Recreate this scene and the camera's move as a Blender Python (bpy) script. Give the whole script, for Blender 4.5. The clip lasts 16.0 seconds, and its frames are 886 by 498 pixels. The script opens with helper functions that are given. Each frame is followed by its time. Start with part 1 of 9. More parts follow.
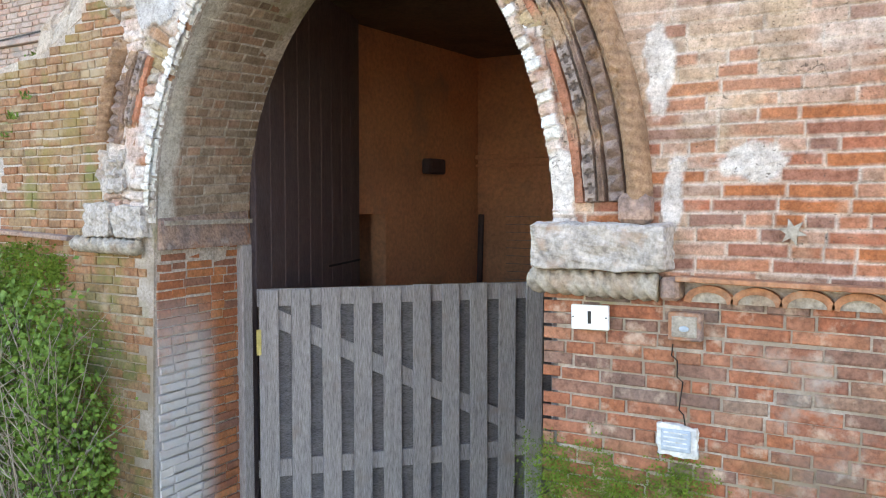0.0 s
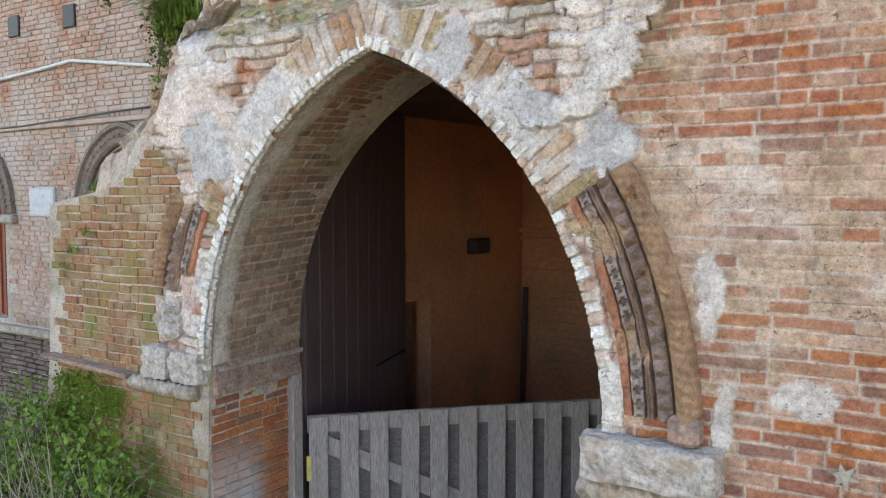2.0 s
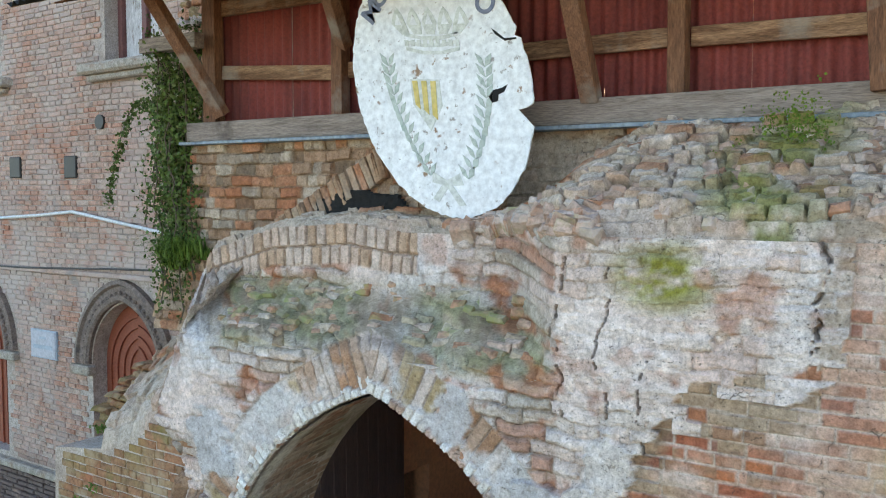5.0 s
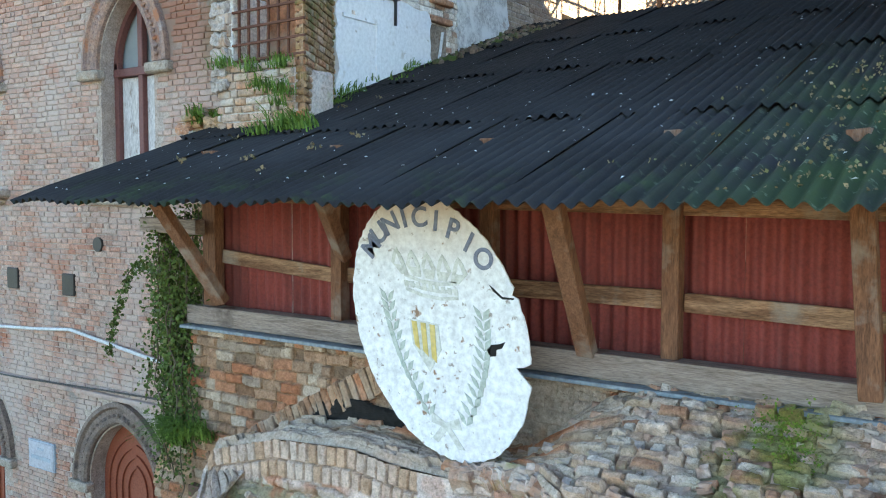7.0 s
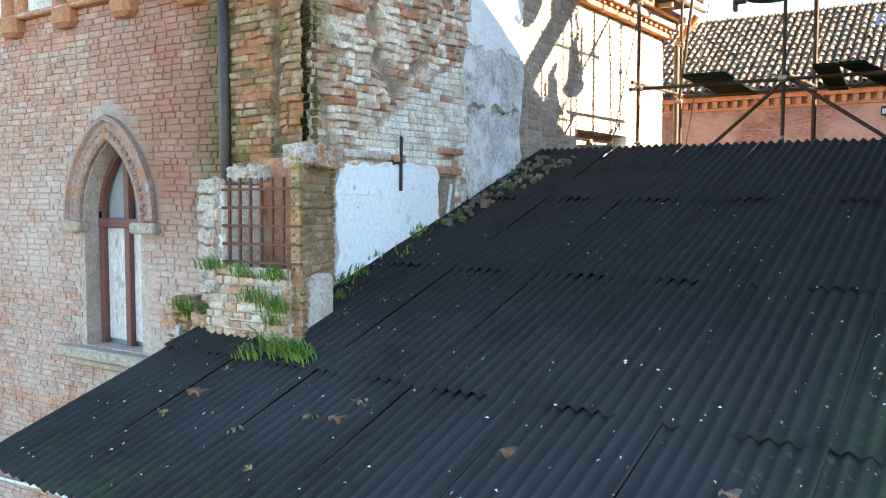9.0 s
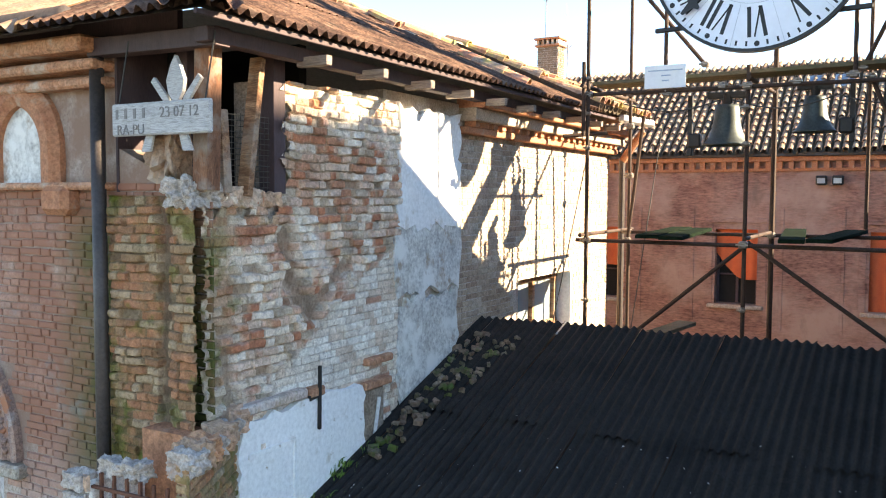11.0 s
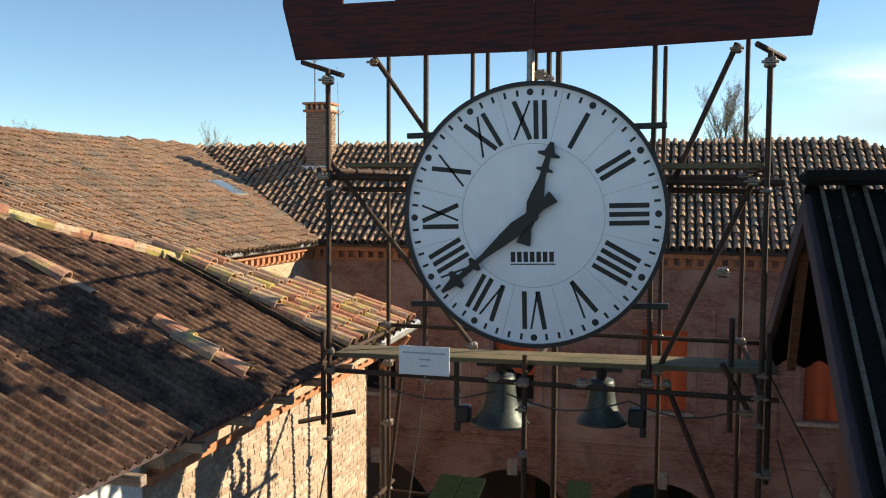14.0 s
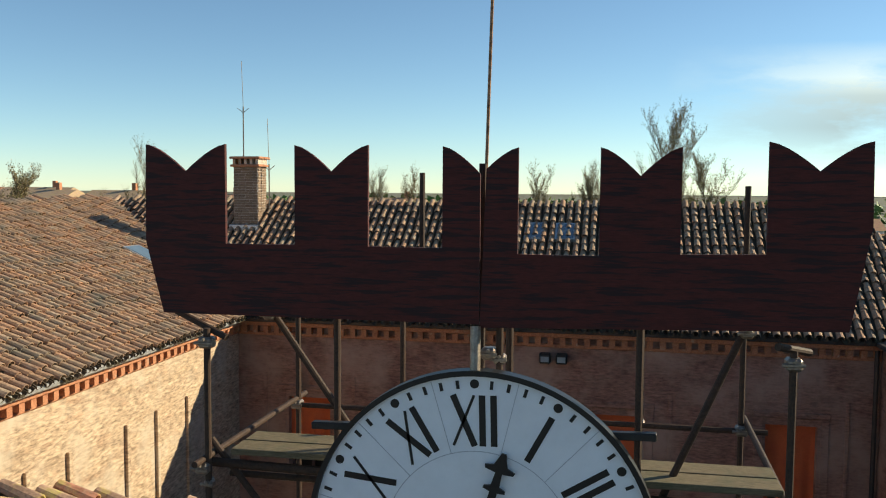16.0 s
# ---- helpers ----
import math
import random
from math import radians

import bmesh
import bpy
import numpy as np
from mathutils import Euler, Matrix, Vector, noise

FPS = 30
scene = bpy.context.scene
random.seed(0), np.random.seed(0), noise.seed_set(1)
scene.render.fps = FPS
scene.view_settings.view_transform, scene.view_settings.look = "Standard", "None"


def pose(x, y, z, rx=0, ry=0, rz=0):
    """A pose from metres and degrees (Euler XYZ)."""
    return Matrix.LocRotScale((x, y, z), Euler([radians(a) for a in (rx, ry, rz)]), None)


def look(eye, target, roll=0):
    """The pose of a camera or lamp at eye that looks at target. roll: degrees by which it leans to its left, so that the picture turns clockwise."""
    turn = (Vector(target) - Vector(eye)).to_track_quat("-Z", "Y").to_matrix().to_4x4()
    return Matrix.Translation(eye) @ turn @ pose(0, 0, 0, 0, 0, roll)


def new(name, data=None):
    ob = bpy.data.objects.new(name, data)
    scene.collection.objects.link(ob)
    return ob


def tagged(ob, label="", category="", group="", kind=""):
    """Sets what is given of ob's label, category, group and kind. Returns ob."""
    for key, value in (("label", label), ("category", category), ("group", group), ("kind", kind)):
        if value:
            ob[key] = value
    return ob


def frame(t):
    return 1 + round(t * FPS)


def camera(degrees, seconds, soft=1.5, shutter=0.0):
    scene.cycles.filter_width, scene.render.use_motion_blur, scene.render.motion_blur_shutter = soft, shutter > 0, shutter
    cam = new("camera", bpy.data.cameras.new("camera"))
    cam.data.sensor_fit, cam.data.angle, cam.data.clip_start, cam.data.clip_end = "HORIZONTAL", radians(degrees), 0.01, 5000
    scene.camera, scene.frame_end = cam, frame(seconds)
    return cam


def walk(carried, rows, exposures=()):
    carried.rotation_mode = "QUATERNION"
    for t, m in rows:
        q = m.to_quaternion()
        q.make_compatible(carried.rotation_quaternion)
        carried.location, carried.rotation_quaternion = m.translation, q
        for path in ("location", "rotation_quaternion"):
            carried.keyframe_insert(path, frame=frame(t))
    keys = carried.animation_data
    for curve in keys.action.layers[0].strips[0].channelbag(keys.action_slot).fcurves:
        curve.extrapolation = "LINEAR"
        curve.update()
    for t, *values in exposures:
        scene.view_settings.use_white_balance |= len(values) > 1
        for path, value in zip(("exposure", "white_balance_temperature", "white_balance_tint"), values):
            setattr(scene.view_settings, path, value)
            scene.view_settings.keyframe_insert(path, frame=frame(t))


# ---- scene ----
cam = camera(54.9, 16.0, 1.1)
METRES, EYE, TILT, LEAN, TURN = 15.8, 2.4, -3.1, 0.0, 32.0
ROWS = [
    (0.0, 0.0, 0.0, 0.0, 0.0, 0.0, -0.0),
    (0.5, -0.0007, -0.001, 0.0135, 0.52, -0.03, -0.01),
    (1.0, -0.0011, -0.002, 0.0278, 1.22, -0.04, -0.05),
    (1.5, -0.0013, -0.0034, 0.0437, 1.98, -0.1, -0.06),
    (2.0, -0.0027, -0.0046, 0.0611, 2.76, -0.12, -0.1),
    (2.5, -0.0045, -0.0053, 0.08, 3.13, -0.11, -0.15),
    (3.0, -0.0049, -0.0066, 0.0991, 3.13, -0.14, -0.18),
    (3.5, -0.004, -0.0079, 0.1183, 2.99, -0.14, -0.2),
    (4.0, -0.003, -0.009, 0.1385, 2.83, -0.17, -0.18),
    (6.5, -0.0053, -0.0175, 0.2508, 2.17, -0.35, -0.08),
    (7.0, -0.0061, -0.0186, 0.276, 2.03, -0.36, -0.1),
    (7.5, -0.0079, -0.0148, 0.3029, 1.86, -0.39, -0.1),
    (8.0, -0.0088, -0.0035, 0.3326, 2.25, -0.4, -0.15),
    (8.5, -0.0102, 0.0104, 0.3617, 2.29, -0.44, -0.13),
    (11.0, -0.0137, 0.1063, 0.5241, -2.51, -0.37, -0.15),
    (11.5, -0.0088, 0.1277, 0.5554, -5.27, -0.43, -0.04),
    (12.0, -0.0019, 0.1504, 0.5859, -8.68, -0.48, 0.05),
    (12.5, 0.0076, 0.1734, 0.6181, -13.14, -0.57, 0.31),
    (13.0, 0.0204, 0.1998, 0.652, -15.48, -0.67, 0.51),
    (13.5, 0.0345, 0.2267, 0.6881, -16.18, -0.78, 0.53),
    (14.0, 0.0475, 0.2545, 0.7223, -16.7, -0.85, 0.61),
    (14.5, 0.0607, 0.284, 0.7543, -17.67, -0.85, 0.58),
    (15.0, 0.0715, 0.3122, 0.788, -18.82, -0.89, 0.62),
    (15.5, 0.0817, 0.3409, 0.8242, -19.34, -0.93, 0.63),
    (16.0, 0.0961, 0.3673, 0.8634, -20.37, -1.1, 0.69),
]
walk(cam, [(t, pose(0, 0, EYE, TILT, LEAN, TURN) @ pose(METRES * x, METRES * y, METRES * z, 90 + pitch, roll, yaw)) for t, x, y, z, yaw, pitch, roll in ROWS],
     [(0.0, 3.5, 11800, 20), (2.0, 2.95, 12300, 19), (3.0, 2.80, 12000, 17), (4.0, 2.66, 11200, 14), (6.5, 2.75, 9200, 6), (8.5, 3.22, 9250, 5), (11.0, 2.62, 8900, 9), (12.0, 2.0, 8400, 9), (13.0, 1.3, 8100, 6), (14.0, 0.9, 8000, 3), (15.0, 0.85, 8000, 2), (15.5, 0.8, 7900, 0), (16.0, 0.55, 7900, -1)])

# ---- world and sun ----
SUN_DIR = Vector((1.0, 0.52, 0.50)).normalized()
world = bpy.data.worlds.new("world")
scene.world = world
world.use_nodes = True
wn, wl = world.node_tree.nodes, world.node_tree.links
wn.clear()
sky = wn.new("ShaderNodeTexSky")
sky.sky_type, sky.sun_disc = "NISHITA", False
sky.sun_elevation = math.asin(SUN_DIR.z)
sky.sun_rotation = math.atan2(SUN_DIR.x, SUN_DIR.y)
sky.air_density, sky.dust_density, sky.ozone_density = 0.75, 0.0, 5.0
bgn = wn.new("ShaderNodeBackground")
bgn.inputs["Strength"].default_value = 0.115
won = wn.new("ShaderNodeOutputWorld")
wl.new(sky.outputs[0], bgn.inputs["Color"])
wl.new(bgn.outputs[0], won.inputs["Surface"])
sun = new("sun", bpy.data.lights.new("sun", "SUN"))
sun.data.energy, sun.data.angle, sun.data.color = 5.0, radians(0.5), (1.0, 0.91, 0.79)
sun.matrix_world = look((0, 0, 60), Vector((0, 0, 60)) - SUN_DIR)


# ---- materials ----
class Nodes:
    def __init__(self, name):
        self.m = bpy.data.materials.new(name)
        self.m.use_nodes = True
        self.t = self.m.node_tree
        self.n, self.l = self.t.nodes, self.t.links
        self.b = self.n["Principled BSDF"]
        self.pos = self.n.new("ShaderNodeNewGeometry")

    def link(self, a, b):
        self.l.new(a, b)

    def noise(self, scale, detail=4, stretch=(1, 1, 1), rough=0.6, src=None, shift=0.0):
        mp = self.n.new("ShaderNodeMapping")
        mp.inputs["Scale"].default_value = stretch
        mp.inputs["Location"].default_value = (shift, shift * 0.7, shift * 1.3)
        self.link(src if src else self.pos.outputs["Position"], mp.inputs["Vector"])
        nz = self.n.new("ShaderNodeTexNoise")
        nz.inputs["Scale"].default_value = scale
        nz.inputs["Detail"].default_value = detail
        nz.inputs["Roughness"].default_value = rough
        self.link(mp.outputs[0], nz.inputs["Vector"])
        return nz.outputs["Fac"]

    def ramp(self, fac, stops, interp="LINEAR"):
        r = self.n.new("ShaderNodeValToRGB")
        r.color_ramp.interpolation = interp
        el = r.color_ramp.elements
        while len(el) < len(stops):
            el.new(0.5)
        for e, (p, c) in zip(el, stops):
            e.position = p
            e.color = (*c, 1) if len(c) == 3 else c
        self.link(fac, r.inputs[0])
        return r.outputs[0]

    def level(self, fac, lo, hi, out=1.0):
        r = self.n.new("ShaderNodeMapRange")
        r.inputs[1].default_value, r.inputs[2].default_value, r.inputs[4].default_value = lo, hi, out
        self.link(fac, r.inputs[0])
        return r.outputs[0]

    def math(self, op, a, b):
        x = self.n.new("ShaderNodeMath")
        x.operation = op
        for i, v in enumerate((a, b)):
            if isinstance(v, (int, float)):
                x.inputs[i].default_value = v
            else:
                self.link(v, x.inputs[i])
        return x.outputs[0]

    def mix(self, fac, a, b, mode="MIX"):
        x = self.n.new("ShaderNodeMix")
        x.data_type, x.blend_type = "RGBA", mode
        for i, v in ((0, fac), (6, a), (7, b)):
            if isinstance(v, (int, float)):
                x.inputs[i].default_value = v
            elif isinstance(v, tuple):
                x.inputs[i].default_value = (*v, 1)
            else:
                self.link(v, x.inputs[i])
        return x.outputs[2]

    def axis(self, k):
        s = self.n.new("ShaderNodeSeparateXYZ")
        self.link(self.pos.outputs["Position"], s.inputs[0])
        return s.outputs[k]

    def random(self):
        oi = self.n.new("ShaderNodeObjectInfo")
        return self.math("FRACT", self.math("ADD", oi.outputs["Random"], self.pos.outputs["Random Per Island"]), 0)


def surface(name, cols, rough=0.85, metal=0.0, by="noise", scale=2.0, grain=60.0, grain_amt=0.25, bump=0.25, stretch=(1, 1, 1),
            stains=(), bump_scale=None, spec=0.35, bump_dist=0.01, mottle=0.0):
    """A weathered surface: colours spread by noise or piece by piece, fine grain, stains of (colour, scale, low, high[, (axis, from, to)]), relief."""
    k = Nodes(name)
    n = len(cols)
    fac = k.random() if by == "piece" else k.level(k.noise(scale, 5, stretch), 0.25, 0.75)
    c = k.ramp(fac, [((i + 0.0) / max(1, n - 1), col) for i, col in enumerate(cols)]) if n > 1 else None
    if c is None:
        v = k.n.new("ShaderNodeRGB")
        v.outputs[0].default_value = (*cols[0], 1)
        c = v.outputs[0]
    g = k.noise(grain, 6, stretch, 0.65)
    c = k.mix(min(1.0, grain_amt * 1.25), c, k.ramp(g, [(0.34, (0.40, 0.39, 0.38)), (0.5, (1, 1, 1)), (0.66, (1.5, 1.5, 1.5))]), "MULTIPLY")
    if mottle:
        c = k.mix(mottle, c, k.ramp(k.noise(grain * 0.22, 5, stretch, 0.7, shift=5.3), [(0.33, (0.45, 0.43, 0.42)), (0.5, (1, 1, 1)), (0.67, (1.35, 1.38, 1.4))]), "MULTIPLY")
    for i, s in enumerate(stains):
        f = k.level(k.noise(s[1], 6, s[5] if len(s) > 5 else (1, 1, 1), 0.62, shift=3.1 * (i + 1)), s[2], s[3])
        if len(s) > 4 and s[4]:
            for ax, a, b in (s[4] if isinstance(s[4][0], tuple) else (s[4],)):
                f = k.math("MULTIPLY", f, k.level(k.axis(ax), a, b))
        c = k.mix(f, c, s[0])
    k.link(c, k.b.inputs["Base Color"])
    k.b.inputs["Roughness"].default_value = rough
    k.b.inputs["Metallic"].default_value = metal
    k.b.inputs["Specular IOR Level"].default_value = spec
    if bump:
        bp = k.n.new("ShaderNodeBump")
        bp.inputs["Strength"].default_value = bump
        bp.inputs["Distance"].default_value = bump_dist
        k.link(k.noise(bump_scale or grain * 0.7, 6, stretch, 0.7, shift=9.0), bp.inputs["Height"])
        k.link(bp.outputs[0], k.b.inputs["Normal"])
    return k.m


PALE, LIME = (0.62, 0.55, 0.47), (0.72, 0.70, 0.66)
MOSS, LICHEN = (0.07, 0.11, 0.025), (0.30, 0.28, 0.10)
M = {}
M["brick_red"] = surface("brick_red", mottle=0.55, cols=[(0.33, 0.098, 0.052), (0.38, 0.13, 0.07), (0.26, 0.094, 0.062), (0.39, 0.15, 0.085), (0.165, 0.11, 0.092), (0.35, 0.11, 0.056), (0.20, 0.125, 0.10), (0.37, 0.115, 0.055), (0.24, 0.155, 0.115)],
    by="piece", grain=45, grain_amt=0.45, bump=0.6,
    stains=[((0.58, 0.40, 0.30), 9.0, 0.54, 0.74), ((0.17, 0.13, 0.11), 2.4, 0.50, 0.70, (0, -1.1, -0.3)), ((0.46, 0.42, 0.36), 3.2, 0.56, 0.70, (0, -0.9, -0.3)),
            (MOSS, 3.0, 0.45, 0.62, (2, 1.4, 1.0))])
M["brick_pale"] = surface("brick_pale", mottle=0.50, cols=[(0.48, 0.31, 0.24), (0.54, 0.41, 0.34), (0.47, 0.22, 0.13), (0.57, 0.47, 0.41), (0.51, 0.32, 0.24), (0.40, 0.27, 0.20)],
    by="piece", grain=40, grain_amt=0.45, bump=0.8,
    stains=[((0.60, 0.52, 0.45), 1.6, 0.5, 0.68), ((0.44, 0.20, 0.11), 2.2, 0.54, 0.68), (LICHEN, 2.3, 0.56, 0.7), ((0.2, 0.17, 0.13), 4.5, 0.6, 0.8)])
M["brick_moss"] = surface("brick_moss", mottle=0.55, cols=[(0.31, 0.125, 0.062), (0.35, 0.16, 0.083), (0.26, 0.13, 0.066), (0.33, 0.205, 0.11), (0.35, 0.12, 0.06)],
    by="piece", grain=40, grain_amt=0.45, bump=0.8,
    stains=[((0.27, 0.21, 0.065), 1.7, 0.50, 0.74, (2, 2.15, 2.5)), ((0.42, 0.30, 0.19), 5.0, 0.52, 0.70), ((0.19, 0.17, 0.055), 2.6, 0.54, 0.68), (MOSS, 2.5, 0.5, 0.66, (2, 2.3, 1.2))])
M["brick_jamb"] = surface("brick_jamb", mottle=0.50, cols=[(0.46, 0.13, 0.05), (0.52, 0.18, 0.075), (0.40, 0.12, 0.055), (0.28, 0.12, 0.08), (0.49, 0.15, 0.06)],
    by="piece", grain=45, grain_amt=0.35, bump=0.5, stains=[((0.56, 0.52, 0.50), 1.6, 0.30, 0.50, ((1, 4.20, 3.98), (2, 1.80, 1.35))), ((0.15, 0.1, 0.08), 2.6, 0.6, 0.75)])
M["brick_house"] = surface("brick_house", mottle=0.55, cols=[(0.45, 0.235, 0.17), (0.52, 0.32, 0.245), (0.42, 0.19, 0.13), (0.49, 0.355, 0.29), (0.35, 0.225, 0.185), (0.50, 0.265, 0.185), (0.41, 0.285, 0.24)],
    by="piece", grain=40, grain_amt=0.45, bump=0.6,
    stains=[((0.50, 0.40, 0.355), 0.8, 0.40, 0.66, (2, 9.6, 8.5)), ((0.44, 0.165, 0.095), 1.1, 0.60, 0.72), ((0.15, 0.10, 0.085), 2.0, 0.20, 0.50, (2, 1.9, 1.6)), ((0.32, 0.14, 0.09), 3.0, 0.24, 0.52, ((0, -9.3, -7.9), (2, 7.8, 8.7))), ((0.30, 0.25, 0.225), 2.6, 0.60, 0.72), ((0.075, 0.078, 0.018), 2.6, 0.30, 0.54, ((0, -7.5, -6.95), (2, 7.6, 8.4), (2, 10.6, 10.2)))])
M["rubble"] = surface("rubble", mottle=0.50, cols=[(0.52, 0.37, 0.26), (0.50, 0.24, 0.13), (0.56, 0.46, 0.37), (0.38, 0.25, 0.17), (0.54, 0.31, 0.19), (0.60, 0.52, 0.44)],
    by="piece", grain=35, grain_amt=0.5, bump=0.9, stains=[((0.6, 0.55, 0.48), 1.4, 0.5, 0.7), ((0.24, 0.2, 0.09), 2.0, 0.6, 0.75)])
M["brick_ledge"] = surface("brick_ledge", mottle=0.5, cols=[(0.50, 0.36, 0.27), (0.44, 0.20, 0.11), (0.56, 0.45, 0.37), (0.36, 0.32, 0.20), (0.48, 0.27, 0.17), (0.42, 0.36, 0.27)], by="piece", grain=35, grain_amt=0.5, bump=0.9, stains=[((0.30, 0.31, 0.13), 3.0, 0.52, 0.66)])
M["earth_rubble"] = surface("earth_rubble", mottle=0.50, cols=[(0.38, 0.19, 0.11), (0.44, 0.27, 0.17), (0.32, 0.19, 0.12), (0.47, 0.34, 0.24), (0.45, 0.17, 0.08)],
    by="piece", grain=30, grain_amt=0.5, bump=0.9, stains=[((0.48, 0.39, 0.31), 2.0, 0.5, 0.7), (MOSS, 2.4, 0.55, 0.68, (0, -2.0, -1.2))])
M["roof_rubble"] = surface("roof_rubble", [(0.16, 0.10, 0.07), (0.22, 0.15, 0.11), (0.10, 0.085, 0.05), (0.28, 0.21, 0.16)], by="piece", grain=30, grain_amt=0.5, bump=0.9, stains=[(MOSS, 3.0, 0.5, 0.62)])
M["mortar"] = surface("mortar", mottle=0.40, cols=[(0.38, 0.29, 0.23), (0.48, 0.39, 0.33), (0.54, 0.48, 0.43)], grain=50, grain_amt=0.5, bump=0.9,
    stains=[((0.56, 0.52, 0.50), 1.6, 0.30, 0.50, ((1, 4.20, 3.98), (1, 3.605, 3.64), (2, 1.80, 1.35))), ((0.27, 0.20, 0.145), 2.0, 0.30, 0.60, ((2, 2.1, 1.98), (1, 3.63, 3.605))), ((0.22, 0.20, 0.10), 2.0, 0.55, 0.72)])
M["mortar_house"] = surface("mortar_house", mottle=0.4, cols=[(0.36, 0.275, 0.225), (0.44, 0.36, 0.31), (0.49, 0.42, 0.375)], grain=50, grain_amt=0.5, bump=0.9,
    stains=[((0.28, 0.175, 0.13), 3.0, 0.24, 0.52, ((0, -9.3, -7.9), (2, 7.8, 8.7))), ((0.07, 0.07, 0.018), 2.6, 0.30, 0.54, ((0, -7.5, -6.95), (2, 7.6, 8.4), (2, 10.6, 10.2)))])
M["mortar_white"] = surface("mortar_white", [(0.62, 0.57, 0.51), (0.80, 0.77, 0.72), (0.72, 0.67, 0.61)], scale=6, grain=40, grain_amt=0.45, bump=1.0,
    stains=[((0.42, 0.3, 0.22), 5.0, 0.58, 0.72)])
M["mortar_pale"] = surface("mortar_pale", mottle=0.40, cols=[(0.48, 0.37, 0.31), (0.57, 0.47, 0.41), (0.52, 0.40, 0.33), (0.60, 0.53, 0.49)], scale=3, grain=35, grain_amt=0.5, bump=1.0,
    stains=[((0.66, 0.65, 0.62), 1.7, 0.52, 0.66), ((0.42, 0.24, 0.14), 2.6, 0.57, 0.7), ((0.34, 0.33, 0.16), 2.1, 0.58, 0.72), ((0.2, 0.16, 0.12), 6.0, 0.62, 0.76)])
M["mortar_earth"] = surface("mortar_earth", mottle=0.50, cols=[(0.32, 0.185, 0.105), (0.44, 0.28, 0.17), (0.37, 0.22, 0.13), (0.48, 0.35, 0.24)], scale=5, grain=30, grain_amt=0.5, bump=1.0)
M["plaster_white"] = surface("plaster_white", [(0.76, 0.77, 0.77), (0.84, 0.84, 0.83)], scale=1.5, grain=25, grain_amt=0.16, bump=0.35,
    stains=[((0.55, 0.50, 0.43), 3.5, 0.60, 0.72), ((0.40, 0.33, 0.26), 8.0, 0.66, 0.71)])
M["plaster_grey"] = surface("plaster_grey", mottle=0.45, cols=[(0.45, 0.44, 0.42), (0.60, 0.59, 0.56), (0.50, 0.48, 0.44)], scale=2.5, grain=25, grain_amt=0.45, bump=0.6,
    stains=[((0.76, 0.75, 0.72), 2.5, 0.50, 0.60), ((0.36, 0.27, 0.20), 3.4, 0.60, 0.70)])
# brick of the shaded courtyard walls, their shade partly in the colour
M["far_brick_shaded"] = surface("far_brick_shaded", mottle=0.50, cols=[(0.22, 0.103, 0.076), (0.28, 0.145, 0.108), (0.24, 0.122, 0.09)], scale=1.0, grain=5, grain_amt=0.6, bump=0.5, stretch=(1, 1, 4),
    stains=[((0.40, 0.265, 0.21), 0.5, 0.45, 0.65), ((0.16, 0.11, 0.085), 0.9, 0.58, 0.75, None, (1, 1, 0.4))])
M["sun_brick"] = surface("sun_brick", mottle=0.40, cols=[(0.38, 0.275, 0.20), (0.45, 0.345, 0.26), (0.33, 0.22, 0.16), (0.50, 0.42, 0.345)], by="piece", grain=40, grain_amt=0.45, bump=0.5)
M["terracotta_trim"] = surface("terracotta_trim", [(0.37, 0.135, 0.068), (0.45, 0.20, 0.11), (0.33, 0.12, 0.065)], scale=6, grain=40, grain_amt=0.4, bump=0.6,
    stains=[((0.44, 0.31, 0.23), 4.0, 0.60, 0.72)])
M["carved_stone"] = surface("carved_stone", mottle=0.50, cols=[(0.30, 0.25, 0.20), (0.40, 0.34, 0.28), (0.34, 0.22, 0.15)], scale=6, grain=45, grain_amt=0.45, bump=0.7)
M["terracotta_old"] = surface("terracotta_old", mottle=0.35, cols=[(0.30, 0.17, 0.125), (0.39, 0.24, 0.18), (0.25, 0.17, 0.15), (0.44, 0.30, 0.23)], scale=7, grain=45, grain_amt=0.5, bump=0.8,
    stains=[((0.48, 0.42, 0.38), 4.0, 0.62, 0.72), ((0.42, 0.17, 0.09), 5.0, 0.58, 0.68)])
M["terracotta_dark"] = surface("terracotta_dark", mottle=0.5, cols=[(0.16, 0.12, 0.10), (0.23, 0.165, 0.135), (0.13, 0.105, 0.095)], scale=7, grain=45, grain_amt=0.5, bump=0.8)
M["corrugated_black"] = surface("corrugated_black", mottle=0.40, cols=[(0.018, 0.016, 0.015), (0.030, 0.0265, 0.0245), (0.022, 0.020, 0.0185)], scale=1.2, grain=70, grain_amt=0.5, bump=0.35, rough=0.9, spec=0.12,
    stains=[((0.052, 0.050, 0.049), 0.9, 0.25, 0.60, (1, 6.6, 4.6)), ((0.052, 0.090, 0.032), 1.6, 0.36, 0.58, ((0, -1.8, -0.4), (1, 7.4, 4.8))), ((0.06, 0.095, 0.035), 3.0, 0.50, 0.70, (1, 4.1, 3.5)),
            ((0.18, 0.22, 0.14), 14.0, 0.60, 0.68, ((0, -1.9, -0.9), (1, 6.0, 4.6)))])
M["corrugated_brown"] = surface("corrugated_brown", mottle=0.50, cols=[(0.095, 0.052, 0.038), (0.15, 0.085, 0.060), (0.065, 0.038, 0.030), (0.12, 0.07, 0.052)], scale=2.2, grain=35, grain_amt=0.7, bump=0.6, rough=0.95, spec=0.1,
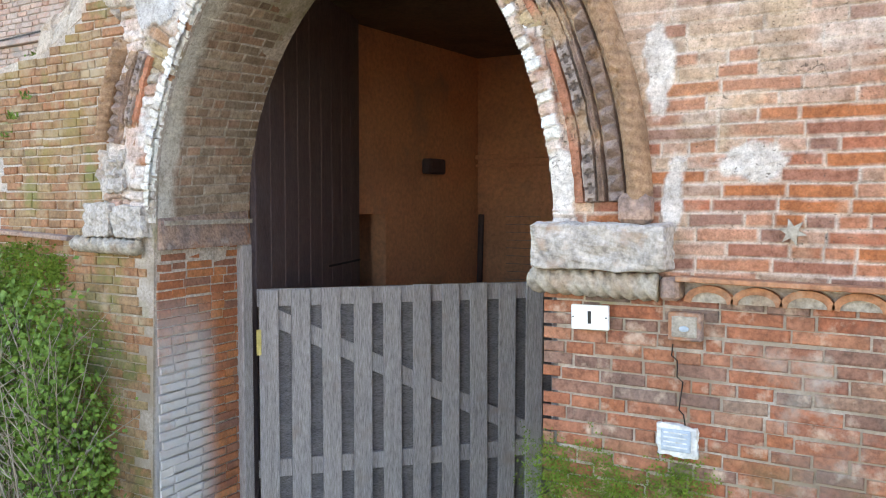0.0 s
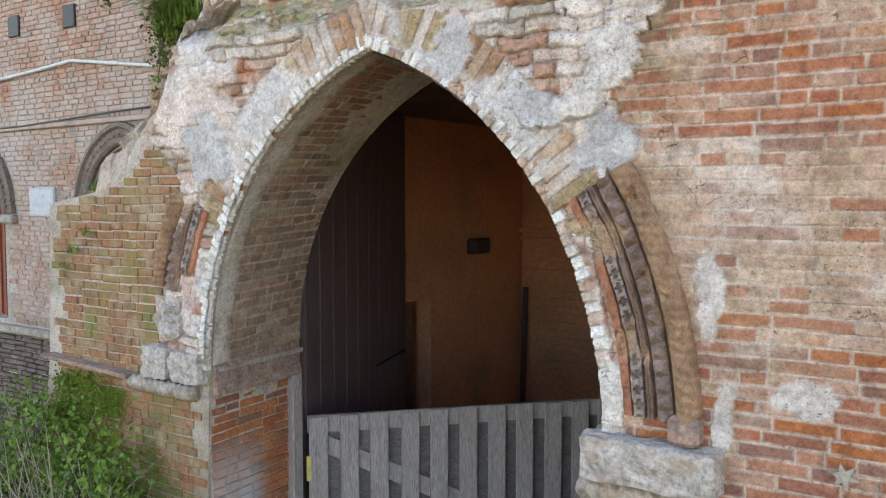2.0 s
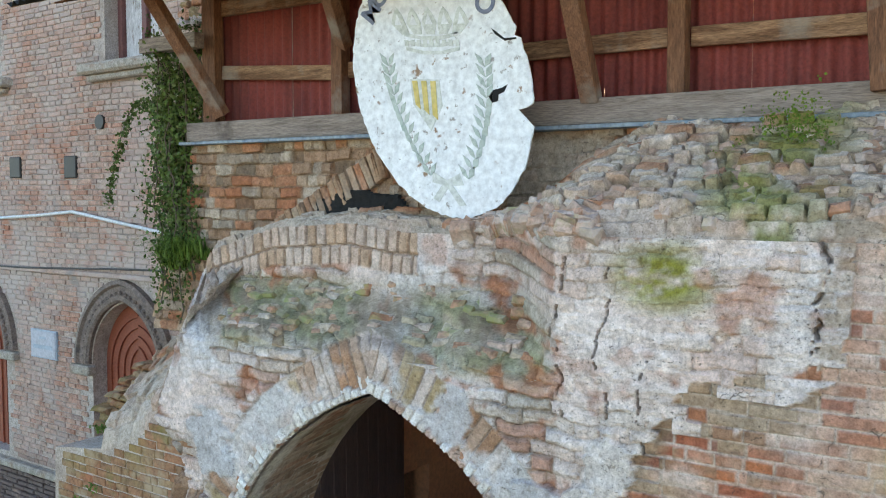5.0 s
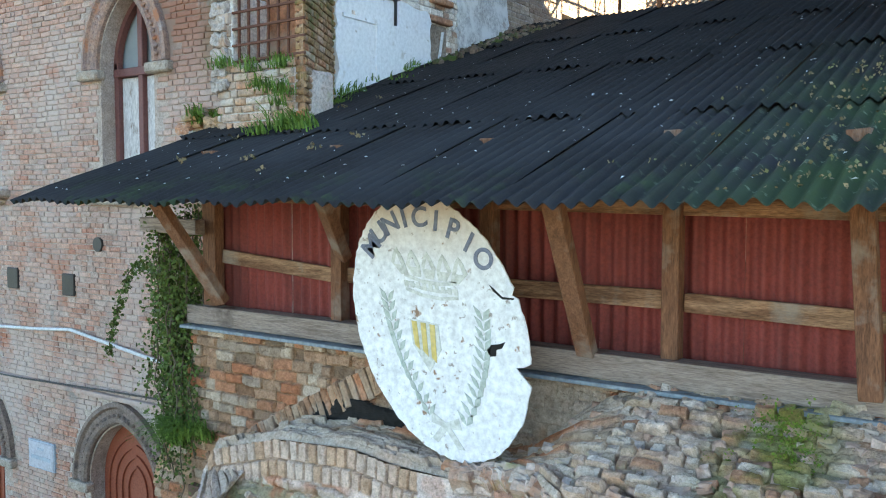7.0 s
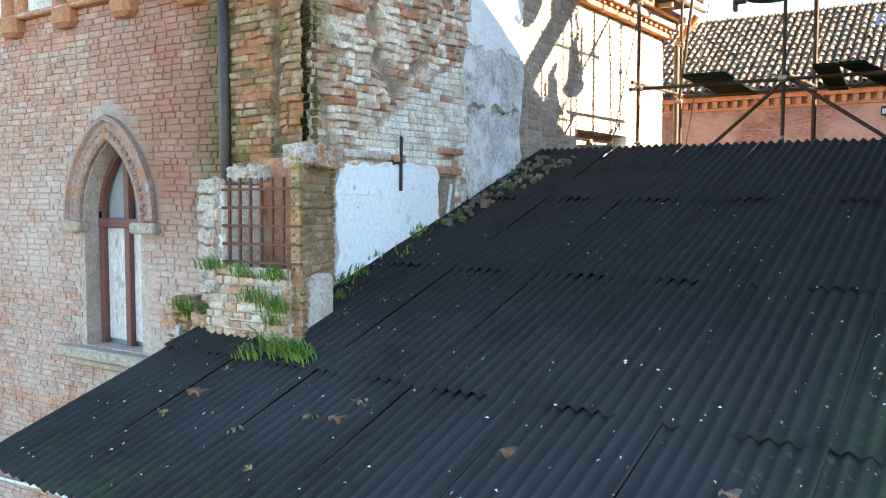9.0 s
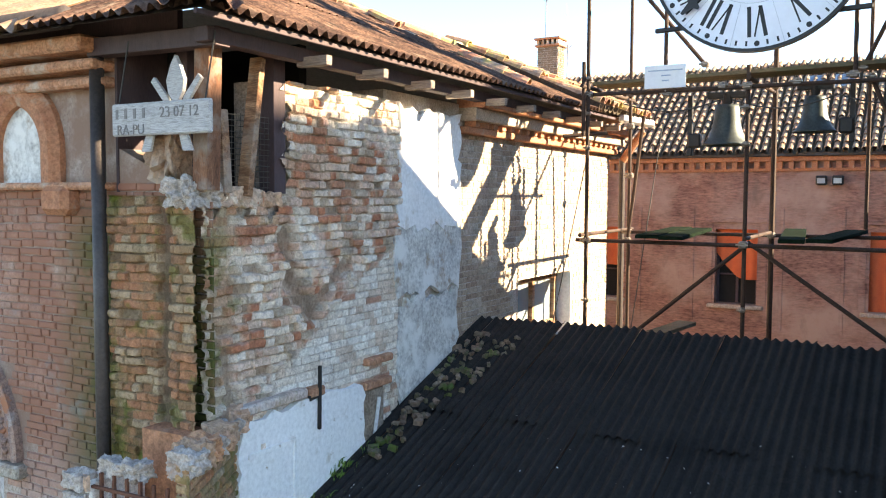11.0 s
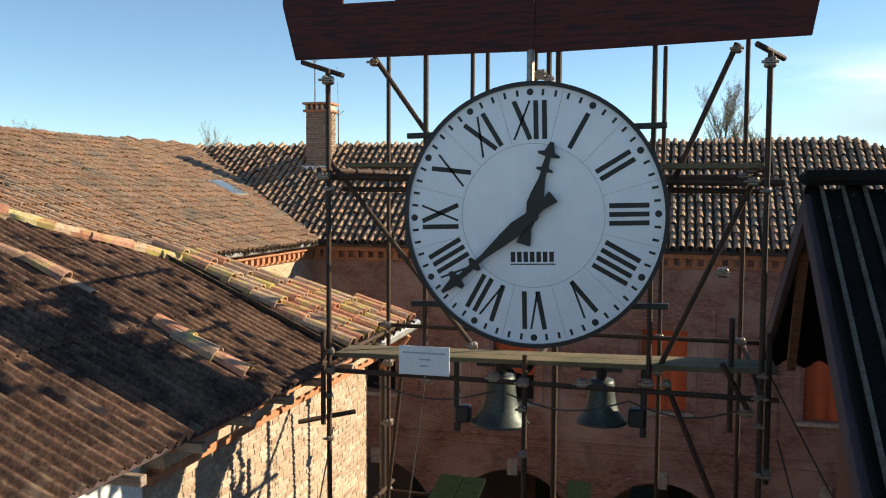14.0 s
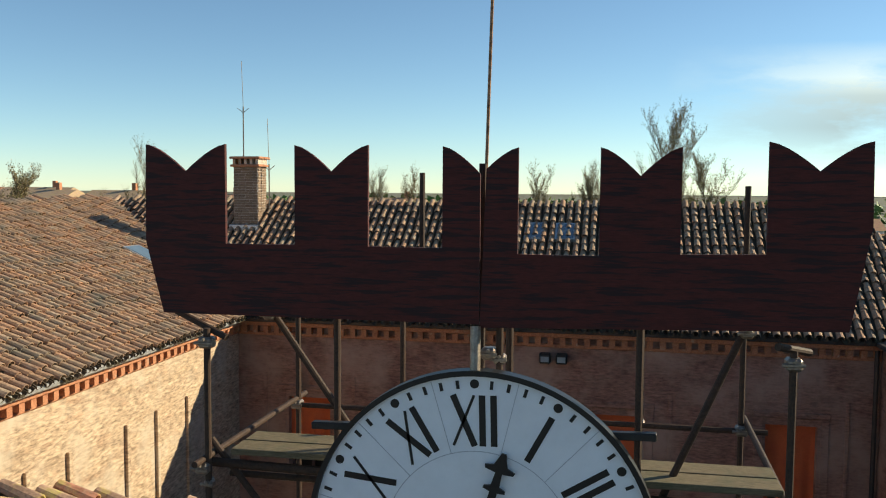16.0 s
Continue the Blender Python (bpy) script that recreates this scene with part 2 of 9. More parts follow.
    stains=[((0.19, 0.135, 0.10), 5.0, 0.56, 0.72), ((0.035, 0.028, 0.024), 4.0, 0.56, 0.70)])
M["corrugated_red"] = surface("corrugated_red", [(0.20, 0.035, 0.028), (0.27, 0.05, 0.04), (0.17, 0.03, 0.026)], scale=2, grain=50, grain_amt=0.3, bump=0.2, rough=0.7,
    stains=[((0.10, 0.03, 0.025), 2.0, 0.5, 0.75, None, (1, 1, 0.15))])
M["coppi"] = surface("coppi", mottle=0.50, cols=[(0.33, 0.19, 0.115), (0.41, 0.27, 0.175), (0.28, 0.17, 0.115), (0.45, 0.25, 0.15), (0.37, 0.27, 0.19)], by="piece", grain=25, grain_amt=0.4, bump=0.5,
    stains=[((0.20, 0.17, 0.13), 1.2, 0.5, 0.7), ((0.46, 0.38, 0.28), 3.0, 0.6, 0.75)])
# channel tiles darkened: shade of the gaps between covers put into colour
M["coppi_pan_shade"] = surface("coppi_pan_shade", [(0.055, 0.042, 0.03), (0.09, 0.065, 0.045), (0.07, 0.055, 0.03)], by="piece", grain=25, grain_amt=0.5, bump=0.5)
# paler than the sheets: the ridges' sunlit tops put into colour
M["lit_ridge"] = surface("lit_ridge", [(0.055, 0.042, 0.033), (0.12, 0.095, 0.075), (0.03, 0.025, 0.02)], scale=3, grain=30, grain_amt=0.5, bump=0.3)
M["brick_chimney"] = surface("brick_chimney", [(0.21, 0.135, 0.09), (0.27, 0.185, 0.13), (0.17, 0.115, 0.08)], by="piece", grain=40, grain_amt=0.5, bump=0.5)
M["sheet_dark"] = surface("sheet_dark", [(0.009, 0.008, 0.007), (0.017, 0.015, 0.013)], scale=2, grain=50, grain_amt=0.5, bump=0.3, rough=0.95, spec=0.06, stains=[((0.05, 0.05, 0.045), 9.0, 0.66, 0.74)])
M["strip_blue"] = surface("strip_blue", [(0.14, 0.20, 0.25), (0.24, 0.29, 0.32), (0.10, 0.15, 0.20)], scale=6, grain=30, grain_amt=0.4, bump=0.2, rough=0.6)
M["joint_earth"] = surface("joint_earth", [(0.17, 0.125, 0.09), (0.27, 0.205, 0.155), (0.36, 0.29, 0.23)], scale=5, grain=40, grain_amt=0.5, bump=0.8)
M["brick_ochre"] = surface("brick_ochre", mottle=0.5, cols=[(0.42, 0.22, 0.11), (0.36, 0.21, 0.10), (0.47, 0.29, 0.17), (0.44, 0.17, 0.08), (0.52, 0.40, 0.29)], by="piece", grain=35, grain_amt=0.5, bump=0.9, stains=[((0.15, 0.14, 0.045), 2.2, 0.50, 0.66), ((0.24, 0.16, 0.10), 3.0, 0.58, 0.70)])
M["brick_bare"] = surface("brick_bare", mottle=0.5, cols=[(0.42, 0.18, 0.10), (0.50, 0.26, 0.16), (0.46, 0.21, 0.12), (0.38, 0.20, 0.13)], scale=7, grain=40, grain_amt=0.5, bump=0.9, stains=[((0.56, 0.45, 0.37), 4.0, 0.54, 0.68)])
M["cement"] = surface("cement", mottle=0.4, cols=[(0.33, 0.33, 0.34), (0.44, 0.44, 0.44), (0.39, 0.37, 0.35)], scale=5, grain=35, grain_amt=0.45, bump=0.9)
M["dry_stem"] = surface("dry_stem", [(0.24, 0.19, 0.14), (0.36, 0.30, 0.23)], scale=6, grain=30, bump=0.2)
M["carved_mark"] = surface("carved_mark", [(0.20, 0.19, 0.185)], grain=30, bump=0.2)
M["coppi_red"] = surface("coppi_red", mottle=0.60, cols=[(0.40, 0.17, 0.105), (0.47, 0.24, 0.16), (0.33, 0.135, 0.085), (0.42, 0.29, 0.21), (0.28, 0.17, 0.12)], by="piece", grain=25, grain_amt=0.4, bump=0.5,
    stains=[((0.46, 0.36, 0.12), 4.0, 0.5, 0.66), ((0.3, 0.25, 0.19), 5.0, 0.58, 0.75)])
M["coppi_lichen"] = surface("coppi_lichen", mottle=0.5, cols=[(0.46, 0.27, 0.17), (0.50, 0.36, 0.25), (0.42, 0.22, 0.14), (0.44, 0.38, 0.20)], by="piece", grain=30, grain_amt=0.4, bump=0.5, stains=[((0.42, 0.36, 0.09), 5.0, 0.54, 0.64)])
M["roof_under"] = surface("roof_under", [(0.10, 0.075, 0.06), (0.14, 0.1, 0.08)], grain=20, bump=0.3)
M["wood_grey"] = surface("wood_grey", [(0.24, 0.21, 0.205), (0.36, 0.32, 0.31), (0.28, 0.245, 0.24)], scale=3, stretch=(6, 6, 0.5), grain=30, grain_amt=0.55, bump=0.35,
    stains=[((0.30, 0.23, 0.20), 3.0, 0.58, 0.75)])
M["wood_brown"] = surface("wood_brown", mottle=0.40, cols=[(0.15, 0.062, 0.032), (0.22, 0.10, 0.055), (0.12, 0.05, 0.028)], scale=3, stretch=(5, 5, 0.7), grain=30, grain_amt=0.55, bump=0.3,
    stains=[((0.30, 0.25, 0.21), 3.0, 0.52, 0.7), ((0.07, 0.045, 0.03), 9.0, 0.68, 0.76)])
M["wood_rail"] = surface("wood_rail", mottle=0.60, cols=[(0.25, 0.115, 0.058), (0.38, 0.21, 0.12), (0.17, 0.08, 0.042), (0.33, 0.18, 0.10)], scale=3, stretch=(0.6, 5, 6), grain=40, grain_amt=0.65, bump=0.3,
    stains=[((0.36, 0.31, 0.26), 2.5, 0.5, 0.7), ((0.08, 0.05, 0.035), 7.0, 0.7, 0.78)])
M["wood_beam"] = surface("wood_beam", mottle=0.60, cols=[(0.20, 0.15, 0.125), (0.30, 0.235, 0.195), (0.22, 0.165, 0.135)], scale=3, stretch=(0.5, 5, 6), grain=30, grain_amt=0.5, bump=0.4,
    stains=[((0.10, 0.07, 0.055), 2.0, 0.6, 0.72)])
M["wood_dark"] = surface("wood_dark", [(0.055, 0.036, 0.04), (0.085, 0.055, 0.058)], scale=2, stretch=(3, 3, 0.6), grain=30, bump=0.3, rough=0.7)
M["wood_plank"] = surface("wood_plank", [(0.10, 0.074, 0.043), (0.16, 0.12, 0.07), (0.13, 0.097, 0.055)], scale=3, stretch=(0.6, 5, 6), grain=30, grain_amt=0.6, bump=0.4, stains=[((0.085, 0.085, 0.045), 2.0, 0.45, 0.65)])
M["plank_green"] = surface("plank_green", [(0.005, 0.011, 0.006), (0.010, 0.018, 0.010), (0.004, 0.008, 0.005)], scale=6, grain=40, grain_amt=0.5, bump=0.4, rough=1.0, spec=0.03)
M["door_dark"] = surface("door_dark", [(0.105, 0.072, 0.076), (0.15, 0.105, 0.108), (0.12, 0.08, 0.08)], scale=2, stretch=(3, 3, 0.6), grain=30, grain_amt=0.4, bump=0.3, rough=0.7)
M["door_red"] = surface("door_red", [(0.27, 0.065, 0.035), (0.33, 0.09, 0.05)], scale=4, grain=40, grain_amt=0.3, bump=0.2, rough=0.6)
M["frame_red"] = surface("frame_red", [(0.15, 0.055, 0.05), (0.2, 0.08, 0.07)], scale=4, grain=40, grain_amt=0.3, bump=0.2, rough=0.6)
M["steel_tube"] = surface("steel_tube", [(0.034, 0.020, 0.015), (0.06, 0.034, 0.023), (0.026, 0.020, 0.017)], scale=8, grain=60, grain_amt=0.4, bump=0.2, rough=0.7, spec=0.25)
M["clamp_metal"] = surface("clamp_metal", [(0.32, 0.28, 0.24), (0.20, 0.15, 0.12)], scale=20, grain=60, bump=0.3, rough=0.45, metal=0.7)
M["black_metal"] = surface("black_metal", [(0.022, 0.021, 0.021), (0.04, 0.036, 0.034)], scale=8, grain=50, bump=0.15, rough=0.5, metal=0.2)
M["bronze"] = surface("bronze", [(0.055, 0.068, 0.068), (0.09, 0.105, 0.10)], scale=6, grain=40, grain_amt=0.3, bump=0.15, rough=0.5, metal=0.55)
M["clock_white"] = surface("clock_white", [(0.78, 0.79, 0.83), (0.81, 0.82, 0.86)], scale=1.0, grain=6, grain_amt=0.05, bump=0.02, rough=0.22, spec=0.5)
M["limestone_worn"] = surface("limestone_worn", mottle=0.50, cols=[(0.31, 0.265, 0.23), (0.46, 0.40, 0.355), (0.38, 0.32, 0.275)], scale=8, grain=40, grain_amt=0.5, bump=1.0, stains=[((0.46, 0.27, 0.18), 4.0, 0.58, 0.72)])
# rear slats darker than the front: shade between slats put into colour
M["slat_back_shade"] = surface("slat_back_shade", [(0.13, 0.118, 0.12), (0.22, 0.20, 0.20)], scale=4, stretch=(1, 1, 5), grain=40, grain_amt=0.6, bump=0.6)
# darkened brick: shade of arcade and right-hand wall put into colour
M["shade_brick"] = surface("shade_brick", [(0.09, 0.048, 0.036), (0.13, 0.068, 0.048)], scale=2, grain=14, grain_amt=0.5, bump=0.5, stretch=(1, 1, 4))
M["clock_line"] = surface("clock_line", [(0.45, 0.46, 0.5)], grain=30, bump=0, rough=0.5)
M["black_paint"] = surface("black_paint", [(0.012, 0.012, 0.013), (0.02, 0.02, 0.021)], grain=40, bump=0.05, rough=0.4)
M["board_red"] = surface("board_red", [(0.058, 0.011, 0.0085), (0.082, 0.014, 0.011), (0.048, 0.0105, 0.0085)], scale=2.0, stretch=(1, 1, 6), grain=18, grain_amt=0.3, bump=0.15, rough=0.75,
    stains=[((0.026, 0.010, 0.011), 3.5, 0.5, 0.58, None, (0.7, 1, 9))])
M["sign_white"] = surface("sign_white", [(0.72, 0.75, 0.76), (0.80, 0.82, 0.82), (0.75, 0.77, 0.77)], scale=5, grain=22, grain_amt=0.25, bump=0.18, bump_scale=14, bump_dist=0.02,
    stains=[((0.34, 0.31, 0.28), 16.0, 0.62, 0.67), ((0.66, 0.5, 0.38), 1.2, 0.35, 0.7, (2, 6.35, 6.75)), ((0.32, 0.2, 0.13), 9.0, 0.64, 0.69)])
M["paint_blue"] = surface("paint_blue", [(0.09, 0.11, 0.18), (0.20, 0.23, 0.30), (0.13, 0.15, 0.22)], scale=14, grain=30, bump=0.1)
M["paint_green"] = surface("paint_green", [(0.24, 0.33, 0.27), (0.50, 0.56, 0.51), (0.30, 0.39, 0.33)], scale=22, grain=30, bump=0.1)
M["paint_sage"] = surface("paint_sage", [(0.42, 0.45, 0.37), (0.66, 0.68, 0.64), (0.50, 0.53, 0.45)], scale=24, grain=30, bump=0.1)
M["paint_yellow"] = surface("paint_yellow", [(0.62, 0.46, 0.14), (0.70, 0.55, 0.22)], scale=8, grain=30, bump=0.1)
M["enamel"] = surface("enamel", [(0.80, 0.80, 0.78)], grain=20, grain_amt=0.06, bump=0.02, rough=0.25)
M["tag_blue"] = surface("tag_blue", [(0.30, 0.38, 0.46), (0.38, 0.45, 0.5)], scale=12, grain=30, bump=0.2, rough=0.4)
M["cloth_orange"] = surface("cloth_orange", [(0.52, 0.10, 0.04), (0.62, 0.14, 0.05)], scale=3, grain=40, grain_amt=0.15, bump=0.2)
M["ochre_wall"] = surface("ochre_wall", [(0.54, 0.235, 0.13), (0.62, 0.285, 0.16), (0.47, 0.21, 0.125)], scale=1.0, grain=20, grain_amt=0.25, bump=0.2, stains=[((0.3, 0.2, 0.14), 0.8, 0.55, 0.75)])
# ceiling plaster, darker than the passage walls
M["dark_plaster"] = surface("dark_plaster", [(0.11, 0.065, 0.045), (0.16, 0.095, 0.065), (0.09, 0.055, 0.04)], scale=1.0, grain=20, grain_amt=0.3, bump=0.2)
M["dirt"] = surface("dirt", [(0.12, 0.10, 0.075), (0.18, 0.15, 0.11)], scale=2, grain=20, bump=0.6)
# near-black for holes, gaps and unlit rooms: shade put into the colour
M["unlit_black"] = surface("unlit_black", [(0.012, 0.011, 0.010)], grain=20, bump=0)
M["zinc"] = surface("zinc", [(0.45, 0.46, 0.47), (0.58, 0.58, 0.58), (0.38, 0.37, 0.36)], scale=4, grain=30, bump=0.15, rough=0.42, metal=0.8)
M["copper_pipe"] = surface("copper_pipe", [(0.05, 0.042, 0.04), (0.085, 0.07, 0.065)], scale=5, grain=40, bump=0.1, rough=0.5, metal=0.4)
M["cable_white"] = surface("cable_white", [(0.62, 0.64, 0.64)], grain=30, bump=0, rough=0.5)
M["cable_dark"] = surface("cable_dark", [(0.06, 0.055, 0.05)], grain=30, bump=0, rough=0.6)
M["rust"] = surface("rust", [(0.12, 0.05, 0.035), (0.19, 0.08, 0.05)], scale=10, grain=50, bump=0.5, metal=0.2)
M["grass"] = surface("grass", [(0.09, 0.18, 0.025), (0.14, 0.25, 0.045), (0.065, 0.14, 0.02)], by="piece", grain=20, bump=0, rough=0.7)
M["leaf"] = surface("leaf", [(0.07, 0.13, 0.025), (0.11, 0.18, 0.04), (0.055, 0.10, 0.022), (0.13, 0.16, 0.05)], by="piece", grain=20, bump=0, rough=0.65)
M["leaf_dry"] = surface("leaf_dry", [(0.22, 0.15, 0.07), (0.30, 0.22, 0.12), (0.13, 0.10, 0.05), (0.2, 0.2, 0.08)], by="piece", grain=20, bump=0)
M["twig"] = surface("twig", [(0.10, 0.078, 0.055), (0.16, 0.125, 0.09)], scale=6, grain=30, bump=0.2)
M["moss"] = surface("moss", [(0.08, 0.16, 0.015), (0.13, 0.22, 0.025), (0.15, 0.18, 0.03)], by="piece", grain=50, bump=0.6)
M["weathered_board"] = surface("weathered_board", [(0.36, 0.35, 0.35), (0.45, 0.44, 0.43)], scale=3, stretch=(0.6, 4, 6), grain=30, grain_amt=0.5, bump=0.3)


def tinted_masonry(name, relief=0.9):
    """Old masonry whose pieces carry their own colours; grain, pitting and fine relief on top."""
    k = Nodes(name)
    at = k.n.new("ShaderNodeAttribute")
    at.attribute_name = "tint"
    c = at.outputs["Color"]
    for sc, amt, sh in ((4.0, 0.35, 1.0), (14.0, 0.50, 6.0), (42.0, 0.55, 3.0), (120.0, 0.40, 2.0)):
        c = k.mix(amt, c, k.ramp(k.noise(sc, 6, rough=0.72, shift=sh), [(0.34, (0.50, 0.46, 0.43)), (0.5, (1, 1, 1)), (0.66, (1.32, 1.34, 1.36))]), "MULTIPLY")
    # hairline cracks and pits, dark with dirt, in places only
    wob = k.n.new("ShaderNodeVectorMath")
    wob.operation = "MULTIPLY_ADD"
    wob.inputs[1].default_value = (0.30, 0.30, 0.22)
    nz = k.n.new("ShaderNodeTexNoise")
    nz.inputs["Scale"].default_value, nz.inputs["Detail"].default_value = 6.0, 5
    k.link(k.pos.outputs["Position"], nz.inputs["Vector"])
    k.link(nz.outputs["Color"], wob.inputs[0])
    k.link(k.pos.outputs["Position"], wob.inputs[2])
    vo = k.n.new("ShaderNodeTexVoronoi")
    vo.feature = "DISTANCE_TO_EDGE"
    vo.inputs["Scale"].default_value = 6.0
    k.link(wob.outputs[0], vo.inputs["Vector"])
    crack = k.math("MULTIPLY", k.level(vo.outputs["Distance"], 0.014, 0.003), k.level(k.noise(3.6, 5, shift=12.0), 0.56, 0.66))
    pit = k.math("MULTIPLY", k.level(k.noise(75.0, 3, (1, 1, 1.5), 0.5, shift=15.0), 0.63, 0.70), k.level(k.noise(3.3, 4, shift=18.0), 0.42, 0.56))
    dirt = k.math("MAXIMUM", crack, pit)
    c = k.mix(k.math("MULTIPLY", dirt, 0.75), c, (0.12, 0.09, 0.07))
    k.link(c, k.b.inputs["Base Color"])
    k.b.inputs["Roughness"].default_value = 0.92
    k.b.inputs["Specular IOR Level"].default_value = 0.2
    bp = k.n.new("ShaderNodeBump")
    bp.inputs["Strength"].default_value, bp.inputs["Distance"].default_value = relief, 0.012
    k.link(k.math("SUBTRACT", k.noise(34.0, 8, rough=0.78, shift=8.0), dirt), bp.inputs["Height"])
    k.link(bp.outputs[0], k.b.inputs["Normal"])
    return k.m


M["old_masonry"] = tinted_masonry("old_masonry")


# ---- building helpers ----
def mesh_object(name, verts, faces, material, parent=None, label="", smooth=False):
    me = bpy.data.meshes.new(name)
    me.from_pydata([tuple(v) for v in verts], [], [tuple(f) for f in faces])
    me.materials.append(material)
    if smooth:
        me.polygons.foreach_set("use_smooth", [True] * len(me.polygons))
    me.update()
    ob = new(name, me)
    if parent:
        ob.parent = parent
    if label:
        ob["label"] = label
    return ob


def part(name, bm, material, parent=None, label="", smooth=False):
    bmesh.ops.recalc_face_normals(bm, faces=bm.faces[:])
    me = bpy.data.meshes.new(name)
    bm.to_mesh(me)
    bm.free()
    me.materials.append(material)
    if smooth:
        me.polygons.foreach_set("use_smooth", [True] * len(me.polygons))
    ob = new(name, me)
    if parent:
        ob.parent = parent
    if label:
        ob["label"] = label
    return ob


def empty(name, at=(0, 0, 0), label="", category="", group="", kind=""):
    e = new(name)
    e.empty_display_size = 0.1
    e.location = at
    return tagged(e, label, category, group, kind)


def base_of(ob, at):
    """A thing's own mesh parts are in world places: keep them when its Empty stands at a base."""
    for c in ob.children:
        c.matrix_parent_inverse = Matrix.Translation(-Vector(at))


def box(bm, lo, hi, bevel=0.0, m=None):
    c, s = (Vector(lo) + Vector(hi)) / 2, Vector(hi) - Vector(lo)
    r = bmesh.ops.create_cube(bm, size=1.0, matrix=(m or Matrix()) @ Matrix.Translation(c) @ Matrix.Diagonal((*s, 1)))
    if bevel:
        edges = list({e for v in r["verts"] for e in v.link_edges})
        bmesh.ops.bevel(bm, geom=edges, offset=bevel, segments=1, affect="EDGES", profile=0.5)
    return bm


def boxed(name, lo, hi, material, parent=None, bevel=0.006, m=None, label=""):
    return part(name, box(bmesh.new(), lo, hi, bevel, m), material, parent, label)


def tube(bm, a, b, r, seg=8, r2=None, caps=True):
    a, b = Vector(a), Vector(b)
    d = b - a
    q = d.to_track_quat("Z", "Y").to_matrix().to_4x4()
    bmesh.ops.create_cone(bm, cap_ends=caps, segments=seg, radius1=r, radius2=r if r2 is None else r2, depth=d.length, matrix=Matrix.Translation((a + b) / 2) @ q)
    return bm


def beam(bm, a, b, w, h, up=(0, 0, 1), bevel=0.004):
    """A squared timber from a to b: w across, h along up."""
    a, b = Vector(a), Vector(b)
    d = (b - a).normalized()
    s = d.cross(Vector(up)).normalized()
    t = s.cross(d).normalized()
    m = Matrix((s.to_4d(), d.to_4d(), t.to_4d(), Vector((0, 0, 0, 1)))).transposed()
    for i in range(3):
        m[3][i] = 0
    m.translation = (a + b) / 2
    ln = (b - a).length
    return box(bm, (-w / 2, -ln / 2, -h / 2), (w / 2, ln / 2, h / 2), bevel, m)


def prism(bm, outline, axis_o, u, v, n, depth):
    """A flat outline of (a, b) pairs on the axes u and v, extruded by depth along n."""
    o, u, v, n = Vector(axis_o), Vector(u), Vector(v), Vector(n)
    front = [bm.verts.new(o + u * a + v * b) for a, b in outline]
    back = [bm.verts.new(o + u * a + v * b + n * depth) for a, b in outline]
    k = len(outline)
    bm.faces.new(front)
    bm.faces.new(back[::-1])
    for i in range(k):
        j = (i + 1) % k
        bm.faces.new((front[j], front[i], back[i], back[j]))
    return bm


def sweep(bm, path, profile, closed=False, frame_n=None):
    """A profile of (across, along normal) pairs swept along points; frame_n is the outward normal."""
    rings = []
    pts = [Vector(p) for p in path]
    for i, p in enumerate(pts):
        d = (pts[min(i + 1, len(pts) - 1)] - pts[max(i - 1, 0)]).normalized()
        n = Vector(frame_n)
        s = d.cross(n).normalized()
        rings.append([bm.verts.new(p + s * a + n * b) for a, b in profile])
    for r0, r1 in zip(rings, rings[1:]):
        for i in range(len(profile)):
            j = (i + 1) % len(profile)
            if not closed and j == 0:
                continue
            bm.faces.new((r0[i], r0[j], r1[j], r1[i]))
    if closed:
        bm.faces.new(rings[0][::-1])
        bm.faces.new(rings[-1])
    return bm


# pieces of walls: a brick with worn edges, in unit size; depth 0 is its face
def brick_verts(rng, wear=0.10):
    v = []
    for ring, (ins, y) in enumerate(((0, 0.0), (0, 0.75), (1, 1.0))):
        for sx, sz in ((-1, -1), (1, -1), (1, 1), (-1, 1)):
            a = 0.5 - (ins * wear * (0.25 + 0.3 * rng.random())) - (0.035 * rng.random() if ring else 0)
            b = 0.5 - (ins * wear * (0.9 + 1.4 * rng.random())) - (0.15 * rng.random() ** 2 if ring else 0)
            v.append((sx * a, y - (0.12 * rng.random() if ring == 2 else 0), sz * b))
    return v


BRICK_FACES = [(0, 1, 5, 4), (1, 2, 6, 5), (2, 3, 7, 6), (3, 0, 4, 7), (4, 5, 9, 8), (5, 6, 10, 9), (6, 7, 11, 10), (7, 4, 8, 11), (8, 9, 10, 11)]


class Bricks:
    """Collects bricks for one wall: the first that suit become parts, the others one joined mesh."""

    def __init__(self, seed, wear=0.10):
        self.rng = random.Random(seed)
        self.kinds = [brick_verts(self.rng, wear) for _ in range(14)]
        self.v, self.f, self.singles = [], [], []
        self.meshes = {}

    def add(self, o, u, n, w, h, d, tilt=0.0, single=False, up=(0, 0, 1)):
        """A brick at o (middle of its back), u along it, n outward, w x h x d in size."""
        u, n = Vector(u).normalized(), Vector(n).normalized()
        z = Vector(up) if up else u.cross(n)
        if tilt:
            q = Matrix.Rotation(tilt, 3, n)
            u, z = q @ u, q @ z
        k = self.rng.randrange(14)
        if single:
            m = Matrix((u.to_4d() * w, n.to_4d() * d, z.to_4d() * h, Vector((0, 0, 0, 1)))).transposed()
            for i in range(3):
                m[3][i] = 0
            m.translation = Vector(o)
            self.singles.append((k, m))
            return
        base = len(self.v)
        o = Vector(o)
        for a, b, c in self.kinds[k]:
            self.v.append(o + u * (a * w) + n * (b * d) + z * (c * h))
